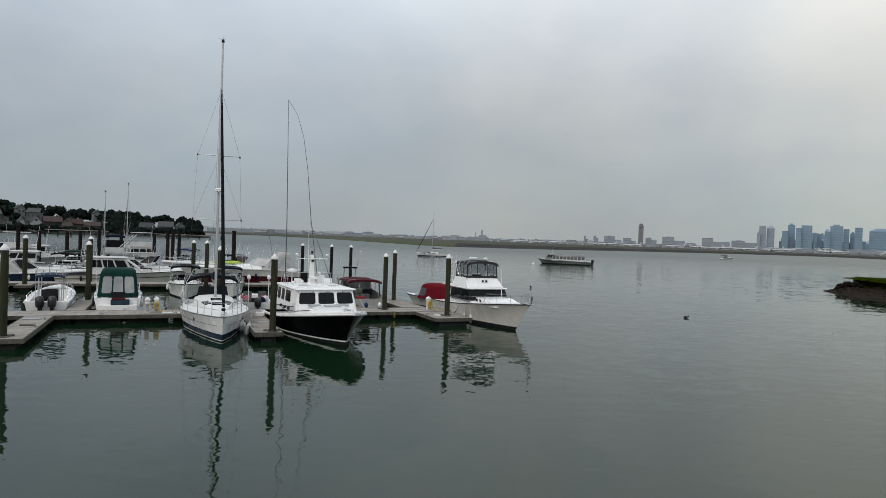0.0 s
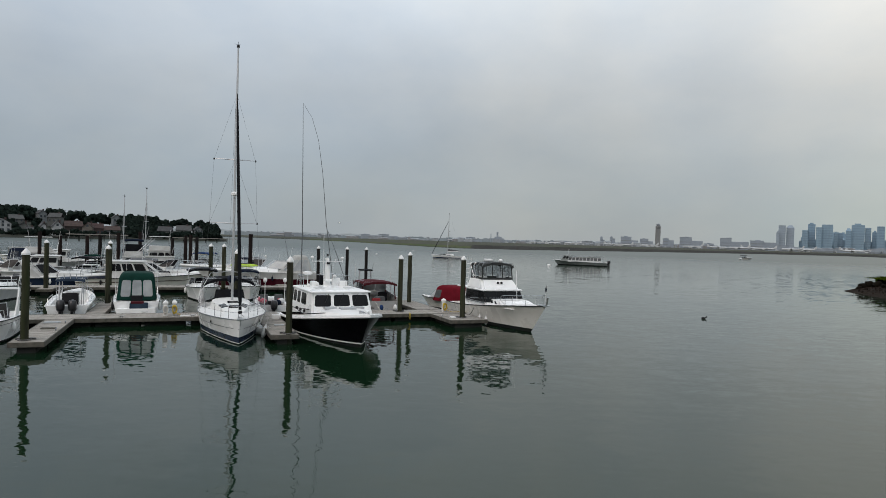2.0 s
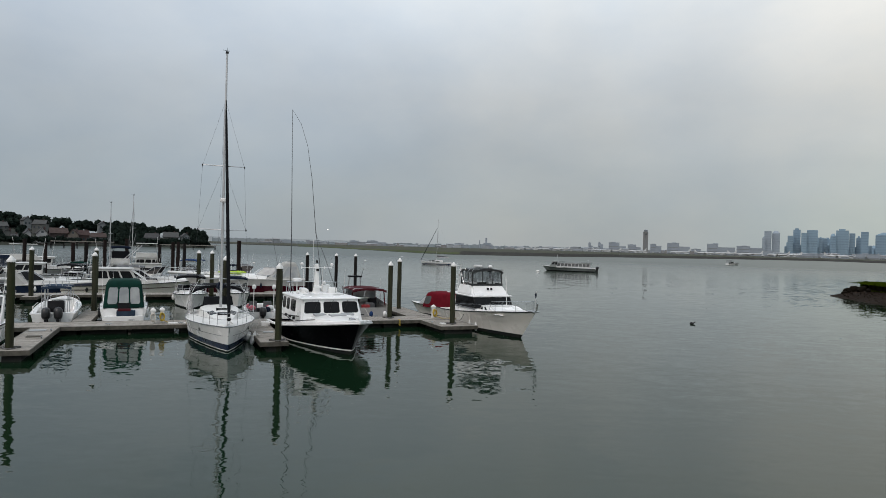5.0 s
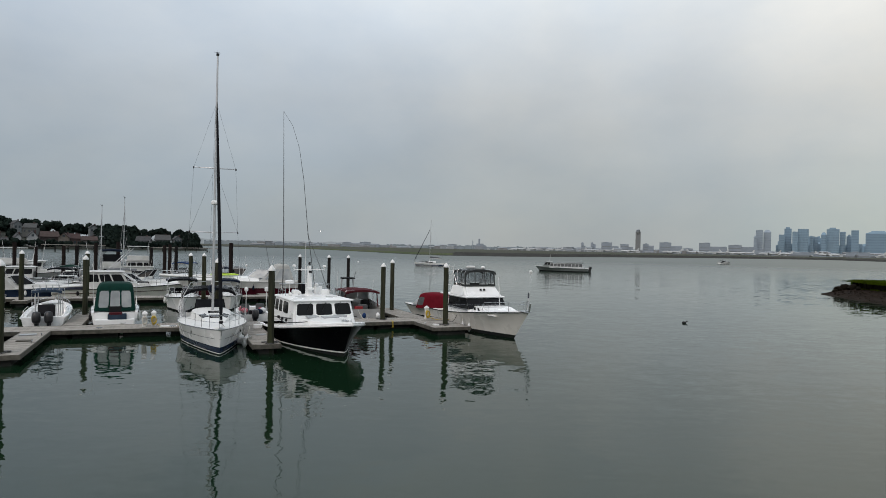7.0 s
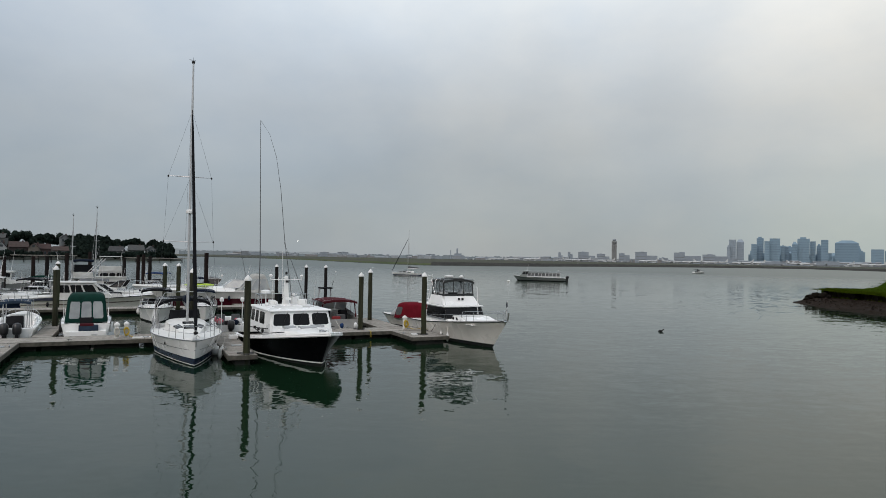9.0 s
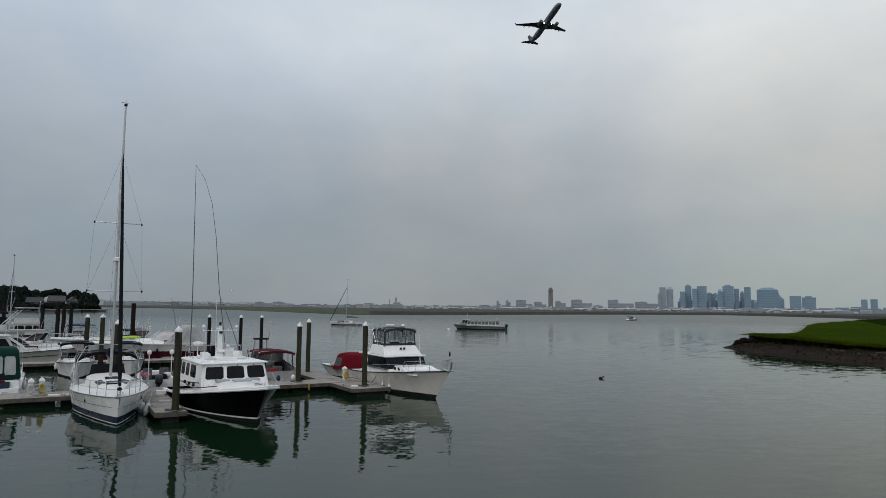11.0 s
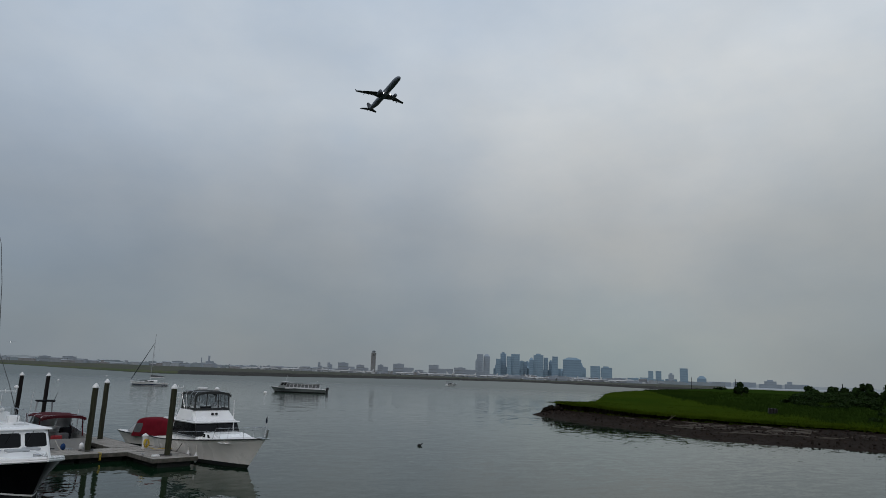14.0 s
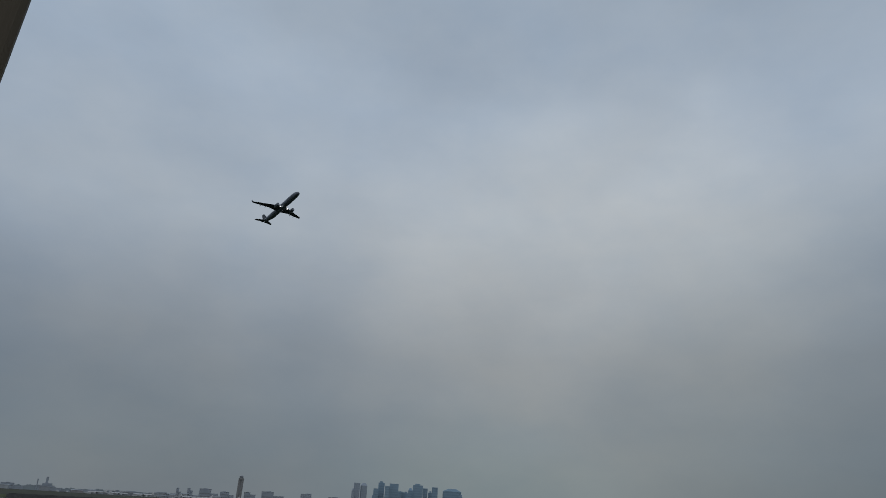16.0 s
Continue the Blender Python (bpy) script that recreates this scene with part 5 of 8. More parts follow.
def center_console(m, label):
    t = thing("center_console_boat", label, "motorboat", "small motorboats")
    t.matrix_world = m
    h = Hull(7.0, 2.25, 0.82, 1.15, 0.7, 0.92, 0.86, 2.3, 1.7, 0.45, 1.15)
    hull_parts(t, h, GEL, BOTTOM, None, (0.04, 0.10), rub=GEL, rub_r=0.05, s_deck=0.80, floor=0.32, ledge=0.22)
    for x in (-0.29, 0.29):
        outboard(t, x, 0.42, -0.30, 1.05)
    f = house(t, "console", (0.42, 2.6, 3.5, 0.32), (0.36, 2.7, 3.2, 1.35), GEL, None, 0, 0.06)
    windows(t, f["front"], [(0.1, 0.9)], 0.6, 0.95)
    bm = bmesh.new()
    add_box(bm, -0.40, 0.40, 1.75, 2.05, 0.32, 1.05, bevel=0.05)
    add_box(bm, -0.42, 0.42, 1.62, 1.75, 0.85, 1.35, bevel=0.05)
    part("leaning_post", bm, DARKSEAT, t)
    bimini(t, 1.7, 3.6, 0.74, 2.24, SLATECANVAS, (0.04, 0.96), 0.4, 0.06, ALU, "t_top")
    bm = bmesh.new()
    for x in (-0.62, -0.3, 0.0, 0.3, 0.62):
        add_tube(bm, [(x, 1.55, 2.2), (x * 1.05, 1.35, 2.5)], 0.022)
    add_tube(bm, [(0.5, 2.5, 2.28), (0.55, 2.3, 3.1)], 0.010)
    part("rod_holder", bm, ALU, t)
    bm = bmesh.new()
    for x in (-0.55, 0.55):
        for y in (1.9, 3.3):
            add_tube(bm, [(x, y, 0.35), (x * 1.05, y, 2.22)], 0.028)
        add_tube(bm, [(x, 1.9, 1.2), (x, 3.3, 1.5)], 0.02)
    part("t_top_frame", bm, ALU, t)
    bm = bmesh.new()
    add_box(bm, -0.9, 0.9, 0.05, 0.45, 0.35, 0.80, bevel=0.03)
    part("stern_bulkhead", bm, GEL, t)
    bm = bmesh.new()
    add_box(bm, -0.34, 0.34, 3.16, 3.22, 0.95, 1.32, bevel=0.02)
    part("dash_panel", bm, BLACKPLASTIC, t)
    bm = bmesh.new()
    add_box(bm, -0.30, 0.30, 2.56, 2.62, 0.75, 1.30, bevel=0.02)
    part("instrument_face", bm, GLASS, t)
    bm = bmesh.new()
    add_box(bm, -0.40, 0.40, 0.9, 1.4, 0.33, 0.72, bevel=0.04)
    part("fish_box", bm, GREYGEL, t)
    for x in (-1, 1):
        bm = bmesh.new()
        add_tube(bm, [(x * 0.95, 0.3, 0.82), (x * 0.98, 0.5, 1.15), (x * 1.0, 2.6, 1.20), (x * 1.0, 2.9, 0.86)], 0.016)
        part("gunwale_rail", bm, STEEL, t)
    bow_rail(t, h, 0.62, 0.28, 0.013, posts=4)
    return t


center_console(berth(-5.98, 41.0, 0, 3), "white centre console boat with twin black outboards and blue T-top")
left, lh = runabout(berth(-8.25, 37.2, 0, 180), "white motorboat with a tall windscreen arch beside the finger dock", 7.2, 2.5, style="none", fs=0.95, fb=1.2, outs=1, stripe=(0.8, 0.04, STRIPE))
bm = bmesh.new()
for x in (-1.12, 1.12):
    add_loft(bm, [[(x - 0.03, y0, z), (x + 0.03, y0, z), (x + 0.03, y1, z), (x - 0.03, y1, z)] for y0, y1, z in ((1.9, 2.6, 0.95), (1.75, 2.15, 1.55), (1.6, 1.85, 2.2))])
add_box(bm, -1.12, 1.12, 1.58, 1.85, 2.16, 2.24, bevel=0.03)
part("radar_arch", bm, GEL, left)

skiff, sh = runabout(berth(5.15, 40.9), "small open white skiff with pink cushions and a covered outboard", 4.2, 2.0, style="none", shield=False, platform=False, rail=False, fs=0.75, fb=0.9, outs=1)
for i, (x, y, z) in enumerate(((-0.55, 0.6, 0.66), (0.55, 0.5, 0.66), (0.5, 1.3, 0.68), (-0.6, 1.5, 0.68), (0.3, 0.2, 0.6))):
    bm = bmesh.new()
    add_ball(bm, (x, y, z + 0.28), 0.22, 1, 1, 0.8)
    part("cushion", bm, (PINK, WHITECANVAS, PINK, PINK, NAVYCANVAS)[i], skiff, smooth=True)

# dock furniture
def power_pedestal(a, b, coil, label):
    t = thing("power_pedestal", label, "dock pedestal", "power pedestals")
    t.matrix_world = berth(a, b, 0.45)
    bm = bmesh.new()
    add_box(bm, -0.10, 0.10, -0.10, 0.10, 0, 0.62, bevel=0.02)
    part("body", bm, WHITEMETAL, t)
    bm = bmesh.new()
    add_box(bm, -0.12, 0.12, -0.12, 0.12, 0.62, 0.70, bevel=0.02)
    add_loft(bm, [[(q, -q, z), (q, q, z), (-q, q, z), (-q, -q, z)] for q, z in ((0.14, 0.70), (0.12, 0.76), (0.02, 0.86))])
    part("lantern_cap", bm, CAPS, t)
    bm = bmesh.new()
    turns = 8 if coil else 4
    add_tube(bm, [((0.115 + 0.03 * math.sin(i * 0.41)) * math.cos(i * math.tau / 16), -0.15 - 0.16 * i / (16 * turns), 0.34 + (0.19 + 0.04 * math.sin(i * 0.29)) * math.sin(i * math.tau / 16)) for i in range(16 * turns + 1)], 0.022)
    part("hose_coil", bm, YELLOW if coil else ROPE, t, "coiled yellow hose" if coil else "coiled pale rope")
    if coil:
        bm = bmesh.new()
        add_tube(bm, [(0.1, -0.2, 0.15), (0.4, -0.5, 0.03), (0.9, -0.4, 0.03), (1.3, -0.7, 0.03)], 0.02)
        part("loose_hose", bm, YELLOW, t)
    return t


power_pedestal(-0.90, 38.5, False, "white dock pedestal with a coil of pale rope")
power_pedestal(-0.45, 38.75, True, "white dock pedestal hung with coiled yellow hose")
power_pedestal(15.5, 38.6, True, "white dock pedestal with yellow hose on the end dock")


def cleat(a, b, turn=0.0):
    t = thing("dock_cleat", "small galvanised mooring cleat on the dock edge", "cleat", "dock cleats")
    t.matrix_world = berth(a, b, 0.455, turn)
    bm = bmesh.new()
    add_tube(bm, [(-0.16, 0, 0.10), (-0.06, 0, 0.085), (0.06, 0, 0.085), (0.16, 0, 0.10)], [0.015, 0.024, 0.024, 0.015])
    for x in (-0.05, 0.05):
        add_tube(bm, [(x, 0, 0), (x, 0, 0.085)], 0.02)
    part("horn", bm, STEEL, t)


for a, b, turn in ((-6.3, 31.5, 90), (-5.3, 33.5, 90), (-5.3, 36.0, 90), (-3.0, 37.9, 0), (0.5, 37.9, 0), (3.9, 32.5, 90), (3.9, 35.5, 90), (4.9, 33.0, 90), (4.9, 36.0, 90), (10.0, 37.9, 0), (14.4, 36.0, 90), (16.4, 34.8, 90), (16.4, 37.2, 90), (-2.0, 39.75, 0), (12.0, 39.75, 0)):
    cleat(a, b, turn)


def dock_line(points, mat=None, label="slack mooring line between a boat and the dock"):
    t = thing("mooring_line", label, "rope", "mooring lines")
    bm = bmesh.new()
    p, q = (berth(a, b) @ Vector((0, 0, z)) for a, b, z in points)
    add_tube(bm, [p.lerp(q, k / 8) - Vector((0, 0, 0.28 * math.sin(math.pi * k / 8))) for k in range(9)], 0.016)
    part("line", bm, mat or ROPE, t)


dock_line(((2.5, 31.0, 1.35), (4.0, 32.5, 0.52)))
dock_line(((16.7, 36.5, 0.95), (16.4, 37.2, 0.52)), DARKROPE)
dock_line(((-3.6, 41.0, 0.8), (-2.0, 39.75, 0.52)))
dock_line(((11.7, 41.1, 0.85), (12.0, 39.75, 0.52)))
add_fender(berth(3.62, 33.9, -0.02), 0.24, 0.5, "round white fender ball beside the finger dock")
add_fender(berth(3.64, 32.7, 0.0, 0) @ pose(0, 0, 0, 0, 14, 0), 0.12, 0.6)
add_fender(berth(16.66, 35.6, 0.05), 0.10, 0.5)
add_fender(berth(16.66, 34.7, 0.10), 0.10, 0.45)
for a, b, w, d, h, mat, lab in ((4.75, 36.4, 0.45, 0.32, 0.22, CAPS, "small white boarding step on the finger dock"), (4.55, 33.6, 0.5, 0.25, 0.06, DECKGREY, "flat grey mat on the finger dock"), (-5.7, 34.2, 0.6, 0.4, 0.04, FASCIA, "loose board lying on the finger dock"), (-5.9, 36.3, 0.7, 0.35, 0.05, DECKGREY, "folded tarp lying on the finger dock"), (0.3, 38.2, 0.9, 0.35, 0.06, CAPS, "white boarding plank lying on the walkway"), (14.75, 35.2, 0.35, 0.25, 0.10, CAPS, "white bumper pad on the end dock corner"), (10.4, 39.0, 0.7, 0.5, 0.4, DECKGREY, "grey dock box on the walkway"), (6.3, 39.2, 1.2, 0.55, 0.5, CAPS, "white dock box on the walkway")):
    t = thing("dock_box" if h > 0.3 else "dock_step", lab, "dock box" if h > 0.3 else "step")
    t.matrix_world = berth(a, b, 0.457)
    bm = bmesh.new()
    add_box(bm, -w / 2, w / 2, -d / 2, d / 2, 0, h, bevel=min(0.03, h * 0.3))
    part("body", bm, mat, t)
    if h > 0.3:
        bm = bmesh.new()
        add_box(bm, -w / 2 - 0.03, w / 2 + 0.03, -d / 2 - 0.03, d / 2 + 0.03, h, h + 0.05, bevel=0.015)
        part("lid", bm, mat, t)
t = thing("dock_ladder", "yellow safety ladder strapped to the walkway's edge", "ladder")
t.matrix_world = berth(12.9, 37.64)
bm = bmesh.new()
for x in (-0.03, 0.03):
    add_tube(bm, [(x, 0.2, 0.50), (x, -0.03, 0.50), (x, -0.03, 0.12)], 0.017)
for z in (0.2, 0.36):
    add_tube(bm, [(-0.03, -0.03, z), (0.03, -0.03, z)], 0.014)
part("frame", bm, YELLOW, t)
for a in (4.5, 5.66):
    t = thing("dock_lamp", "slim white lamp post on the walkway's back edge", "lamp post", "dock lamps")
    t.matrix_world = berth(a, 39.8, 0.45)
    bm = bmesh.new()
    add_tube(bm, [(0, 0, 0), (0, 0, 1.78)], 0.022)
    part("pole", bm, WHITEMETAL, t)
    bm = bmesh.new()
    add_loft(bm, [[(q * math.cos(i * math.tau / 12), q * math.sin(i * math.tau / 12), z) for i in range(12)] for q, z in ((0.05, 1.76), (0.11, 1.82), (0.12, 1.95), (0.04, 2.04))])
    part("lamp_head", bm, CAPS, t, smooth=True)

# second row, in front of the rear walkway
runabout(berth(1.35, 57.2, 0, 180), "white bowrider with a black bimini top, moored at the rear walkway", 6.8, 2.5, cover=BLACKCANVAS, style="bimini", top=2.35, cov0=0.25, cov1=0.62, bottom=BOTTOM)
runabout(berth(4.65, 57.6, 0, 180), "white cuddy boat with dark canvas at the rear walkway", 6.2, 2.4, cover=NAVYCANVAS, style="bimini", top=2.2, cov0=0.1, cov1=0.5)
runabout(berth(-12.0, 57.8, 0, 180), "white open motorboat moored at the rear walkway", 6.6, 2.5, style="none", hull=GREYGEL)
runabout(berth(-15.5, 57.8, 0, 180), "white cuddy boat with tan canvas at the rear walkway", 7.0, 2.6, cover=TANCANVAS, style="cover", hull=GEL)


def express_cruiser(m, label, L=10.0, B=3.2, hull=None, deckmat=None, enc=None, pane=None, arch=True, fs=1.15, fb=1.5, top=3.0, stripe=None, bottom=None, group="express cruisers", band=None, screen=None, slope=0.0):
    """A long-decked cruiser: raked screen, radar arch and canvas over the cockpit."""
    t = thing("express_cruiser", label, "motorboat", group)
    t.matrix_world = m
    h = Hull(L, B, fs, fb, 1.5, 0.92, 0.85, 2.0, 1.8, 0.6, 1.05)
    hull_parts(t, h, hull or OLDGEL, bottom or BOTTOM, None, (0.05, 0.14), rub=OLDGEL, rub_r=0.05, s_deck=0.40, floor=0.5, camber=0.18, stripe=stripe)
    bm = bmesh.new()
    rings = []
    for v, w, z in ((0.40, 0.40, 0.42), (0.52, 0.39, 0.44), (0.68, 0.30, 0.32), (0.82, 0.18, 0.16), (0.93, 0.07, 0.02)):
        b = h.sheer(v) - 0.05
        rings.append([(-w * B, v * L, b), (-w * B * 0.85, v * L, b + z * 0.8), (-w * B * 0.4, v * L, b + z * 1.1), (w * B * 0.4, v * L, b + z * 1.1), (w * B * 0.85, v * L, b + z * 0.8), (w * B, v * L, b)])
    add_loft(bm, rings)
    part("foredeck_trunk", bm, deckmat or OLDGEL, t, smooth=True)
    if band:
        bm = h.band(lambda s: 0.15, lambda s: h.sheer(s) * band[0], 4)
        for v in bm.verts:
            v.co.x *= 1.006
        part("hull_band", bm, band[1], t, smooth=True)
    z0 = h.sheer(0.45) + 0.30
    windshield(t, h, 0.52 * L, B * 0.42, z0, 0.75, L * 0.16, 1.0, screen)
    if enc:
        enclosure(t, 0.06 * L, 0.42 * L, B * 0.45, B * 0.36, fs, top, enc, pane, back=2, side=3, lean=0.45, slope=slope)
    if arch:
        bm = bmesh.new()
        for x in (-B * 0.44, B * 0.44):
            add_loft(bm, [[(x - 0.05, y0, z), (x + 0.05, y0, z), (x + 0.05, y1, z), (x - 0.05, y1, z)] for y0, y1, z in ((0.26 * L, 0.36 * L, fs), (0.20 * L, 0.26 * L, fs + 0.9), (0.16 * L, 0.20 * L, top + 0.05))])
        add_box(bm, -B * 0.44, B * 0.44, 0.155 * L, 0.20 * L, top, top + 0.10, bevel=0.04)
        part("radar_arch", bm, OLDGEL, t)
    for side in (-1, 1):
        for v in (0.58, 0.68):
            bm = bmesh.new()
            add_ball(bm, h.at(v, h.sheer(v) * 0.70, side), 0.14, 0.25, 1.7, 0.7)
            part("porthole", bm, GLASS, t)
    bow_rail(t, h, 0.50, 0.5, 0.016, posts=6)
    bm = bmesh.new()
    add_box(bm, -B * 0.42, B * 0.42, -0.8, 0.02, 0.28, 0.36, bevel=0.03)
    part("swim_platform", bm, OLDGEL, t)
    dress(t, h, int(L * 17 + m.translation.x * 11))
    return t, h


def cabin_cruiser(m, label, L=10.0, B=3.4, hull=None, fly=True, bottom=None, canvas_top=None, fs=1.1, fb=1.6, group="cabin cruisers", roof=2.3, stripe=None):
    """A cruiser with a boxy deckhouse and, if fly, a flying bridge."""
    t = thing("cabin_cruiser", label, "motorboat", group)
    t.matrix_world = m
    h = Hull(L, B, fs, fb, 1.1, 0.90, 0.85, 2.1, 1.8, 0.6, 1.1)
    hull_parts(t, h, hull or OLDGEL, bottom or BOTTOM, None, (0.05, 0.14), rub=RUB, rub_r=0.035, s_deck=0.30, floor=0.45, camber=0.1, stripe=stripe)
    f = house(t, "deckhouse", (B * 0.38, 0.26 * L, 0.66 * L, fs - 0.02), (B * 0.34, 0.25 * L, 0.57 * L, roof), OLDGEL, OLDGEL, 0.12, 0.08)
    windows(t, f["front"], [(0.06, 0.46), (0.54, 0.94)], 0.45, 0.90)
    windows(t, f["right"], [(0.05, 0.33), (0.37, 0.63), (0.67, 0.93)], 0.45, 0.88, round_=0.06)
    windows(t, f["left"], [(0.07, 0.33), (0.37, 0.63), (0.67, 0.95)], 0.45, 0.88, round_=0.06)
    windows(t, f["back"], [(0.05, 0.40), (0.44, 0.70), (0.74, 0.95)], 0.12, 0.90)
    house(t, "forward_trunk", (B * 0.32, 0.62 * L, 0.84 * L, h.sheer(0.7) - 0.08), (B * 0.26, 0.62 * L, 0.79 * L, h.sheer(0.7) + 0.32), OLDGEL, None, 0, 0.06)
    if fly:
        house(t, "flying_bridge", (B * 0.34, 0.24 * L, 0.53 * L, roof + 0.1), (B * 0.31, 0.24 * L, 0.48 * L, roof + 0.65), OLDGEL, None, 0, 0.06)
        for x in (-B * 0.3, B * 0.3):
            for y in (0.27 * L, 0.45 * L):
                bm = bmesh.new()
                add_tube(bm, [(x, y, roof + 0.6), (x, y, roof + 1.75)], 0.02)
                part("bridge_post", bm, STEEL, t)
        bm = bmesh.new()
        add_box(bm, -B * 0.33, B * 0.33, 0.23 * L, 0.50 * L, roof + 1.74, roof + 1.82, bevel=0.03)
        part("hard_top", bm, canvas_top or OLDGEL, t)
    bow_rail(t, h, 0.55, 0.55, 0.016, posts=5)
    bm = bmesh.new()
    add_tube(bm, [(B * 0.3, 0.3 * L, roof), (B * 0.32, 0.26 * L, roof + 2.6)], 0.014)
    part("aerial", bm, WHITEMETAL, t)
    dress(t, h, int(L * 19 + m.translation.x * 9))
    return t, h


# rear rows
kayak = thing("kayak", "lime green plastic kayak lashed on a foredeck", "kayak")
kayak.matrix_world = berth(5.2, 63.6, 1.98, 88)
bm = bmesh.new()
add_loft(bm, [[(w * math.cos(i * math.tau / 10), y, 0.16 + hh * math.sin(i * math.tau / 10)) for i in range(10)] for y, w, hh in ((-1.25, 0.03, 0.04), (-0.9, 0.22, 0.12), (-0.3, 0.34, 0.16), (0.4, 0.33, 0.16), (0.95, 0.20, 0.11), (1.3, 0.03, 0.04))])
part("shell", bm, LIME, kayak, smooth=True)
bm = bmesh.new()
add_tube(bm, [(0.22 * math.cos(i * math.tau / 14), 0.42 * math.sin(i * math.tau / 14), 0.31) for i in range(15)], 0.025)
part("cockpit_rim", bm, RUB, kayak)
mc, mch = express_cruiser(berth(12.1, 64.0, 0, 90), "maroon-hulled express cruiser with white deck and pale canvas enclosure", 9.6, 3.2, band=(0.60, MAROONHULL), enc=PALECANVAS, pane=PALEGLASS, slope=1.1, top=3.2, fs=1.50, fb=1.75, deckmat=GEL, arch=False, screen=PALEGLASS)
express_cruiser(berth(12.0, 77.0, 0, 90), "white express cruiser lying behind the rear walkway", 11.0, 3.4, arch=False, top=2.9, stripe=(0.6, 0.06, STRIPE))
runabout(berth(7.6, 70.5, 0, 90), "white runabout with a lime cover on its bow", 5.8, 2.2, style="cover", cover=GREYCANVAS)
hardtop, hth = cabin_cruiser(berth(-8.6, 64.2, 0, -88), "long white hardtop cruiser with dark cabin windows, along the rear walkway", 9.2, 3.0, fly=False, roof=2.32, fs=0.86, fb=1.25, hull=CREAM, stripe=(0.62, 0.12, BROWNSTRIPE))
bm = bmesh.new()
add_box(bm, -0.7, 0.7, 6.4, 7.4, 1.22, 1.45, bevel=0.10)
part("folded_canvas", bm, BLACKCANVAS, hardtop, "folded black canvas", smooth=True)
for x in (-1.2, 1.2):
    bm = bmesh.new()
    add_tube(bm, [(x * 0.85, 5.1, 2.36), (x * 0.85, 6.6, 1.25)], 0.045)
    part("roof_strut", bm, GEL, hardtop)
navytop, nth = cabin_cruiser(berth(-5.0, 76.8, 0, 6), "white sportfishing boat with navy canvas over its bridge", 7.0, 2.8, fly=True, roof=2.2, canvas_top=NAVYCANVAS)
for x in (-1.0, 1.0):
    bm = bmesh.new()
    add_tube(bm, [(x, 1.6, 1.1), (x * 1.05, 0.2, 4.2), (x * 1.3, -0.8, 5.6)], [0.03, 0.025, 0.012])
    part("outrigger_pole", bm, ALU, navytop)
for y in (1.75, 3.30):
    bm = bmesh.new()
    add_box(bm, -0.86, 0.86, y, y + 0.03, 2.85, 3.60, bevel=0.01)
    part("mesh_curtain", bm, BLACKCANVAS, navytop, "dark see-through mesh curtain")
bm = bmesh.new()
add_tube(bm, [(-0.95, 1.70, 4.02), (0.0, 1.66, 4.10), (0.95, 1.70, 4.02)], 0.13, 8)
part("rolled_canvas", bm, NAVYCANVAS, navytop, "rolled navy canvas", smooth=True)
bm = bmesh.new()
for x in (-0.9, -0.6):
    add_tube(bm, [(x, -0.4, 1.6), (x + 2.6, 0.6, 4.3)], 0.035)
for k in range(6):
    q = 0.1 + 0.16 * k
    add_tube(bm, [(-0.9 + 2.6 * q, -0.4 + q, 1.6 + 2.7 * q), (-0.6 + 2.6 * q, -0.4 + q, 1.6 + 2.7 * q)], 0.022)
part("tower_ladder", bm, ALU, navytop, "slanting aluminium tower ladder")
for a, b, turn, L, cov, lab in ((-8.6, 75.5, 172, 6.6, BLACKCANVAS, "white motorboat with black bimini on the middle dock"), (6.0, 79.5, 180, 6.2, NAVYCANVAS, "white motorboat under navy canvas on the middle dock"), (-21.5, 75.5, 178, 7.2, BLACKCANVAS, "white motorboat with black canvas near the finger dock"), (-1.6, 70.2, 92, 5.6, GREYCANVAS, "pale grey motorboat with grey canvas behind the rear walkway")):
    runabout(berth(a, b, 0, turn), lab, L, 2.6, cover=cov, style="bimini", top=2.45, stripe=(0.6, 0.08, NAVY), hull=GREYGEL if cov is GREYCANVAS else GEL, cov0=0.15, cov1=0.6)
express_cruiser(berth(-11.6, 70.8, 0, 92), "white express cruiser with brown stripes behind the walkway", 8.4, 2.8, arch=False, top=2.5, fs=1.0, fb=1.3, stripe=(0.55, 0.10, BROWNSTRIPE))
cabin_cruiser(berth(-10.2, 77.2, 0, 93), "pale grey sedan cruiser lying broadside on the middle dock", 7.4, 2.9, hull=GREYGEL, fly=False, roof=2.25, fs=1.1, fb=1.7)
express_cruiser(berth(-5.6, 67.1, 0, -87), "grey-white day boat with brown stripes behind the rear walkway", 7.4, 2.3, arch=False, fs=0.95, fb=1.3, stripe=(0.55, 0.10, BROWNSTRIPE))
express_cruiser(berth(-14.2, 64.0, 0, -84), "dark-hulled white-decked cruiser alongside the rear walkway", 8.2, 2.8, hull=NAVY, arch=True, fs=0.9, fb=1.2, top=2.2)
cabin_cruiser(berth(-19.2, 85.6, 0, -80), "large white cabin cruiser on the far dock", 10.0, 3.4, hull=GREYGEL, fly=True, roof=2.3)
flyboat, fbh = cabin_cruiser(berth(-2.7, 84.2, 0, 4), "white flybridge cruiser with a pale hardtop on the far dock", 9.5, 3.6, hull=GREYGEL, fly=True, roof=2.7)
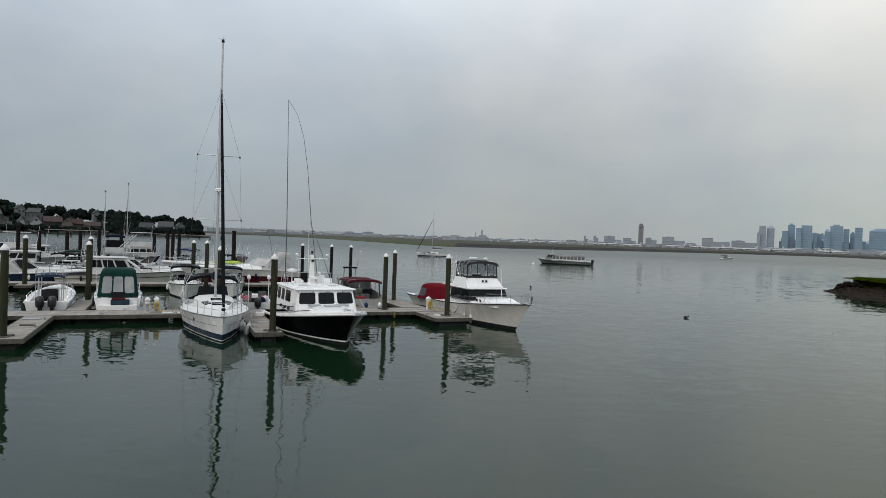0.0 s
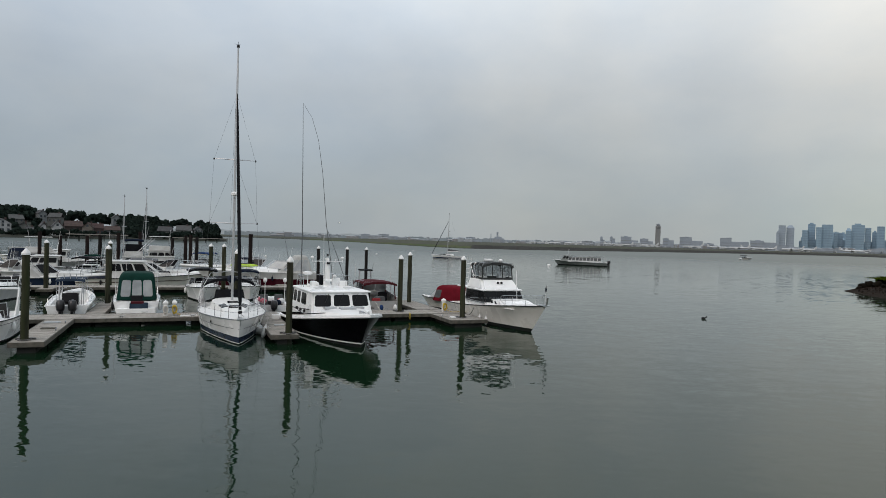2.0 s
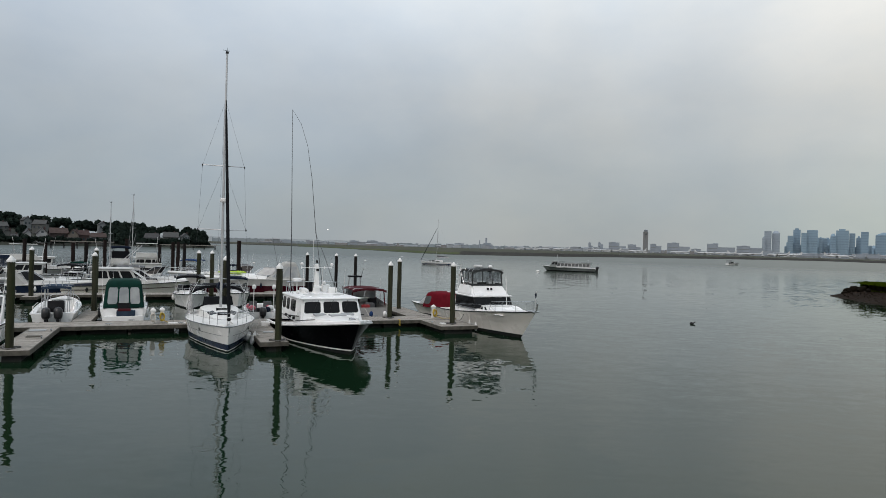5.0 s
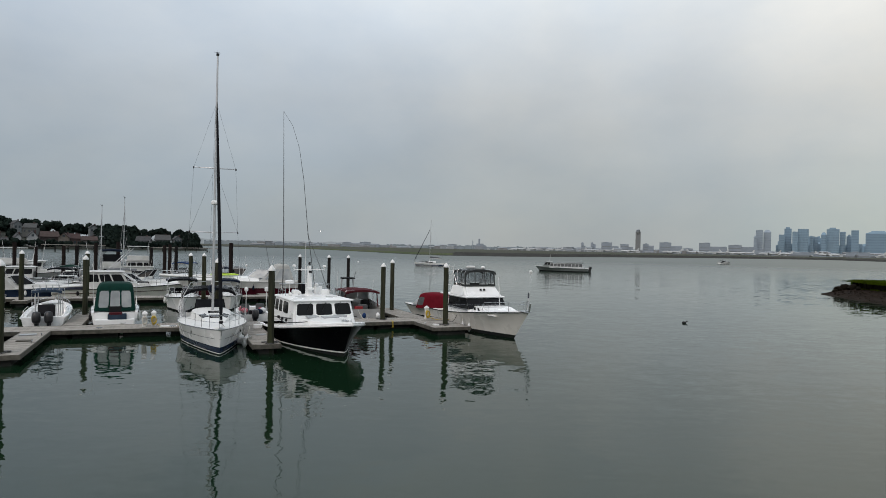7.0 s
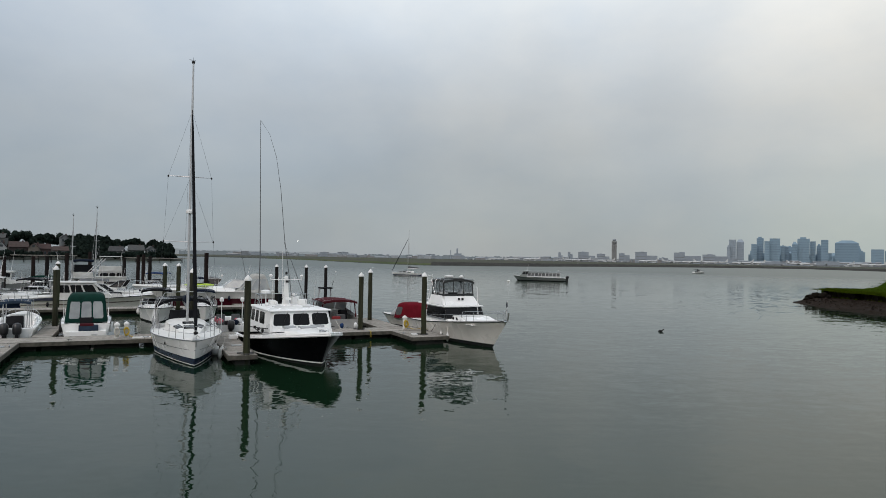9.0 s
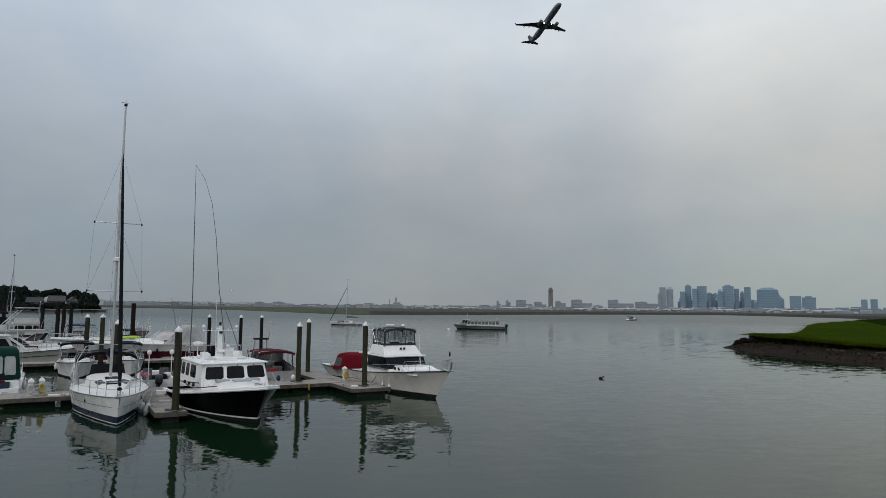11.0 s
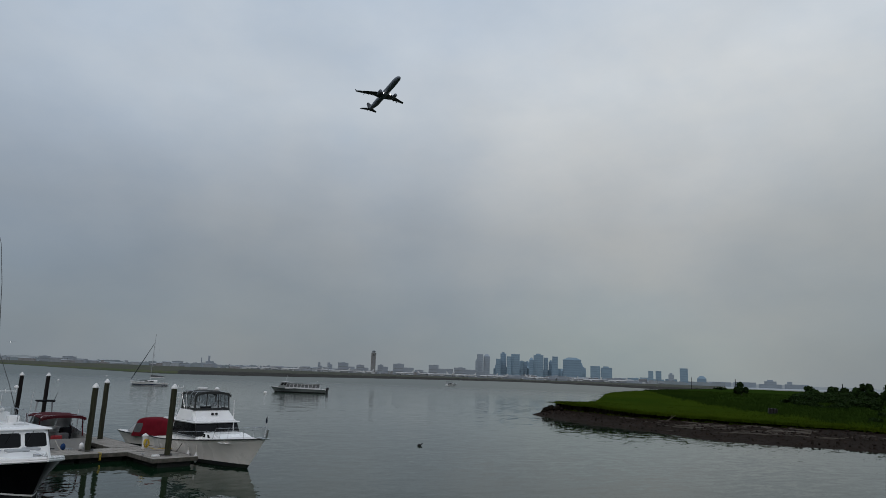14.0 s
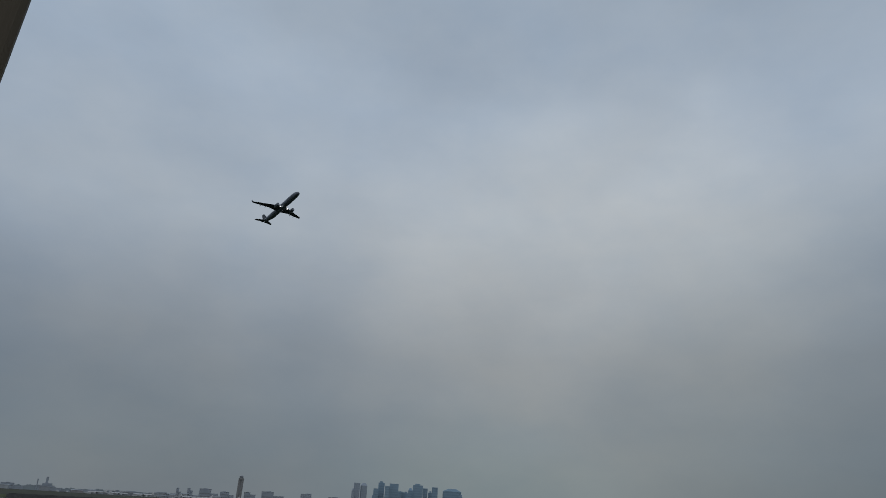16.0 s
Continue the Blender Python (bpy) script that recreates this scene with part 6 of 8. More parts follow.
for name, x0, x1, y0, z0, z1, mat in (("cockpit_bulkhead", -1.55, 1.55, 0.30, 0.5, 2.05, OLDGEL), ("transom_slot", -0.75, 0.55, 0.22, 1.35, 1.60, RUB), ("aft_deck", -1.60, 1.60, 0.20, 2.05, 2.15, OLDGEL)):
    bm = bmesh.new()
    add_box(bm, x0, x1, y0, 2.3 if name == "aft_deck" else y0 + 0.16, z0, z1, bevel=0.03)
    part(name, bm, mat, flyboat)
express_cruiser(berth(1.6, 74.5, 0, 78), "white-hulled day cruiser with its bow rail toward the channel", 8.2, 2.7, arch=False, fs=1.0, fb=1.35, stripe=(0.5, 0.14, BROWNSTRIPE))
runabout(berth(-9.2, 86.5, 0, 170), "white runabout under a dark green canvas top on the far dock", 6.4, 2.4, cover=GREENCANVAS, style="bimini", top=2.3, hull=CREAM)
runabout(berth(3.0, 89.0, 0, 160), "white runabout under a bright blue canvas on the far dock", 7.0, 2.6, cover=BLUECANVAS, style="bimini", top=2.7, fs=1.0)
sailing_yacht(berth(-7.0, 92.0, 0, 180), "small white sloop with a navy sail cover on the far dock", 8.0, 2.6, 9.3, 4.0, detail=False, radar=False, bim=False, mast_r=0.05, furl=WIRE, furl_r=0.3)
sailing_yacht(berth(-4.4, 96.0, 0, 175), "white sloop with a pale furled sail on the far dock", 8.4, 2.7, 10.6, 4.2, detail=False, radar=False, bim=False, mast_r=0.05, furl=WIRE, furl_r=0.3, cover=WHITECANVAS)
for i, (a, b, turn, L, kind) in enumerate(((-19, 62.6, 170, 8, 0), (-23, 66, 10, 9, 1), (-27, 72, 90, 9, 2), (-21, 78, 175, 8, 0), (-25, 84, 5, 9.5, 1), (-31, 86, 80, 9, 2), (-19, 93, 0, 8.5, 2), (-12, 98, 90, 9, 1), (2, 100, 185, 8, 0), (-28, 98, 10, 9, 0), (8, 84.5, 175, 7, 0), (-35, 92, 170, 9, 1))):
    place = berth(a, b, 0, turn)
    if kind == 0:
        runabout(place, "white motorboat with faded canvas in the crowded marina", L, 2.6, cover=(TANCANVAS, NAVYCANVAS, GREYCANVAS, BLUECANVAS)[i % 4], style=("bimini", "cover")[i % 2], top=2.3, stripe=(0.6, 0.09, (NAVY, MAROONHULL, BROWNSTRIPE)[i % 3]))
    elif kind == 1:
        cabin_cruiser(place, "white cabin cruiser moored in the crowded marina", L, 3.3, fly=i % 2 == 0, hull=(GEL, CREAM)[i % 2])
    else:
        express_cruiser(place, "white express cruiser with a radar arch in the crowded marina", L, 3.0, arch=True, top=2.6, stripe=(0.55, 0.12, (BROWNSTRIPE, NAVY)[i % 2]), enc=(NAVYCANVAS, BLACKCANVAS)[i % 2], pane=VINYL)


# ---- far shores ----
MUD = surface("wet_mud", (0.019, 0.0118, 0.0075), (0.011, 0.0072, 0.005), 0.9, 1.4, bump=0.12, bump_scale=2.2, stain=(0.015, 0.013, 0.010), stain_scale=0.25, stain_amount=0.7, specular=0.05)
SEAWALL = surface("dark_rock_bank", (0.045, 0.043, 0.038), (0.030, 0.029, 0.026), 0.95, 0.12, specular=0.1, bump=0.6, bump_scale=0.5, stain=(0.035, 0.036, 0.034), stain_scale=0.05, stain_amount=0.6)
FLATGRASS = surface("dry_airfield_grass", (0.070, 0.074, 0.052), (0.058, 0.060, 0.046), 0.95, 0.03, specular=0.1, stain=(0.10, 0.10, 0.095), stain_scale=0.012, stain_amount=0.5)
SALTGRASS = surface("far_salt_grass", (0.055, 0.078, 0.028), (0.078, 0.086, 0.040), 0.95, 0.03, specular=0.1, stain=(0.06, 0.085, 0.04), stain_scale=0.02, stain_amount=0.6)
HILLGROUND = surface("hillside_scrub", (0.012, 0.017, 0.010), (0.020, 0.023, 0.014), 0.95, 0.06, stain=(0.030, 0.028, 0.022), stain_scale=0.03, stain_amount=0.5)
# Distance haze is put into these pale blue-grey hill and wood colours.
FARRIDGE = surface("hazed_low_hills", (0.38, 0.42, 0.44), (0.34, 0.38, 0.40), 0.95, 0.004)
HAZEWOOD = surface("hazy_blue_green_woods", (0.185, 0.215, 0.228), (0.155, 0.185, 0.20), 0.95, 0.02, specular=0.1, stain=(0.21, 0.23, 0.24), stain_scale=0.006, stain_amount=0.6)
# The hillside's bluish distance haze is put into this leaf colour.
LEAVES = surface("dark_tree_foliage", (0.0125, 0.0195, 0.0170), (0.018, 0.0265, 0.0215), 0.9, 0.35, stain=(0.0088, 0.0145, 0.0125), stain_scale=0.06, stain_amount=0.7, per_piece=0.25, specular=0.0)
BUSHLEAVES = surface("green_bush_foliage", (0.013, 0.027, 0.007), (0.019, 0.036, 0.009), 0.9, 0.6, stain=(0.009, 0.019, 0.006), stain_scale=0.3, stain_amount=0.6, per_piece=0.4, specular=0.05)
BARK = surface("grey_bark", (0.08, 0.07, 0.055), (0.05, 0.045, 0.038), 0.95, 3.0, bump=0.02)
GRASS = surface("marsh_grass", (0.036, 0.057, 0.005), (0.028, 0.047, 0.005), 0.95, 0.10, stain=(0.021, 0.044, 0.0045), stain_scale=0.03, stain_amount=0.85, bump=0.15, bump_scale=1.6, specular=0.0)
RUSH = surface("dark_rush_bed", (0.023, 0.043, 0.006), (0.017, 0.035, 0.006), 0.95, 0.15, stain=(0.026, 0.048, 0.005), stain_scale=0.04, stain_amount=0.7, bump=0.2, bump_scale=1.2, specular=0.0)
BLADES = surface("marsh_grass_blades", (0.043, 0.064, 0.004), (0.033, 0.054, 0.004), 0.9, 0.10, stain=(0.021, 0.044, 0.0045), stain_scale=0.03, stain_amount=0.85, per_piece=0.22, specular=0.0)


def ramp_at(az, table):
    for (a0, v0), (a1, v1) in zip(table, table[1:]):
        if az <= a1:
            return v0 + (v1 - v0) * max(0.0, min(1.0, (az - a0) / (a1 - a0)))
    return table[-1][1]


SHORE = [(-22, 1500), (-17.6, 1250), (-14.9, 1150), (-10, 860), (-7.7, 690), (-5.2, 575), (-2.7, 490), (0, 450), (5, 465), (10, 510), (19, 690), (27, 900), (31, 960), (36, 800), (40, 650), (44.3, 560)]


def fan(name, az0, az1, step, profile, mat, label, category):
    """A strip of land seen from the harbour: profile(az) gives (distance, height) pairs from the shore inland."""
    bm = bmesh.new()
    rows = []
    n = round((az1 - az0) / step)
    for i in range(n + 1):
        az = az0 + (az1 - az0) * i / n
        rows.append([bm.verts.new(polar(az, d, z)) for d, z in profile(az)])
    for a, b in zip(rows, rows[1:]):
        for k in range(len(a) - 1):
            bm.faces.new((a[k], b[k], b[k + 1], a[k + 1]))
    return tagged(part(name, bm, mat, smooth=True), label, category, kind="structure")


def wob(az, f, amp, seed=0.0):
    return amp * noise.noise(Vector((az * f, seed, 0.3)))


ends = lambda az: min(1.0, max(0.0, (46.0 - az) / 2.2))
fan("shore_bank", -22, 46.0, 0.25, lambda az: [(ramp_at(az, SHORE) + wob(az, 3, 10) - 20, -1.5), (ramp_at(az, SHORE) + wob(az, 3, 10), 0.15), (ramp_at(az, SHORE) + 14 + wob(az, 3, 10), ((1.7 if az > 1 else 0.5) + wob(az, 5, 0.3)) * ends(az)), (ramp_at(az, SHORE) + 60, ((2.3 if az > 1 else 0.9) + wob(az, 4, 0.2)) * ends(az))], SEAWALL, "dark rocky bank along the far shore", "bank")
fan("airfield", -22, 46, 0.25, lambda az: [(ramp_at(az, SHORE) + 50, (2.3 if az > 1 else 0.9)), (ramp_at(az, SHORE) + 200, 2.9), (ramp_at(az, SHORE) + 700, 3.4), (2600, 3.9), (4300, 4.2)], FLATGRASS, "flat pale airfield across the water", "airfield")
fan("salt_marsh_island", -13, 2.0, 0.2, lambda az: [(ramp_at(az, SHORE) + wob(az, 3, 10) + 4, 0.1), (ramp_at(az, SHORE) + 9 + wob(az, 3, 10), 0.9 + wob(az, 9, 0.3)), (ramp_at(az, SHORE) + 120, 1.5 + wob(az, 7, 0.3)), (ramp_at(az, SHORE) + 330, 3.2 + wob(az, 2, 0.3))], SALTGRASS, "green salt marsh along the far shore", "marsh")
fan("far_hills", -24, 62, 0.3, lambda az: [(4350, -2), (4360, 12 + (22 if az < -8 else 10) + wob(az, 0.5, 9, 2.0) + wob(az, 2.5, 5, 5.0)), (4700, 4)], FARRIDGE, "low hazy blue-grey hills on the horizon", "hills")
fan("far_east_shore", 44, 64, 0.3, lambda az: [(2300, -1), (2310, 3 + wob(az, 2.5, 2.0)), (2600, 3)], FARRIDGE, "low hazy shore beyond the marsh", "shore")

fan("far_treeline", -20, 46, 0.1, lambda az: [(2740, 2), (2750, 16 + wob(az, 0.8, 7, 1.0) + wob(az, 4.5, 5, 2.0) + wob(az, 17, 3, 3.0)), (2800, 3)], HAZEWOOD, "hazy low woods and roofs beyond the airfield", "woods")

HILL_TOP = [(-60, 14), (-36, 11), (-34, 12), (-31, 9.5), (-27.5, 8), (-24, 7), (-22.3, 4), (-21, 3), (-20.3, 1.0), (-19.9, 0.3)]
HILL_SHORE = [(-60, 380), (-35, 415), (-28, 440), (-20, 470), (-19, 475)]
hs = lambda az: ramp_at(az, HILL_SHORE) + wob(az, 1.5, 6, 8.0)
fan("wooded_hill", -60, -19.8, 0.3, lambda az: [(hs(az) - 15, -1.0), (hs(az), 0.2), (hs(az) + 6, 1.6), (hs(az) + 40, min(2.6, ramp_at(az, HILL_TOP))), (hs(az) + 90, ramp_at(az, HILL_TOP) * 0.75), (hs(az) + 130, ramp_at(az, HILL_TOP)), (hs(az) + 260, ramp_at(az, HILL_TOP)), (hs(az) + 330, -1)], HILLGROUND, "green residential hillside across the creek", "hill")


blob = bmesh.new()
bmesh.ops.create_icosphere(blob, subdivisions=2, radius=1.0)
blob.verts.ensure_lookup_table()
BLOB_V, BLOB_F = [v.co.copy() for v in blob.verts], [[v.index for v in f.verts] for f in blob.faces]
blob.free()


def foliage(verts, faces, c, rx, rz, n, size, rnd, core=0.81):
    """Adds small leaf clumps spread unevenly through a crown."""
    lobes = [(Vector((rnd.gauss(0, rx * 0.42), rnd.gauss(0, rx * 0.42), rnd.uniform(-rz * 0.45, rz * 0.5))), rnd.uniform(0.38, 0.62)) for _ in range(7)]
    for o, k in lobes:
        i = len(verts)
        verts += [c + o + Vector((v.x * rx, v.y * rx, v.z * rz)) * k * core * rnd.uniform(0.9, 1.1) for v in BLOB_V]
        faces += [tuple(i + q for q in f) for f in BLOB_F]
    for _ in range(n):
        o, k = rnd.choice(lobes)
        d = Vector((rnd.gauss(0, 1), rnd.gauss(0, 1), rnd.gauss(0, 1))).normalized() * rnd.uniform(0.76, 0.98)
        p = c + o + Vector((d.x * rx * k, d.y * rx * k, d.z * rz * k))
        a, b = Vector((rnd.gauss(0, 1), rnd.gauss(0, 1), rnd.gauss(0, 0.6))).normalized(), Vector((rnd.gauss(0, 1), rnd.gauss(0, 1), rnd.gauss(0, 1)))
        b = (b - a * a.dot(b)).normalized()
        s = size * rnd.uniform(0.6, 1.4)
        i = len(verts)
        verts += [p - a * s - b * s * 0.3, p + a * s * 0.2 - b * s * 0.8, p + a * s + b * s * 0.3, p - a * s * 0.1 + b * s * 0.8]
        faces.append((i, i + 1, i + 2, i + 3))


def from_lists(name, verts, faces, mat, parent=None, label=""):
    me = bpy.data.meshes.new(name)
    me.from_pydata([tuple(v) for v in verts], [], faces)
    me.materials.append(mat)
    ob = new(name, me)
    if parent is not None:
        ob.parent = parent
    if label:
        ob["label"] = label
    return ob


# the woods' outline by azimuth, in degrees of elevation, and the stretches left open for house fronts
HILL_EL = [(-60, 2.1), (-34.4, 1.9), (-33.9, 1.84), (-33.5, 1.6), (-33.1, 1.68), (-33.0, 1.48), (-32.6, 1.68), (-31.85, 1.69), (-31.75, 1.34), (-31.2, 1.57), (-30.5, 1.48), (-30.0, 1.22), (-29.6, 1.46), (-28.4, 1.45), (-27.9, 1.33), (-27.5, 1.55), (-26.9, 1.49), (-26.4, 1.41), (-25.6, 1.5), (-24.8, 1.2), (-23.6, 1.28), (-22.75, 1.06), (-22.4, 0.93), (-22.2, 1.10), (-21.76, 1.2), (-21.0, 0.97), (-20.5, 0.55)]
FRONTS = [(-34.3, -33.7, -0.3, 0.3), (-33.35, -32.95, 0.85, 1.3), (-32.55, -31.8, 0.62, 1.15), (-33.2, -31.8, -0.2, 0.60), (-31.6, -30.5, 0.1, 0.72), (-30.3, -29.2, 0.0, 0.72), (-28.85, -27.9, -0.1, 0.54), (-28.35, -28.0, 0.75, 1.12), (-25.1, -24.0, 0.1, 0.66), (-23.8, -21.8, 0.1, 0.90)]
rnd = random.Random(11)
V, F = [], []


def hill_tree(az, d, top_el, half, n):
    top, r = 5.0 + d * math.tan(radians(top_el)), d * radians(half)
    deep = max(3.0, min(r * 0.95, top * 0.5))
    foliage(V, F, polar(az, d, top - deep), r, deep, n, 0.62, rnd, 0.86)


az = -48.0
while az < -20.6:
    half = rnd.uniform(0.42, 0.72) * (0.75 if az > -24 else 1.0)
    hill_tree(az, rnd.uniform(525, 570), ramp_at(az, HILL_EL) * rnd.uniform(0.93, 1.0), half, 420)
    az += half * rnd.uniform(0.75, 1.15)
for i in range(1000):
    az = -47 + 26.4 * rnd.random()
    el = ramp_at(az, HILL_EL) * rnd.uniform(0.22, 0.92)
    half = rnd.uniform(0.22, 0.5) * (0.7 if az > -24 else 1.0)
    if any(a0 - half * 0.6 < az < a1 + half * 0.6 and e0 + 0.12 < el and el - 2.4 * half < e1 for a0, a1, e0, e1 in FRONTS):
        continue
    hill_tree(az, 455 + 75 * el / 1.5, el, half, 240)
for i in range(240):
    az = -46 + 25.5 * rnd.random()
    r = rnd.uniform(0.9, 2.5)
    foliage(V, F, polar(az, hs(az) + rnd.uniform(5, 14), 1.3 + r * 0.7), r, r, 60, 0.4, rnd)
# garden trees standing before the house fronts along the shore
for i in range(70):
    az = rnd.choice((rnd.uniform(-34.6, -27.6), rnd.uniform(-25.2, -21.9)))
    r = rnd.uniform(1.0, 2.3)
    foliage(V, F, polar(az, rnd.uniform(422, 432), 2.0 + r * 0.9), r, r * 1.1, 90, 0.4, rnd)
tagged(from_lists("hillside_woods", V, F, LEAVES), "dark green broadleaf trees massed on the hillside", "trees", kind="stuff")

SHINGLE = surface("dark_roof_shingle", (0.055, 0.056, 0.058), (0.038, 0.039, 0.041), 0.9, 0.8)
BROWNROOF = surface("brown_roof_shingle", (0.060, 0.038, 0.033), (0.042, 0.030, 0.027), 0.9, 0.8)
WALLS = [surface(n, c, None, 0.8, 0.8) for n, c in (("white_clapboard", (0.36, 0.37, 0.375)), ("brown_shingle_wall", (0.036, 0.026, 0.025)), ("grey_clapboard", (0.13, 0.138, 0.142)), ("red_brown_wall", (0.058, 0.034, 0.032)), ("tan_wall", (0.13, 0.115, 0.10)), ("pale_blue_grey_clapboard", (0.15, 0.165, 0.172)), ("grey_tan_clapboard", (0.095, 0.10, 0.096)))]
PALEROOF = surface("weathered_pale_shingle", (0.070, 0.073, 0.072), (0.055, 0.057, 0.057), 0.9, 0.8)
REDROOF = surface("red_brown_shingle", (0.050, 0.026, 0.024), (0.038, 0.022, 0.020), 0.9, 0.8)
PANE = surface("house_window_pane", (0.05, 0.06, 0.07), None, 0.1)


def far_house(az, d, g, w, dep, wall_h, roof_h, wall, roof, turn=0.0, label="", gable_front=True, cols=3, rows=2):
    t = thing("house", label, "house", "hillside houses")
    t.matrix_world = Matrix.Translation(polar(az, d, g)) @ pose(0, 0, 0, 0, 0, -az + turn)
    bm = bmesh.new()
    add_box(bm, -w / 2, w / 2, -dep / 2, dep / 2, -2.5, wall_h)
    if gable_front:
        add_loft(bm, [[(-w / 2, y, wall_h), (w / 2, y, wall_h), (0, y, wall_h + roof_h)] for y in (-dep / 2 + 0.01, dep / 2 - 0.01)])
    part("wall", bm, wall, t)
    bm = bmesh.new()
    if gable_front:
        for s in (-1, 1):
            add_loft(bm, [[(s * (w / 2 + 0.4), y, wall_h - 0.25), (0, y, wall_h + roof_h + 0.05), (0, y, wall_h + roof_h + 0.3), (s * (w / 2 + 0.45), y, wall_h)] for y in (-dep / 2 - 0.4, dep / 2 + 0.4)])
    else:
        for s in (-1, 1):
            add_loft(bm, [[(x, s * (dep / 2 + 0.4), wall_h - 0.25), (x * 0.9, 0, wall_h + roof_h + 0.05), (x * 0.9, 0, wall_h + roof_h + 0.3), (x, s * (dep / 2 + 0.45), wall_h)] for x in (-w / 2 - 0.4, w / 2 + 0.4)])
    rf = part("roof", bm, roof, t)
    bm = bmesh.new()
    add_box(bm, w * 0.18, w * 0.18 + 0.8, -0.4, 0.4, wall_h + roof_h * 0.3, wall_h + roof_h + 0.9)
    part("chimney", bm, WALLS[3], rf)
    for r in range(rows):
        for c in range(cols):
            x = -w / 2 + w * (c + 0.5) / cols
            z = 0.8 + r * 2.7
            if z + 1.4 > wall_h:
                continue
            bm = bmesh.new()
            add_box(bm, x - 0.5, x + 0.5, -dep / 2 - 0.05, -dep / 2 + 0.05, z, z + 1.4)
            wn = part("window", bm, PANE, t)
            bm = bmesh.new()
            for x0, x1, z0, z1 in ((x - 0.62, x - 0.5, z - 0.1, z + 1.5), (x + 0.5, x + 0.62, z - 0.1, z + 1.5), (x - 0.5, x + 0.5, z - 0.12, z), (x - 0.5, x + 0.5, z + 1.4, z + 1.52)):
                add_box(bm, x0, x1, -dep / 2 - 0.08, -dep / 2 + 0.02, z0, z1)
            part("window_frame", bm, WALLS[6], wn)
    if gable_front and roof_h > 2.5:
        bm = bmesh.new()
        add_box(bm, -0.6, 0.6, -dep / 2 - 0.05, -dep / 2 + 0.05, wall_h + 0.3, wall_h + 1.6)
        part("window", bm, PANE, t)
    return t


far_house(-32.12, 436, 2.5, 5.0, 9, 4.2, 3.0, WALLS[0], SHINGLE, 4, "white gambrel-fronted house by the shore with dark windows", rows=3)
far_house(-33.05, 440, 2.5, 2.6, 7, 4.2, 1.8, WALLS[0], SHINGLE, 10, "small white gabled house near the shore", cols=2)
far_house(-33.15, 520, 12.2, 4.6, 7, 3.4, 2.2, WALLS[5], SHINGLE, 18, "pale gabled house among the hillside trees", cols=2)
far_house(-32.2, 500, 9.4, 7.6, 8, 3.6, 2.6, WALLS[6], PALEROOF, -15, "grey-tan house up the hillside with a broad roof", False)
far_house(-31.05, 446, 2.6, 9.6, 9, 4.6, 2.9, WALLS[1], BROWNROOF, 6, "large brown shingled house on the shore", False, 4)
far_house(-30.0, 444, 2.6, 5.4, 8, 4.2, 2.6, WALLS[4], REDROOF, -10, "tan gabled house with a red-brown roof on the shore")
far_house(-29.4, 448, 2.6, 6.0, 9, 3.8, 2.7, WALLS[3], REDROOF, 5, "red-brown house with a long roof on the shore", False)
far_house(-28.35, 446, 2.6, 8.2, 8, 3.0, 2.2, WALLS[6], BROWNROOF, 0, "low tan house with a shallow brown roof", False, 5, 1)
far_house(-28.15, 510, 11.0, 4.4, 7, 3.2, 2.0, WALLS[5], SHINGLE, 10, "pale house half hidden by trees", cols=2)
far_house(-24.55, 470, 2.4, 8.6, 8, 3.6, 2.8, WALLS[2], SHINGLE, -5, "grey gabled house near the point", False, 4)
far_house(-23.15, 472, 2.4, 9.6, 9, 4.4, 3.2, WALLS[6], PALEROOF, 0, "large pale grey house with a broad roof near the point", False, 5)
far_house(-22.1, 470, 2.2, 5.0, 8, 5.0, 2.2, WALLS[5], SHINGLE, 12, "narrow pale house near the point", cols=3)
far_house(-34.25, 438, 2.5, 3.6, 8, 4.0, 2.0, WALLS[6], SHINGLE, 0, "grey shorefront house behind boats", cols=2)
far_house(-33.85, 434, 2.2, 3.4, 6, 2.4, 1.4, WALLS[5], SHINGLE, 0, "small pale boathouse by the shore", False, 2, 1)
far_house(-35.6, 440, 2.5, 8.0, 9, 5.0, 2.6, WALLS[0], SHINGLE, 8, "white shorefront house beside trees")
far_house(-34.75, 500, 6.0, 8.0, 9, 5.0, 2.6, WALLS[6], PALEROOF, 8, "grey hillside house beside tall trees", False)


def jetty(az0, az1, d, z, label):
    t = thing("jetty", label, "pier")
    p, q = polar(az0, d), polar(az1, d + 6)
    n = int((q - p).length / 5)
    bm = bmesh.new()
    u = (q - p).normalized()
    s = Vector((-u.y, u.x, 0)) * 1.3
    add_loft(bm, [[x - s + Vector((0, 0, z)), x + s + Vector((0, 0, z)), x + s + Vector((0, 0, z + 0.35)), x - s + Vector((0, 0, z + 0.35))] for x in (p, q)])
    part("pier_deck", bm, PLANKS, t)
    for i in range(n + 1):
        x = p.lerp(q, i / n)
        bm = bmesh.new()
        add_tube(bm, [x + s * 0.8 + Vector((0, 0, -1)), x + s * 0.8 + Vector((0, 0, z + 0.5))], 0.12)
        part("post", bm, DARKPILE, t)
        bm = bmesh.new()
        add_tube(bm, [x - s * 0.8 + Vector((0, 0, -1)), x - s * 0.8 + Vector((0, 0, z + 0.5))], 0.12)
        part("post", bm, DARKPILE, t)
    return t


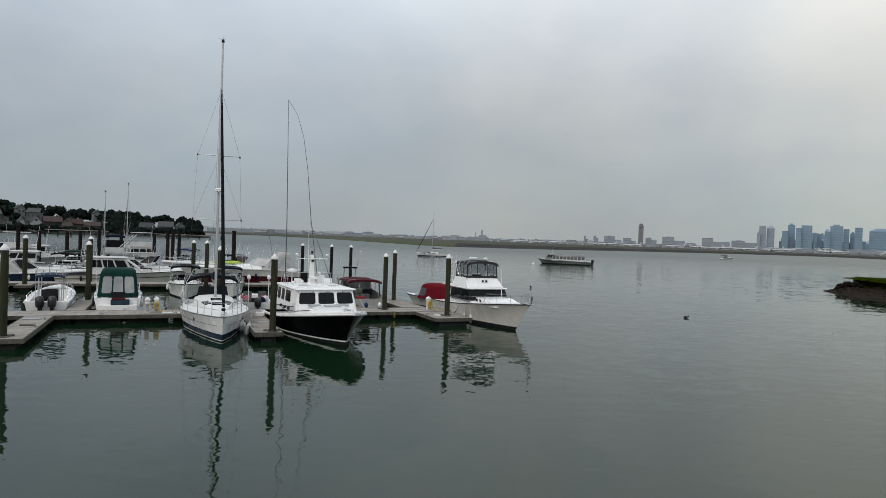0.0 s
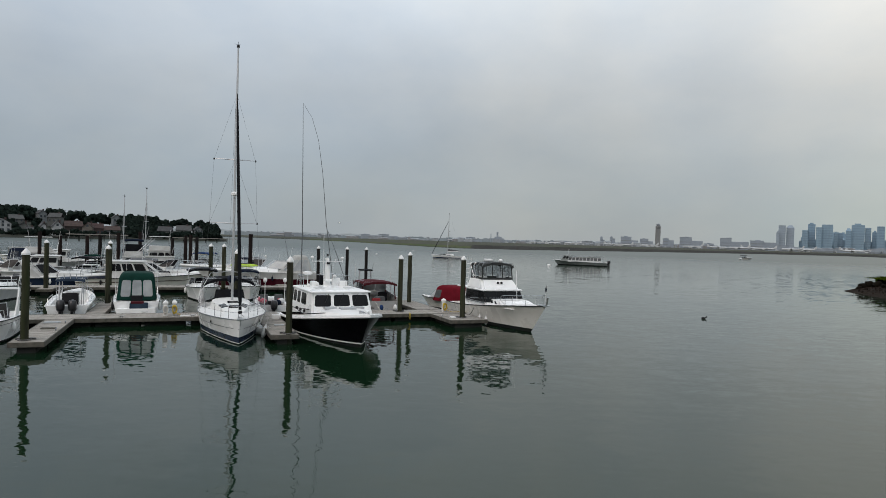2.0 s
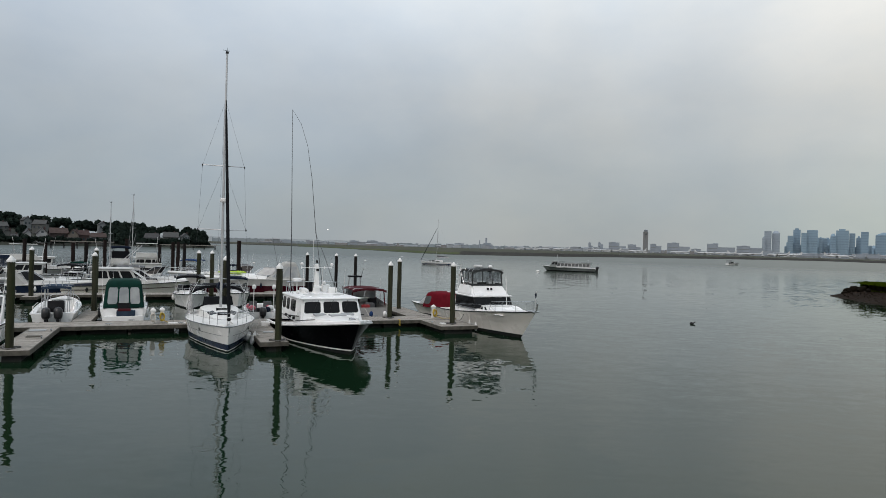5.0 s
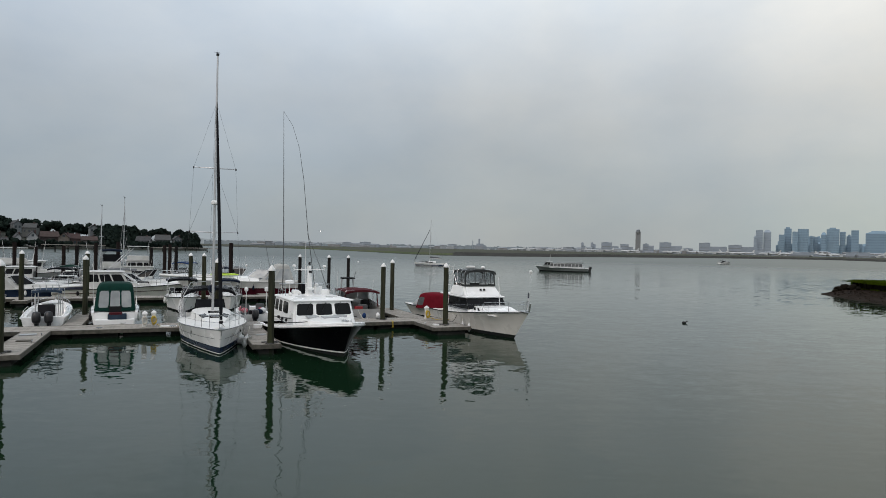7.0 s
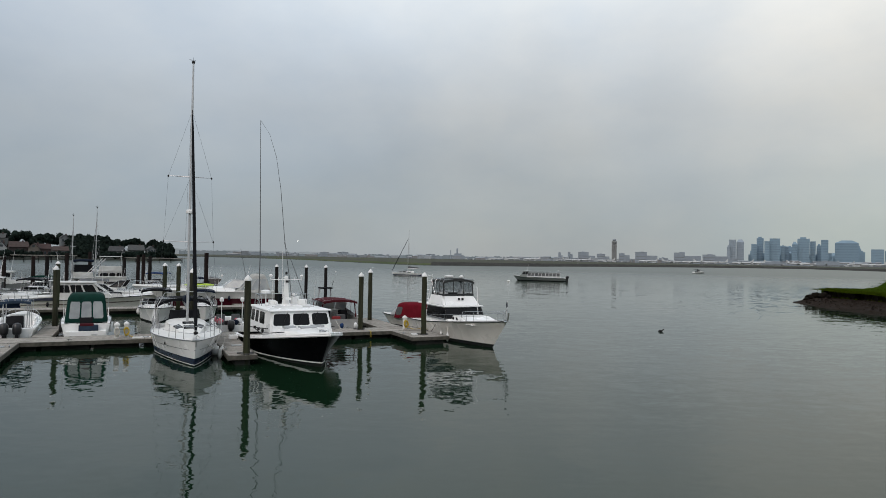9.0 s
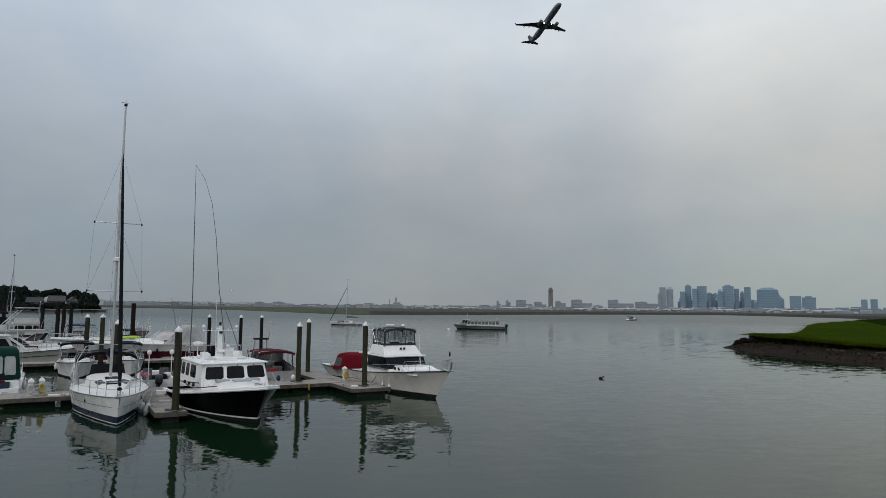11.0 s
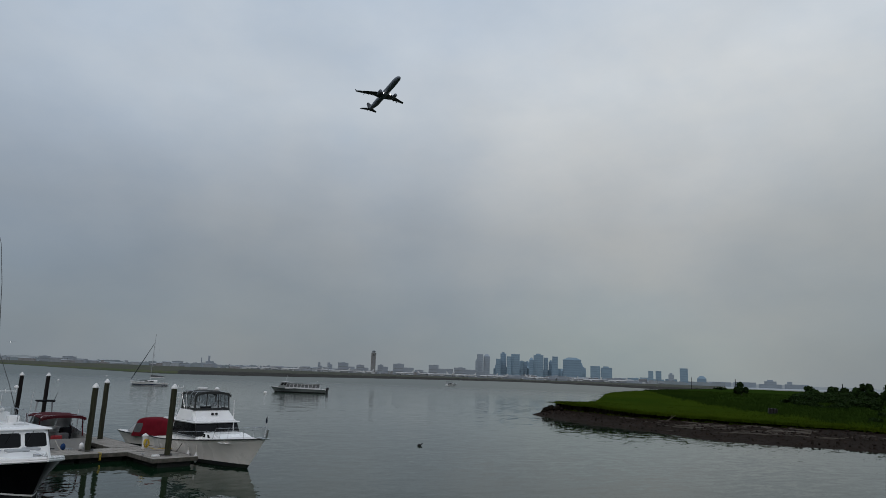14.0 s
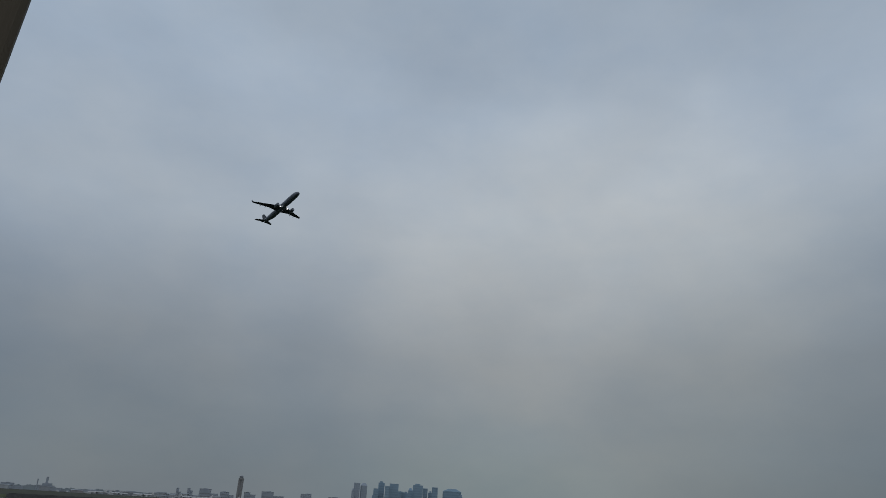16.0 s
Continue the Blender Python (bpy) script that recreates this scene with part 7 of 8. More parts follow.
jetty(-24.0, -18.9, 380, 2.2, "long grey timber jetty on piles off the point")
jetty(-31.5, -27.3, 330, 3.0, "pale timber jetty in front of the shore houses")
for i, (a, b, top) in enumerate(((-15.1, 84, 4.7), (-10.4, 84, 4.4), (-9.1, 84, 4.5), (-7.2, 84, 4.8), (-4.95, 84.5, 5.0), (-1.44, 86, 4.4), (0.05, 84, 4.7), (0.62, 84, 4.8), (1.35, 86, 4.6), (6.0, 66.5, 5.1), (-13.1, 84, 4.3))):
    pile(a, b, top, 0.20, (CREOSOTE, DARKPILE)[i % 3 == 2], False, False, label="tall dark creosoted mooring pile without a cap")

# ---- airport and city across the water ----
# Facade colours lifted towards blue: the distance haze is put into them.
HAZEBLUE = surface("hazy_blue_facade", (0.221, 0.319, 0.397), (0.212, 0.307, 0.382), 0.8, 0.02, stretch=(1, 1, 3), stain=(0.243, 0.331, 0.397), stain_scale=0.03)
SLATE = surface("hazed_slate_facade", (0.202, 0.296, 0.375), (0.193, 0.283, 0.360), 0.8, 0.02, stretch=(1, 1, 3), stain=(0.185, 0.270, 0.344), stain_scale=0.03)
PALETOWER = surface("hazed_pale_facade", (0.294, 0.347, 0.402), (0.273, 0.325, 0.378), 0.8, 0.02, stretch=(1, 1, 3), stain=(0.257, 0.308, 0.360), stain_scale=0.03)
# Terminal wall made paler and bluer, with distance haze put into the colour.
TERMINAL = surface("hazed_grey_terminal_wall", (0.280, 0.319, 0.362), (0.240, 0.279, 0.320), 0.8, 0.05)
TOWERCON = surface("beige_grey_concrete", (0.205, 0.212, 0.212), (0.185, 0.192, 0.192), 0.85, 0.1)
# Window tone hazed up close to the terminal wall.
DARKBAND = surface("hazed_window_band", (0.22, 0.24, 0.26), None, 0.4)
FACADES = [HAZEBLUE, SLATE, PALETOWER]
# Bands hazed almost to the colour of their facades.
BAND = [surface(n, c, None, 0.7, 0.02) for n, c in (("hazed_blue_band", (0.216, 0.313, 0.393)), ("hazed_slate_band", (0.189, 0.281, 0.362)), ("hazed_pale_band", (0.297, 0.354, 0.403)))]


def city_tower(az0, az1, el, d, mat, crown=0, label="", depth=40.0, floors=True):
    """A far tower block: body with recessed window bands, and a crown."""
    t = thing("office_tower", label, "building", "city skyline")
    az = (az0 + az1) / 2
    w = 2 * d * math.tan(radians((az1 - az0) / 2))
    h = d * math.tan(radians(el)) + 5
    t.matrix_world = Matrix.Translation(polar(az, d)) @ pose(0, 0, 0, 0, 0, -az)
    body_h = h - (8 if crown == 1 else 14 if crown == 2 else 0)
    bm = bmesh.new()
    add_box(bm, -w / 2, w / 2, 0, depth, 0, body_h)
    part("wall", bm, mat, t)
    if crown == 1:
        bm = bmesh.new()
        add_box(bm, -w * 0.28, w * 0.22, 6, depth - 6, body_h, h)
        part("roof_plant", bm, mat, t)
    elif crown == 2:
        bm = bmesh.new()
        add_loft(bm, [[(-w / 2 * k, depth * 0.5 * (1 - k), z), (w / 2 * k, depth * 0.5 * (1 - k), z), (w / 2 * k, depth * 0.5 * (1 + k), z), (-w / 2 * k, depth * 0.5 * (1 + k), z)] for k, z in ((1, body_h), (0.75, body_h + 6), (0.45, h))])
        part("crown", bm, mat, t)
    if floors:
        n = max(3, int(body_h / 13))
        for i in range(n):
            z = body_h * (i + 0.35) / n
            bm = bmesh.new()
            add_box(bm, -w / 2 + 1.5, w / 2 - 1.5, -0.25, 0.6, z, z + body_h / n * 0.45)
            part("window", bm, BAND[FACADES.index(mat)], t)
    return t


SKY = [(25.73, 25.95, 1.51, 2), (25.87, 26.38, 1.96, 2), (26.42, 26.97, 1.98, 2), (27.5, 27.91, 1.61, 0), (27.88, 28.38, 2.19, 1), (28.43, 28.8, 1.85, 0), (28.8, 29.54, 2.06, 0), (29.6, 29.86, 1.53, 0), (29.86, 30.19, 1.41, 1),
       (30.36, 30.72, 1.81, 1), (30.72, 31.56, 2.16, 0), (31.58, 31.96, 1.84, 0), (32.04, 32.35, 1.64, 1), (32.31, 32.79, 1.96, 1), (33.21, 34.74, 1.92, 1), (35.5, 36.3, 1.26, 0), (36.34, 37.28, 1.26, 0), (40.17, 40.57, 1.0, 0), (40.75, 41.2, 1.02, 0),
       (41.74, 42.18, 0.88, 2), (42.63, 43.25, 1.29, 0), (43.93, 44.63, 0.72, 1), (48.8, 49.65, 0.6, 2), (50.36, 50.72, 0.49, 2)]
for i, (a0, a1, el, k) in enumerate(SKY):
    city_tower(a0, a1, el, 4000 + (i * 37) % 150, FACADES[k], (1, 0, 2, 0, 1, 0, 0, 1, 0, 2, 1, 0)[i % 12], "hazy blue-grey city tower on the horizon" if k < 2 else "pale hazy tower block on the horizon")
for a0, a1, el in ((27.3, 30.4, 1.05), (30.3, 35.0, 0.95), (37.5, 42.5, 0.45), (43, 52, 0.35)):
    for j in range(5):
        w = (a1 - a0) / 5
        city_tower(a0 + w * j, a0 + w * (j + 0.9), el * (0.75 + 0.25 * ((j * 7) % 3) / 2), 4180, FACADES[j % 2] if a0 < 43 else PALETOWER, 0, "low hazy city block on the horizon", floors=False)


rnd = random.Random(5)
for j in range(26):
    a = 27.4 + 7.4 * rnd.random()
    w = rnd.uniform(0.22, 0.5)
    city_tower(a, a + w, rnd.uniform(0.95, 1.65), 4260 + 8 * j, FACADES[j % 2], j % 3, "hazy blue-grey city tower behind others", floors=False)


def terminal(az0, az1, el, d, label):
    t = thing("terminal_building", label, "building", "airport buildings")
    az = (az0 + az1) / 2
    w = 2 * d * math.tan(radians((az1 - az0) / 2))
    h = d * math.tan(radians(el)) + 4
    t.matrix_world = Matrix.Translation(polar(az, d)) @ pose(0, 0, 0, 0, 0, -az)
    k = 0.4 + 0.4 * ((az * 7.3) % 1.0)
    h2 = h * (0.62 + 0.25 * ((az * 3.1) % 1.0))
    bm = bmesh.new()
    add_box(bm, -w / 2, w * (k - 0.5), 0, 40, 2, h)
    add_box(bm, w * (k - 0.5), w / 2, 3, 44, 2, h2)
    add_box(bm, -w * 0.3, -w * 0.1, 8, 16, h, h + 2)
    part("wall", bm, TERMINAL, t)
    bm = bmesh.new()
    add_box(bm, -w / 2 - 0.3, w * (k - 0.5) + 0.3, -0.4, 40, h, h + 0.5)
    part("roof", bm, TERMINAL, t)
    for fl in range(max(1, int(h / 9))):
        z = 4.5 + fl * 7.5
        if z + 3 < h:
            bm = bmesh.new()
            add_box(bm, -w / 2 + 2, w * (k - 0.5) - 2, -0.3, 0.5, z, z + 2)
            part("window", bm, DARKBAND, t)
    return t


for a0, a1, el, d in ((12.19, 12.57, 0.8, 2100), (12.99, 13.41, 0.83, 2100), (13.88, 15.31, 0.87, 2000), (15.45, 16.5, 0.72, 2000), (17.27, 18.16, 0.8, 2000), (18.6, 20.39, 0.95, 1900), (21.68, 23.8, 0.95, 1900), (23.89, 25.78, 0.8, 1900), (25.8, 27.4, 0.45, 1700), (32.0, 34.0, 0.5, 1600), (36.8, 40.0, 0.45, 1700),
                     (-8.6, -7.4, 0.55, 2300), (-7.1, -5.4, 0.6, 2300), (0.6, 2.0, 0.55, 2300), (2.9, 4.4, 0.5, 2400), (5.0, 7.2, 0.3, 2400), (8.0, 11.5, 0.38, 2300), (28.2, 31.6, 0.35, 1650), (-14.5, -13.0, 0.4, 2600), (20.5, 21.6, 0.45, 2000)):
    terminal(a0, a1, el * (0.92 if 12 < a0 < 26 else 0.70), d, "low hazed grey airport building with faint window bands")
# Shed walls share the haze: their colours are greyed and blued for distance.
SHEDS = [surface(n, c, None, 0.7, 0.1) for n, c in (("pale_shed_wall", (0.333, 0.363, 0.390)), ("grey_shed_wall", (0.276, 0.304, 0.330)), ("hazed_dark_shed_wall", (0.207, 0.228, 0.252)), ("hazed_brown_shed_wall", (0.259, 0.260, 0.264)))]
rnd = random.Random(77)
for i in range(210):
    az = (-16 + 58 * rnd.random()) if i < 110 else 8 + 32 * rnd.random()
    d = rnd.uniform(1900, 2500) if az > 5 else rnd.uniform(1900, 2600)
    w, h = rnd.uniform(8, 46), rnd.uniform(4, 13)
    t = thing("airport_shed", ("low pale hangar on the far airfield", "low grey shed on the far airfield", "low dark shed on the far airfield", "low haze-grey shed on the far airfield")[i % 4], "building", "airport sheds")
    t.matrix_world = Matrix.Translation(polar(az, d, 3.0)) @ pose(0, 0, 0, 0, 0, -az + rnd.uniform(-15, 15))
    bm = bmesh.new()
    add_box(bm, -w / 2, w / 2, 0, 14, 0, h)
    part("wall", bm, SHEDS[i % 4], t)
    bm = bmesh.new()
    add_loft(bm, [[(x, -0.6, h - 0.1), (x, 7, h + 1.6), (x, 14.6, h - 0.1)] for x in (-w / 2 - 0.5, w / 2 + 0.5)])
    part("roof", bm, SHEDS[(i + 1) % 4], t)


def control_tower():
    t = thing("control_tower", "tall brown-grey airport control tower with a dark glazed cab", "tower", "airport buildings")
    t.matrix_world = Matrix.Translation(polar(16.88, 2000, 3)) @ pose(0, 0, 0, 0, 0, -16.88)
    h = 2000 * math.tan(radians(1.95)) + 2
    for x in (-4.0, 4.0):
        bm = bmesh.new()
        add_box(bm, x - 3.2, x + 3.2, -4, 4, 0, h * 0.86)
        part("shaft", bm, TOWERCON, t)
    bm = bmesh.new()
    add_box(bm, -1.0, 1.0, -2.5, 2.5, 0, h * 0.84)
    part("link_wall", bm, DARKBAND, t)
    bm = bmesh.new()
    add_loft(bm, [[(q * math.cos(i * math.tau / 10), q * math.sin(i * math.tau / 10), z) for i in range(10)] for q, z in ((6.0, h * 0.80), (7.4, h * 0.87), (7.0, h * 0.90))])
    part("gallery", bm, TOWERCON, t)
    bm = bmesh.new()
    add_loft(bm, [[(q * math.cos(i * math.tau / 10), q * math.sin(i * math.tau / 10), z) for i in range(10)] for q, z in ((4.6, h * 0.90), (5.4, h * 0.96), (4.4, h * 0.975), (1.0, h))])
    part("cab", bm, DARKBAND, t)


control_tower()
old = thing("power_plant", "hazy grey plant with a square chimney beyond the airfield", "building", "airport buildings")
old.matrix_world = Matrix.Translation(polar(3.4, 2500, 3)) @ pose(0, 0, 0, 0, 0, -3.4)
bm = bmesh.new()
add_box(bm, -22, 24, 0, 30, 0, 17)
add_box(bm, -12, 16, 0, 30, 17, 23)
part("wall", bm, TERMINAL, old)
for x, w, h in ((-1, 3.5, 42), (-26, 1.6, 34)):
    bm = bmesh.new()
    add_box(bm, x - w, x + w, 4, 4 + 2 * w, 0, h)
    part("chimney", bm, TERMINAL, old)

PLANEWHITE = surface("white_aircraft_paint", (0.52, 0.54, 0.55), None, 0.35, 0.1)


def airliner(name, body, tail, wing, label, lights=None, L=44.5, span=35.8, r=2.0, swept=26.0, gear=False, windows_on=False):
    """An airliner: nose to +y, wings along x, z up."""
    t = thing(name, label, "airplane")
    bm = bmesh.new()
    prof = [(-0.50, 0.10, 0.9), (-0.46, 0.35, 0.7), (-0.36, 0.75, 0.3), (-0.24, 1.0, 0.0), (0.0, 1.0, 0.0), (0.36, 1.0, 0.0), (0.43, 0.88, -0.05), (0.475, 0.62, -0.18), (0.495, 0.28, -0.3), (0.50, 0.04, -0.35)]
    add_loft(bm, [[(r * k * math.cos(i * math.tau / 16), y * L, r * k * math.sin(i * math.tau / 16) + r * dz) for i in range(16)] for y, k, dz in prof])
    part("fuselage", bm, body, t, smooth=True)

    def foil(nm, x0, x1, y0, c0, c1, z0, z1, mat, sweep, thick=0.12):
        bm = bmesh.new()
        rings = []
        for f in (0.0, 0.35, 1.0):
            x, c, z = x0 + (x1 - x0) * f, c0 + (c1 - c0) * (f ** 0.6 if f < 1 else 1), z0 + (z1 - z0) * f
            y = y0 - abs(x1 - x0) * f * math.tan(radians(sweep))
            th = c * thick
            rings.append([(x, y, z), (x, y - c * 0.25, z + th * 0.55), (x, y - c * 0.6, z + th * 0.4), (x, y - c, z), (x, y - c * 0.6, z - th * 0.25), (x, y - c * 0.25, z - th * 0.4)])
        add_loft(bm, rings)
        return part(nm, bm, mat, t, smooth=True)

    for s in (-1, 1):
        foil("wing", s * r * 0.7, s * span / 2, 0.10 * L, 7.4, 1.6, -1.1, 0.9, wing, swept)
        foil("tailplane", s * 0.5, s * 6.2, -0.405 * L, 4.0, 1.6, 0.9, 1.5, wing, 30)
        bm = bmesh.new()
        x, y = s * span / 2, 0.10 * L - (span / 2 - r * 0.7) * math.tan(radians(swept))
        add_loft(bm, [[(x, y - 0.2, 0.85), (x + 0.1, y - 1.6, 0.85), (x - 0.1, y - 1.6, 0.85)], [(x + s * 0.5, y - 1.7, 3.0), (x + s * 0.55, y - 2.2, 3.0), (x + s * 0.45, y - 2.2, 3.0)]])
        part("winglet", bm, wing, t)
        bm = bmesh.new()
        ex, ey, ez = s * 5.75, 0.10 * L + 0.4, -2.35
        add_loft(bm, [[(ex + q * math.cos(i * math.tau / 14), ey + dy, ez + q * math.sin(i * math.tau / 14)) for i in range(14)] for dy, q in ((1.6, 0.95), (1.3, 1.12), (-0.4, 1.12), (-2.2, 0.8), (-3.2, 0.45))])
        add_box(bm, ex - 0.15, ex + 0.15, ey - 3.2, ey + 0.6, ez + 0.9, ez + 1.5)
        part("engine", bm, body, t, smooth=True)
        for k in (0.32, 0.5, 0.68):
            fx = s * (r * 0.7 + (span / 2 - r * 0.7) * k)
            fy = 0.10 * L - abs(fx - s * r * 0.7) * math.tan(radians(swept)) - 4.3 + 2.0 * k
            bm = bmesh.new()
            add_loft(bm, [[(fx + q * math.cos(i * math.tau / 8), fy + dy, -0.9 + 1.9 * k - 0.2 + q * math.sin(i * math.tau / 8)) for i in range(8)] for dy, q in ((1.3, 0.08), (0, 0.30), (-1.6, 0.05))])
            part("flap_fairing", bm, wing, t)
    bm = bmesh.new()
    add_loft(bm, [[(x, y, z) for x, y in ((0, y0), (0.28 * k, y0 - c * 0.4), (0, y0 - c), (-0.28 * k, y0 - c * 0.4))] for z, y0, c, k in ((1.4, -0.36 * L, 6.2, 1.0), (7.6, -0.36 * L - 5.2, 2.4, 0.5))])
    part("fin", bm, tail, t)
    for x, y, z, k in lights or ():
        bm = bmesh.new()
        add_ball(bm, (x, y, z), k)
        part("landing_light", bm, LAMP, t, "lit white landing light")
    return t


LAMP = bpy.data.materials.new("landing_light")
LAMP.use_nodes = True
LAMP.node_tree.nodes["Principled BSDF"].inputs["Emission Color"].default_value = (1.0, 0.96, 0.88, 1)
LAMP.node_tree.nodes["Principled BSDF"].inputs["Emission Strength"].default_value = 4.0
# Airframe greys with the shade of the underside put into the colour.
JETGREY = surface("shaded_grey_airframe", (0.16, 0.18, 0.21), (0.13, 0.15, 0.18), 0.4, 0.2)
JETDARK = surface("shaded_dark_airframe", (0.05, 0.055, 0.065), (0.04, 0.045, 0.055), 0.5, 0.2)

# the climbing airliner
jet = airliner("airliner", JETGREY, JETDARK, JETDARK, "dark twin-engined airliner climbing with landing lights on", [(-2.6, 4.2, -1.9, 0.42), (2.6, 4.2, -1.9, 0.42)])
way = lambda az, el: Vector((math.sin(radians(az)) * math.cos(radians(el)), math.cos(radians(az)) * math.cos(radians(el)), math.sin(radians(el))))
AIR = ((17.7, 25.5), (15.1, 22.46), (13.9, 24.2), (18.2, 23.5))     # nose, tail, right and left wing tips: azimuth, elevation
mid = way(16.4, 24.05)
ahead = (way(*AIR[0]) - way(*AIR[1])).normalized() * 0.72 - mid * 0.69
ahead.normalize()
across = way(AIR[2][0], AIR[2][1]) - way(AIR[3][0], AIR[3][1])
across = across.normalized()
across = (across - mid * (across.dot(ahead) / mid.dot(ahead))).normalized()
above = across.cross(ahead)
jet.matrix_world = Matrix.Translation(Vector((0, 0, 5)) + mid * 455) @ Matrix((across, ahead, above)).transposed().to_4x4()

parked = airliner("parked_airliner", PLANEWHITE, PLANEWHITE, PLANEWHITE, "small white airliner parked on the far airfield")
tagged(parked, group="parked airliners")
spots = [(16.2, 1480, 85, 0), (21.3, 1420, -75, 0), (25.4, 1440, 88, 0), (37.2, 1400, 80, 0), (10.4, 1500, 80, 0), (12.8, 1500, -60, 1), (14.4, 1450, 75, 0), (19.6, 1400, 100, 0), (22.9, 1350, 80, 0), (24.4, 1400, -85, 1), (26.4, 1350, 70, 0), (28.2, 1400, 95, 0), (30.4, 1350, -80, 0), (32.9, 1400, 80, 1), (35.6, 1400, 100, 0), (6.6, 1700, 80, 0), (8.6, 1650, -80, 0), (29.3, 1500, 90, 0), (34.2, 1450, 80, 0)]
ground_z = 3.6 + 4.2
for i, (az, d, turn, k) in enumerate(spots):
    d *= 1.15
    mm = Matrix.Translation(polar(az + 0.5 * math.sin(i * 2.7), d, ground_z)) @ pose(0, 0, 0, 0, 0, -az + turn)
    if i == 0:
        parked.matrix_world = mm
        bm = bmesh.new()
        for x, y in ((0, 17), (-3.5, -1.5), (3.5, -1.5)):
            add_tube(bm, [(x, y, -4.3), (x, y, -1.2)], 0.35)
        part("landing_gear", bm, DARKBAND, parked)
    else:
        copy_thing(parked, mm)
far_jet = airliner("approaching_airliner", JETGREY, JETGREY, JETGREY, "distant airliner on approach with a bright landing light", [(0, 22, -2.5, 1.7)])
far_jet.matrix_world = Matrix.Translation(polar(-10.5, 3900, 5 + 3900 * math.tan(radians(1.3)))) @ pose(0, 0, 0, 0, 0, 190)

rnd = random.Random(93)
for i in range(80):
    az, d = rnd.uniform(4, 40), rnd.uniform(1500, 2100)
    t = thing("service_truck", ("small white service truck on the far airfield", "small dark service truck on the far airfield")[i % 3 == 2], "truck", "airfield trucks")
    t.matrix_world = Matrix.Translation(polar(az, d, 3.3)) @ pose(0, 0, 0, 0, 0, -az + rnd.gauss(0, 20))
    w = rnd.uniform(5, 11)
    bm = bmesh.new()
    add_box(bm, -w / 2, w / 2 - 2.2, -1.3, 1.3, 0.6, rnd.uniform(3.0, 4.2), bevel=0.1)
    part("body", bm, (PLANEWHITE, PLANEWHITE, DARKBAND)[i % 3], t)
    bm = bmesh.new()
    add_box(bm, w / 2 - 2.1, w / 2, -1.2, 1.2, 0.6, 2.6, bevel=0.15)
    part("cab", bm, (PLANEWHITE, DARKBAND)[i % 2], t)
    bm = bmesh.new()
    for x in (-w / 2 + 1.2, w / 2 - 1.1):
        add_tube(bm, [(x, -1.3, 0.6), (x, 1.3, 0.6)], 0.55, 8)
    part("wheels", bm, RUB, t)

# ---- craft on open water ----
def water_taxi(m):
    t = thing("water_taxi", "grey-green passenger launch with a long glazed cabin, anchored", "ferry")
    t.matrix_world = m
    h = Hull(11.6, 3.6, 0.85, 1.25, 1.0, 0.92, 0.86, 2.2, 1.6, 0.6, 1.1)
    hull_parts(t, h, HULLGREY, BOTTOM, BOTTOM, (0.05, 0.22), rub=GREYGEL, rub_r=0.07, s_deck=0.08, floor=0.6, camber=0.05)
    f = house(t, "cabin", (1.6, 1.2, 9.0, 0.85), (1.5, 1.2, 8.8, 2.05), GREYGEL, HULLGREY, 0.12, 0.05)
    n = 9
    for key in ("left", "right"):
        windows(t, f[key], [((i + 0.08) / n, (i + 0.92) / n) for i in range(n)], 0.30, 0.88, SMOKE, round_=0.06)
    f = house(t, "wheelhouse", (1.45, 8.7, 10.9, 0.95), (1.2, 8.7, 9.9, 2.30), HULLGREY, GREYGEL, 0.08, 0.05)
    windows(t, f["front"], [(0.06, 0.48), (0.52, 0.94)], 0.4, 0.9)
    for key in ("left", "right"):
        windows(t, f[key], [(0.1, 0.46), (0.54, 0.9)], 0.45, 0.9)
    bm = bmesh.new()
    add_tube(bm, [(0, 9.2, 2.3), (0, 9.0, 3.9)], 0.03)
    add_tube(bm, [(-0.4, 9.1, 3.1), (0.4, 9.1, 3.1)], 0.02)
    part("mast", bm, WHITEMETAL, t)
    for x in (-0.7, 0.7):
        outboard(t, x, 0.55, -0.4, 1.15)
    return t


HULLGREY = surface("grey_green_hull_paint", (0.15, 0.172, 0.166), (0.13, 0.15, 0.145), 0.4, 1.0)
water_taxi(Matrix.Translation((35.2, 154.6, 0)) @ pose(0, 0, 0, 0, 0, 72))
moored, _ = sailing_yacht(Matrix.Translation((1.2, 182.5, 0)) @ pose(0, 0, 0, 0, 0, 84), "white sloop lying at its mooring with a dark furled jib", 8.2, 2.8, 12.6, 4.3, radar=False, bim=False, detail=True, mast_r=0.06, cover=GREYCANVAS, fs=0.72, fb=0.95, hull=GEL)
runabout(Matrix.Translation((134, 312, 0)) @ pose(0, 0, 0, 0, 0, -70), "small white motorboat under way across the channel", 6.2, 2.4, cover=BLACKCANVAS, style="bimini", top=2.2, group="", hull=OLDGEL)


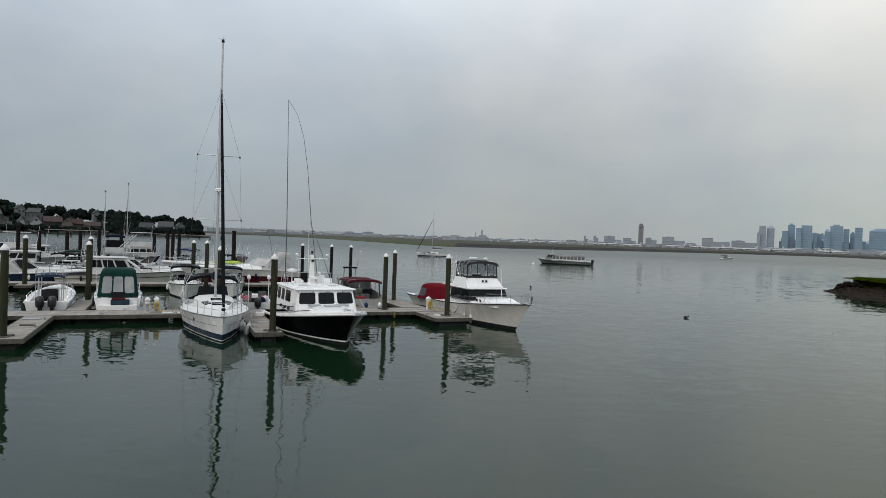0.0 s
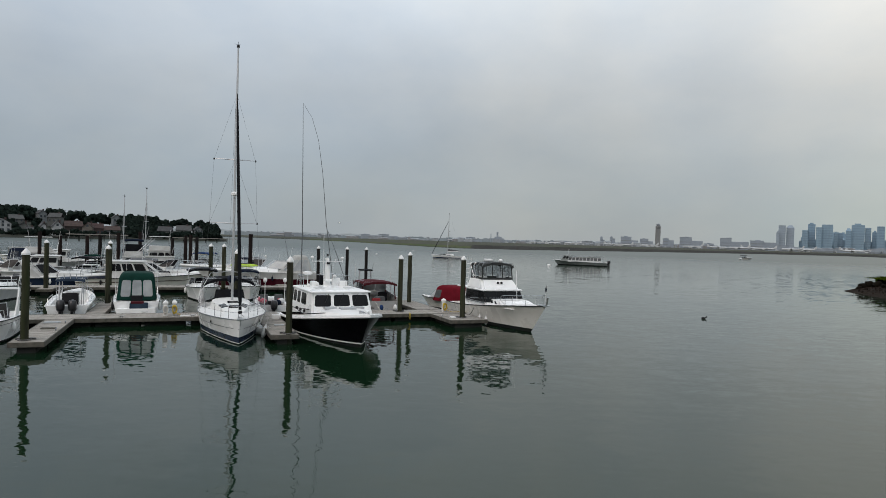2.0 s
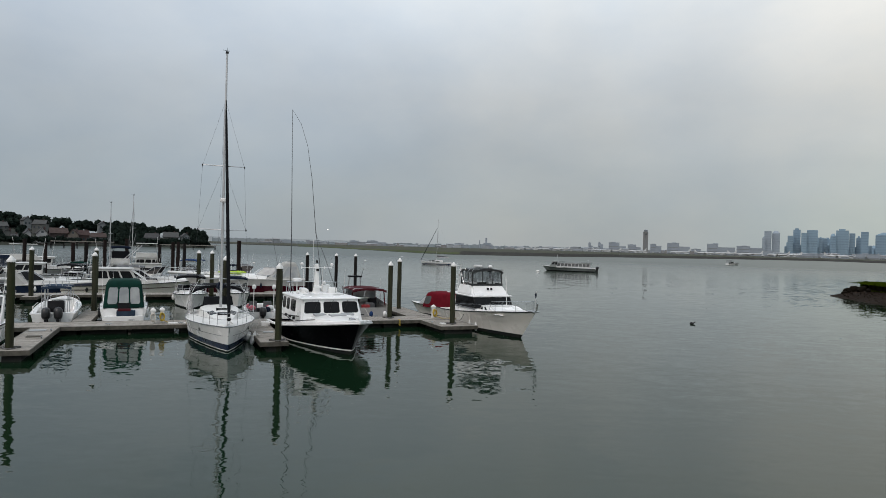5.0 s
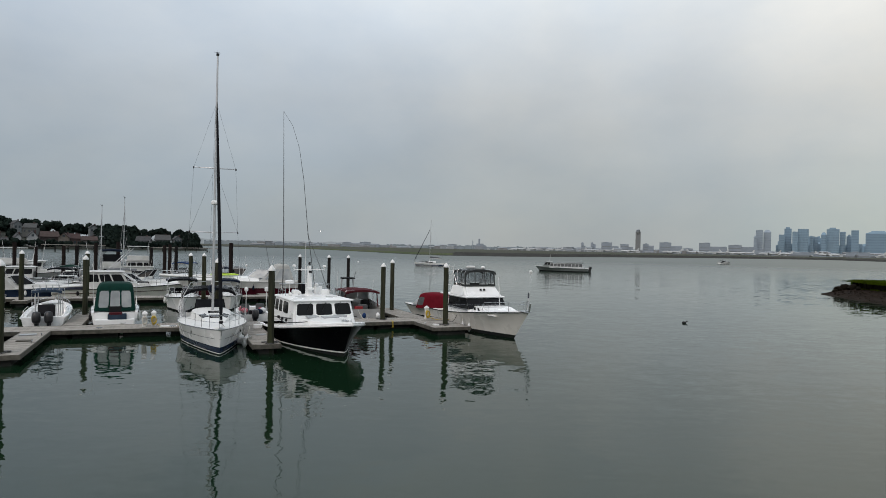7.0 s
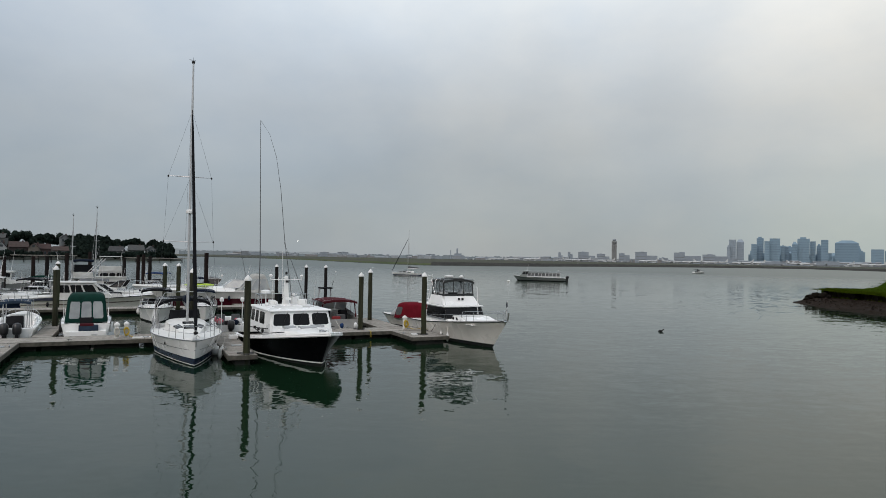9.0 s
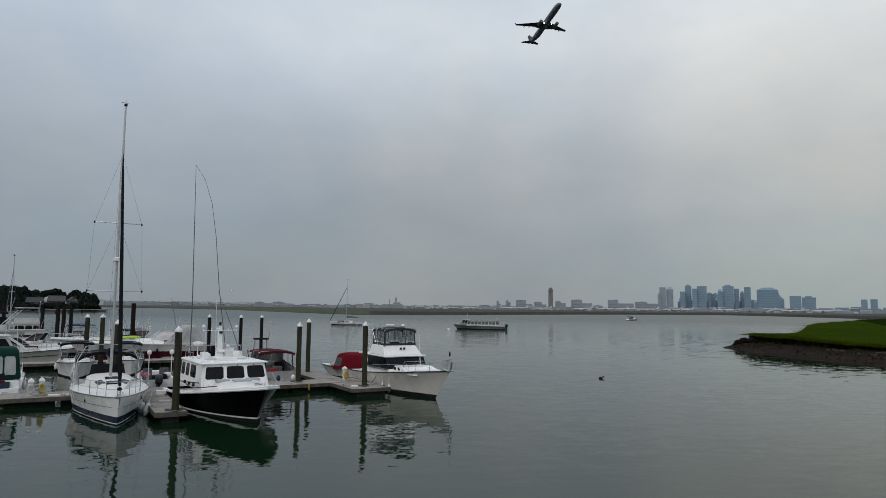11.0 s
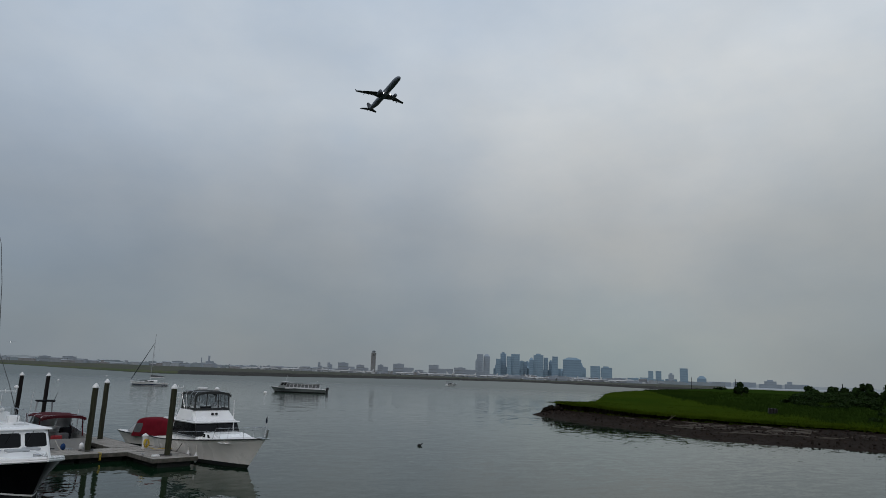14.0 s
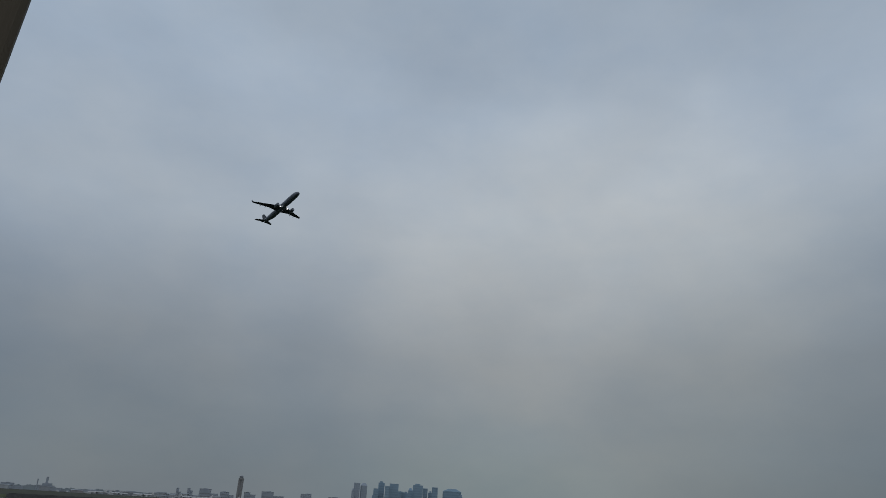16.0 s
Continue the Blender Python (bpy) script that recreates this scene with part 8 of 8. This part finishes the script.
def mooring_buoy(x, y, r, mat, label, pick=False):
    t = thing("mooring_buoy", label, "buoy", "mooring buoys")
    t.matrix_world = pose(x, y, 0)
    bm = bmesh.new()
    add_ball(bm, (0, 0, r * 0.25), r, 1, 1, 0.8)
    part("float", bm, mat, t, smooth=True)
    bm = bmesh.new()
    add_tube(bm, [(0, 0, r), (0.02, 0, r * 1.5)], r * 0.12)
    part("ring", bm, STEEL, t)
    if pick:
        bm = bmesh.new()
        add_tube(bm, [(0.05, 0, 0.0), (0.20, 0.05, 0.10), (0.28, 0.05, 0.16)], [0.05, 0.04, 0.04])
        part("pick_up_stick", bm, mat, t)


mooring_buoy(20.6, 147.8, 0.42, CAPS, "white ball mooring buoy on calm water")
# Stands in for a dark floating bird, given a buoy's shape.
mooring_buoy(17.5, 46.4, 0.13, RUB, "small dark bird-like shape on calm water, built as a buoy", True)
for az, d in ((-16.6, 160), (-11.5, 150), (-7.2, 210), (-4.0, 300), (12.2, 330)):
    mooring_buoy(d * math.sin(radians(az)), d * math.cos(radians(az)), 0.30, (CAPS, RUB)[int(d) % 2], "small mooring buoy far out on calm water")

# ---- marsh on the near right ----
# distances from the viewing deck by azimuth: waterline, foot of the peat bank, back of the marsh; and the bank's height
MARSH_COAST = [(30.7, 98), (32.5, 89.3), (33.5, 86), (35, 81.5), (37.4, 78), (39.4, 76), (41.2, 73.5), (43.6, 69.5), (46.6, 67.7), (50.8, 67.6), (53.5, 68.5), (56.5, 68.9), (60, 66), (66, 62), (75, 55)]
MARSH_EDGE = [(30.7, 98.6), (32.6, 100.5), (35.85, 93.5), (37.9, 89.0), (40.2, 87.5), (43.7, 85.6), (46, 84.4), (50, 84.7), (53.6, 86.5), (56, 85), (62, 80), (75, 70)]
MARSH_BACK = [(30.7, 98.8), (32.6, 101.8), (33.2, 107), (34.5, 114), (35.9, 126), (36.3, 140), (36.7, 172), (37.3, 195), (38.5, 215), (41, 250), (43.8, 330), (45.3, 480), (48, 650), (75, 650)]
RUSH_FRONT = [(32.6, 400), (40, 240), (42, 175), (45, 140), (49, 119), (53, 106), (58, 97), (75, 84)]
BANK_H = [(32.6, 0.95), (36, 0.85), (40, 0.62), (46, 0.40), (56, 0.25), (75, 0.2)]
coast_d = lambda az: ramp_at(az, MARSH_COAST) + wob(az, 1.7, 1.3, 3.0) + wob(az, 9, 0.35, 4.0)
edge_d = lambda az: ramp_at(az, MARSH_EDGE) + wob(az, 1.9, 1.6, 6.0) * min(1.0, max(0.0, (az - 32.6) / 2)) + wob(az, 8, 0.5, 7.0)
rush_d = lambda az: min(ramp_at(az, MARSH_BACK) - 0.1, ramp_at(az, RUSH_FRONT) + wob(az, 1.3, 9, 9.0) + wob(az, 6, 3, 10.0))
mud_top = lambda az: 0.8 * min(1.0, max(0.05, (az - 30.7) / 1.9))


def marsh_at(az, d, z=0.0):
    return Vector((-0.3 + d * math.sin(radians(az)), 0.37 + d * math.cos(radians(az)), z))


def marsh_ground(az, d):
    """Height of the mud and the marsh by azimuth and distance."""
    c, e, b = coast_d(az), edge_d(az), ramp_at(az, MARSH_BACK)
    p = marsh_at(az, d)
    n1, n2 = noise.noise(Vector((p.x * 0.12, p.y * 0.12, 1.0))), noise.noise(Vector((p.x * 0.5, p.y * 0.5, 4.0)))
    if d < c:
        return max(-1.2, (d - c) * 0.06)
    if d < e or az < 32.6:
        k = min(1.0, (d - c) / max(e - c, 0.5))
        return mud_top(az) * k ** 0.85 + (0.05 * n2 + 0.07 * n1) * min(1.0, 5 * k)
    z = mud_top(az) + ramp_at(az, BANK_H) + 0.10 * n2 + 0.18 * n1 + min(1.9, max(0.0, d - e - 30) * 0.011)
    k = min(1.0, max(0.0, (b - d) / 3.0))
    return -0.5 + (z + 0.5) * k


# Peat made near-black: the shadow line under the grass lip is in its colour.
PEAT = surface("dark_peat_with_shade", (0.012, 0.010, 0.007), (0.007, 0.006, 0.0045), 0.95, 2.0, bump=0.08, bump_scale=3.0, specular=0.05)
for name, mat, az0, rows_at, label, cat in (
        ("mudflat", MUD, 30.7, lambda az: [(coast_d(az) + o, None) for o in (-9, -3, -0.8, 0.0)] + [(coast_d(az) + (edge_d(az) - coast_d(az)) * k / 12, None) for k in range(1, 12)] + [(edge_d(az) - 0.02, None), (edge_d(az) + 0.6, mud_top(az) + 0.02)], "dark wet mud bank strewn with stones and driftwood", "mudbank"),
        ("peat_bank", PEAT, 32.6, lambda az: [(edge_d(az) + 0.45, mud_top(az) - 0.1), (edge_d(az) + 0.30, mud_top(az) + ramp_at(az, BANK_H) * 0.5), (edge_d(az) + 0.1, mud_top(az) + ramp_at(az, BANK_H) - 0.10)], "undercut peat bank below the marsh grass, darkened as its shadow line", "bank"),
        ("marsh_ground", GRASS, 32.6, lambda az: [(edge_d(az) + 0.1, mud_top(az) + ramp_at(az, BANK_H) - 0.12), (edge_d(az) - 0.12, mud_top(az) + ramp_at(az, BANK_H) - 0.06)] + [(edge_d(az) + 0.05 + (rush_d(az) - edge_d(az)) * (k / 30) ** 1.7, None) for k in range(31)], "bright green salt marsh grass", "marsh"),
        ("rush_bed", RUSH, 32.6, lambda az: [(rush_d(az) + 0.05 + (ramp_at(az, MARSH_BACK) - rush_d(az)) * (k / 24) ** 1.7, None) for k in range(25)], "dark green rushes behind the bright marsh grass", "rushes")):
    bm = bmesh.new()
    rows = []
    n = round((72 - az0) / 0.12)
    for i in range(n + 1):
        az = az0 + (72 - az0) * i / n
        rows.append([bm.verts.new(marsh_at(az, d, marsh_ground(az, d) if z is None else z)) for d, z in rows_at(az)])
    for a, b in zip(rows, rows[1:]):
        for k in range(len(a) - 1):
            bm.faces.new((a[k], b[k], b[k + 1], a[k + 1]))
    tagged(part(name, bm, mat, smooth=True), label, cat, kind="structure")

rnd = random.Random(21)
V, F = [], []


def grass_tuft(az, d, blades, wide, tall, spread, droop=0.0):
    for _ in range(blades):
        p = marsh_at(az, d) + Vector((rnd.gauss(0, spread), rnd.gauss(0, spread), 0))
        p.z = marsh_ground(az, d)
        a = rnd.uniform(0, math.tau)
        w, h = wide * rnd.uniform(0.7, 1.3), tall * rnd.uniform(0.6, 1.3)
        out = -marsh_at(az, 1.0).normalized() * droop
        lean = Vector((rnd.gauss(0, 0.4), rnd.gauss(0, 0.4), 0)) * h
        i = len(V)
        V.extend([tuple(p + Vector((-w * math.cos(a), -w * math.sin(a), -0.05))), tuple(p + Vector((w * math.cos(a), w * math.sin(a), -0.05))), tuple(p + out + lean + Vector((0, 0, h - droop * 0.9)))])
        F.append((i, i + 1, i + 2))


for _ in range(9000):
    az = rnd.uniform(32.7, 66)
    e, b = edge_d(az), min(ramp_at(az, MARSH_BACK) - 3.5, rush_d(az))
    if b > e + 0.2:
        d = e + 0.1 + (b - e) * rnd.random() ** 2.2
        grass_tuft(az, d, 6, 0.026 * (1 + d / 200), 0.06 + d / 3000, 0.5 * (1 + d / 200))
for _ in range(5200):
    az = rnd.uniform(32.65, 64)
    grass_tuft(az, edge_d(az) + rnd.uniform(-0.05, 0.35), 5, 0.035, 0.30, 0.15, rnd.uniform(0.0, 0.34))
tagged(from_lists("marsh_grass", V, F, BLADES), "tufted green marsh grass", "grass", kind="stuff")

V, F = [], []
for _ in range(9000):
    az = rnd.uniform(40, 67)
    d = rush_d(az) + rnd.gauss(0, 5.0) + (min(ramp_at(az, MARSH_BACK) - 4, 260) - rush_d(az)) * rnd.random() ** 1.6
    if d > edge_d(az) + 2:
        grass_tuft(az, d, 5, 0.05 * (1 + d / 250), 0.38, 0.7)
tagged(from_lists("rushes", V, F, RUSH), "dark green upright rushes", "rushes", kind="stuff")

STONE = surface("dark_beach_stone", (0.034, 0.026, 0.021), (0.015, 0.012, 0.010), 0.9, 3.0, specular=0.05, per_piece=0.6)
DRIFT = surface("bleached_driftwood", (0.11, 0.095, 0.075), (0.045, 0.038, 0.031), 0.9, 3.0, stretch=(1, 0.2, 1))
stone = bmesh.new()
bmesh.ops.create_icosphere(stone, subdivisions=1, radius=1.0)
stone.verts.ensure_lookup_table()
stone_v, stone_f = [v.co.copy() for v in stone.verts], [[v.index for v in f.verts] for f in stone.faces]
stone.free()
V, F = [], []
for _ in range(2600):
    az = rnd.uniform(31.5, 62)
    k = rnd.uniform(0.04, 0.97) if rnd.random() < 0.6 else rnd.gauss(0.62, 0.10)
    d = coast_d(az) + (edge_d(az) - coast_d(az)) * min(max(k, 0.02), 0.97)
    r = rnd.choice((0.04, 0.05, 0.06, 0.09, 0.16)) * rnd.uniform(0.7, 1.3)
    m = Matrix.Translation(marsh_at(az, d, marsh_ground(az, d) + r * 0.15)) @ pose(0, 0, 0, rnd.uniform(0, 90), rnd.uniform(0, 90), rnd.uniform(0, 360)) @ Matrix.Diagonal((r, r * rnd.uniform(0.6, 1), r * rnd.uniform(0.4, 0.7), 1))
    i = len(V)
    V += [m @ v for v in stone_v]
    F += [[i + q for q in f] for f in stone_f]
tagged(from_lists("beach_stones", V, F, STONE), "dark stones scattered over the mud", "stones", kind="stuff")
for n in range(64):
    az = rnd.gauss((43.5, 46, 50.5)[n % 3], 1.3) if n % 4 else rnd.uniform(36, 57)
    k = min(0.95, max(0.25, rnd.gauss(0.66, 0.14)))
    d = coast_d(az) + (edge_d(az) - coast_d(az)) * k
    t = thing("driftwood_log", "bleached driftwood log lying on the mud bank", "driftwood", "driftwood")
    ln, r = rnd.uniform(0.6, 3.4), rnd.uniform(0.03, 0.10)
    t.matrix_world = Matrix.Translation(marsh_at(az, d, marsh_ground(az, d) + r * 0.7)) @ pose(0, 0, 0, rnd.uniform(-4, 4), 0, rnd.gauss(-az + 96, 24))
    bm = bmesh.new()
    add_tube(bm, [(rnd.gauss(0, 0.08), ln * (q / 4 - 0.5), rnd.gauss(0, 0.03)) for q in range(5)], [r, r * 0.95, r * 0.85, r * 0.7, r * 0.45], 7)
    part("trunk", bm, DRIFT, t, smooth=True)
t = thing("driftwood_branch", "pale bare branch standing out of the marsh edge", "driftwood", "driftwood")
t.matrix_world = Matrix.Translation(marsh_at(41.9, edge_d(41.9) - 1.2, marsh_ground(41.9, edge_d(41.9) - 1.2) - 0.05)) @ pose(0, 0, 0, 0, 0, -40)
bm = bmesh.new()
add_tube(bm, [(-0.6, 0, 0), (-0.1, 0.1, 0.35), (0.5, 0, 0.75)], [0.09, 0.06, 0.03])
add_tube(bm, [(-0.1, 0.1, 0.35), (0.1, 0.2, 0.8)], [0.05, 0.02])
part("limb", bm, DRIFT, t)
t = thing("washed_up_crate", "dark weathered crate half sunk in the marsh grass", "crate")
t.matrix_world = Matrix.Translation(marsh_at(49.25, 113, marsh_ground(49.25, 113))) @ pose(0, 0, 0, 4, 5, -35)
bm = bmesh.new()
add_box(bm, -0.6, 0.6, -0.4, 0.4, -0.2, 0.75, bevel=0.05)
part("body", bm, RUB, t)
bm = bmesh.new()
for x in (-0.45, 0.0, 0.45):
    add_box(bm, x - 0.06, x + 0.06, -0.44, 0.44, -0.1, 0.79, bevel=0.01)
part("batten", bm, DARKPILE, t)
for i, (az, o, r) in enumerate(((31.9, 0.6, 0.55), (32.25, 0.9, 0.7), (32.5, 0.5, 0.5), (31.6, 0.4, 0.3), (32.75, -0.6, 0.6), (33.1, -1.0, 0.35))):
    b = thing("shore_rock", "black weed-covered rock at the marsh point", "rock", "shore rocks")
    b.matrix_world = Matrix.Translation(marsh_at(az, edge_d(az) + o - 0.6, mud_top(az) + r * 0.25)) @ pose(0, 0, 0, 15 * i, 10, 50 * i)
    bm = bmesh.new()
    add_ball(bm, (0, 0, 0), r, 1.25, 0.9, 0.8)
    for v in bm.verts:
        v.co *= 1 + 0.35 * noise.noise(v.co * 2.2 + Vector((i, 0, 0)))
    part("stone", bm, PEAT, b, smooth=True)


def shrub(az, d, top_el, half, n, label, trunk=0.4, name="bush", size=0.3, cat="bush"):
    """A bush or tree whose crown rises to an elevation and spreads over a half width, both in degrees seen from the deck."""
    g = marsh_ground(az, d)
    r = d * radians(half)
    hgt = max(1.0, 5.05 + d * math.tan(radians(top_el)) - g - trunk)
    t = thing(name, label, cat, "marsh bushes")
    t.matrix_world = Matrix.Translation(marsh_at(az, d, g))
    rr = random.Random(int(az * 100 + d))
    bm = bmesh.new()
    add_tube(bm, [(0, 0, -0.3), (0.1, 0, trunk * 0.6), (0.05, 0.1, trunk + hgt * 0.4)], [r * 0.08, r * 0.06, r * 0.03], 7)
    for _ in range(5):
        a = rr.uniform(0, math.tau)
        add_tube(bm, [(0.08, 0, trunk * 0.6), (r * 0.35 * math.cos(a), r * 0.35 * math.sin(a), trunk + hgt * 0.3), (r * 0.6 * math.cos(a), r * 0.6 * math.sin(a), trunk + hgt * 0.6)], [r * 0.04, r * 0.025, r * 0.01], 5)
    part("trunk", bm, BARK, t)
    vv, ff = [], []
    foliage(vv, ff, Vector((0, 0, trunk + hgt * 0.46)), r * 1.05, hgt * 0.55, n, size, rr)
    from_lists("crown", vv, ff, BUSHLEAVES, t)


shrub(47.15, 215, 0.34, 0.42, 1100, "dark rounded bush alone on the marsh", size=0.28)
shrub(45.6, 330, -0.14, 0.45, 500, "low dark bush at the back of the marsh", size=0.3)
for az, d, el, half in ((52.0, 240, 0.25, 0.6), (53.3, 232, 0.26, 0.45), (54.1, 228, 0.22, 0.4), (55.2, 215, 0.64, 0.5), (55.9, 210, 0.36, 0.4), (56.8, 205, 0.62, 0.5), (57.6, 200, 0.60, 0.45), (58.3, 195, 0.36, 0.4), (58.9, 185, 0.78, 0.42)):
    shrub(az, d, el, half, 800, "dark green bush at the back of the marsh", size=0.28)
for az, d, el, half in ((59.95, 140, 1.62, 0.55), (60.9, 138, 1.90, 0.8), (62.3, 132, 2.0, 0.9), (63.6, 128, 1.86, 0.85), (65.0, 124, 2.0, 0.9), (66.6, 118, 2.2, 1.1), (60.4, 150, 1.5, 0.7), (61.8, 148, 1.85, 0.8)):
    shrub(az, d, el, half, 1700, "dense dark green tree at the marsh edge", 0.8, "tree", 0.30, "tree")
SCRUB_EL = [(48.5, -0.55), (51, -0.2), (54, 0.0), (56, 0.15), (58, 0.25), (59.5, 0.8), (61, 1.3), (68, 1.4)]
V, F = [], []
for _ in range(420):
    az = 50 + 17 * rnd.random() ** 0.7
    d = rnd.uniform(98 if az > 55.5 else 150, 235)
    g = marsh_ground(az, d)
    low = -2.1 + (d - 98) / 137 * 1.7
    top = 5.05 + d * math.tan(radians(min(ramp_at(az, SCRUB_EL), low + rnd.uniform(0.0, 0.6))))
    if top > g + 0.7:
        h = (top - g) / 2
        foliage(V, F, marsh_at(az, d, g + h * 0.85), min(2.6, 0.9 + h), h, 420, 0.20, rnd, 0.62)
tagged(from_lists("scrub_thicket", V, F, BUSHLEAVES), "dense dark green scrub along the back of the marsh", "scrub", kind="stuff")
for az, d, hgt in ((46.75, 300, 8.0), (54.0, 240, 7.0), (58.55, 240, 9.0), (43.5, 420, 9.5)):
    t = thing("utility_pole", "thin dark pole standing behind the marsh", "pole", "utility poles")
    t.matrix_world = Matrix.Translation(marsh_at(az, d, 1.5))
    bm = bmesh.new()
    add_tube(bm, [(0, 0, -2.5), (0, 0, hgt - 1.5)], 0.14)
    part("post", bm, DARKPILE, t)

# old timber bulkhead at the creek's corner, with boulders on it
t = thing("timber_bulkhead", "dark old timber bulkhead at the water's edge", "bulkhead")
t.matrix_world = Matrix.Translation(polar(56.9, 46)) @ pose(0, 0, 0, 0, 0, -62)
for i in range(9):
    bm = bmesh.new()
    rr = random.Random(i)
    add_tube(bm, [(i * 0.42, rr.gauss(0, 0.05), -1.2), (i * 0.42 + rr.gauss(0, 0.03), rr.gauss(0, 0.05), 2.05 + rr.gauss(0, 0.12))], [0.21, 0.18], 9)
    part("timber", bm, DARKPILE, t)
bm = bmesh.new()
add_box(bm, -0.3, 3.6, 0.2, 0.45, 1.2, 1.5, bevel=0.02)
part("waler", bm, DARKPILE, t)
for i, (x, y, r) in enumerate(((0.9, 0.75, 0.5), (1.9, 0.8, 0.42), (2.9, 0.8, 0.55))):
    b = thing("boulder", "pale grey boulder on the bulkhead fill", "rock", "boulders")
    b.matrix_world = t.matrix_world @ pose(x, y, 1.95, 20 * i, 10, 40 * i)
    bm = bmesh.new()
    add_ball(bm, (0, 0, 0), r, 1, 0.8, 0.65)
    for v in bm.verts:
        v.co *= 1 + 0.25 * noise.noise(v.co * 2.5 + Vector((i, 0, 0)))
    part("stone", bm, surface("pale_boulder", (0.34, 0.33, 0.31), None, 0.9, 2.0), b)
bm = bmesh.new()
add_box(bm, -0.2, 3.5, 0.5, 1.3, -1.0, 1.68, bevel=0.05)
part("fill", bm, MUD, t)

# ---- the viewing deck under the camera ----
t = thing("viewing_deck", "weathered timber viewing deck on piles", "deck", kind="structure")
bm = bmesh.new()
for i in range(40):
    add_box(bm, -3.0, 3.0, -4.6 + i * 0.14, -4.6 + i * 0.14 + 0.128, 3.24, 3.28)
part("decking", bm, PLANKS, t)["kind"] = "stuff"
for x in (-2.7, 2.7):
    for y in (-4.3, 0.6):
        bm = bmesh.new()
        add_tube(bm, [(x, y, -1.5), (x, y, 3.23)], 0.17, 10)
        part("support_pile", bm, PILEWOOD, t)
t = thing("deck_post", "square timber roof post standing on the viewing deck", "post")
t.matrix_world = pose(-0.743, 0.841, 3.28, 0, 0, 12)
bm = bmesh.new()
add_box(bm, -0.05, 0.05, -0.05, 0.05, 0, 3.9, bevel=0.006)
part("timber", bm, surface("stained_post_timber", (0.060, 0.046, 0.024), (0.036, 0.028, 0.016), 0.7, 6.0, stretch=(1, 1, 0.08), bump=0.004, bump_scale=25.0), t)
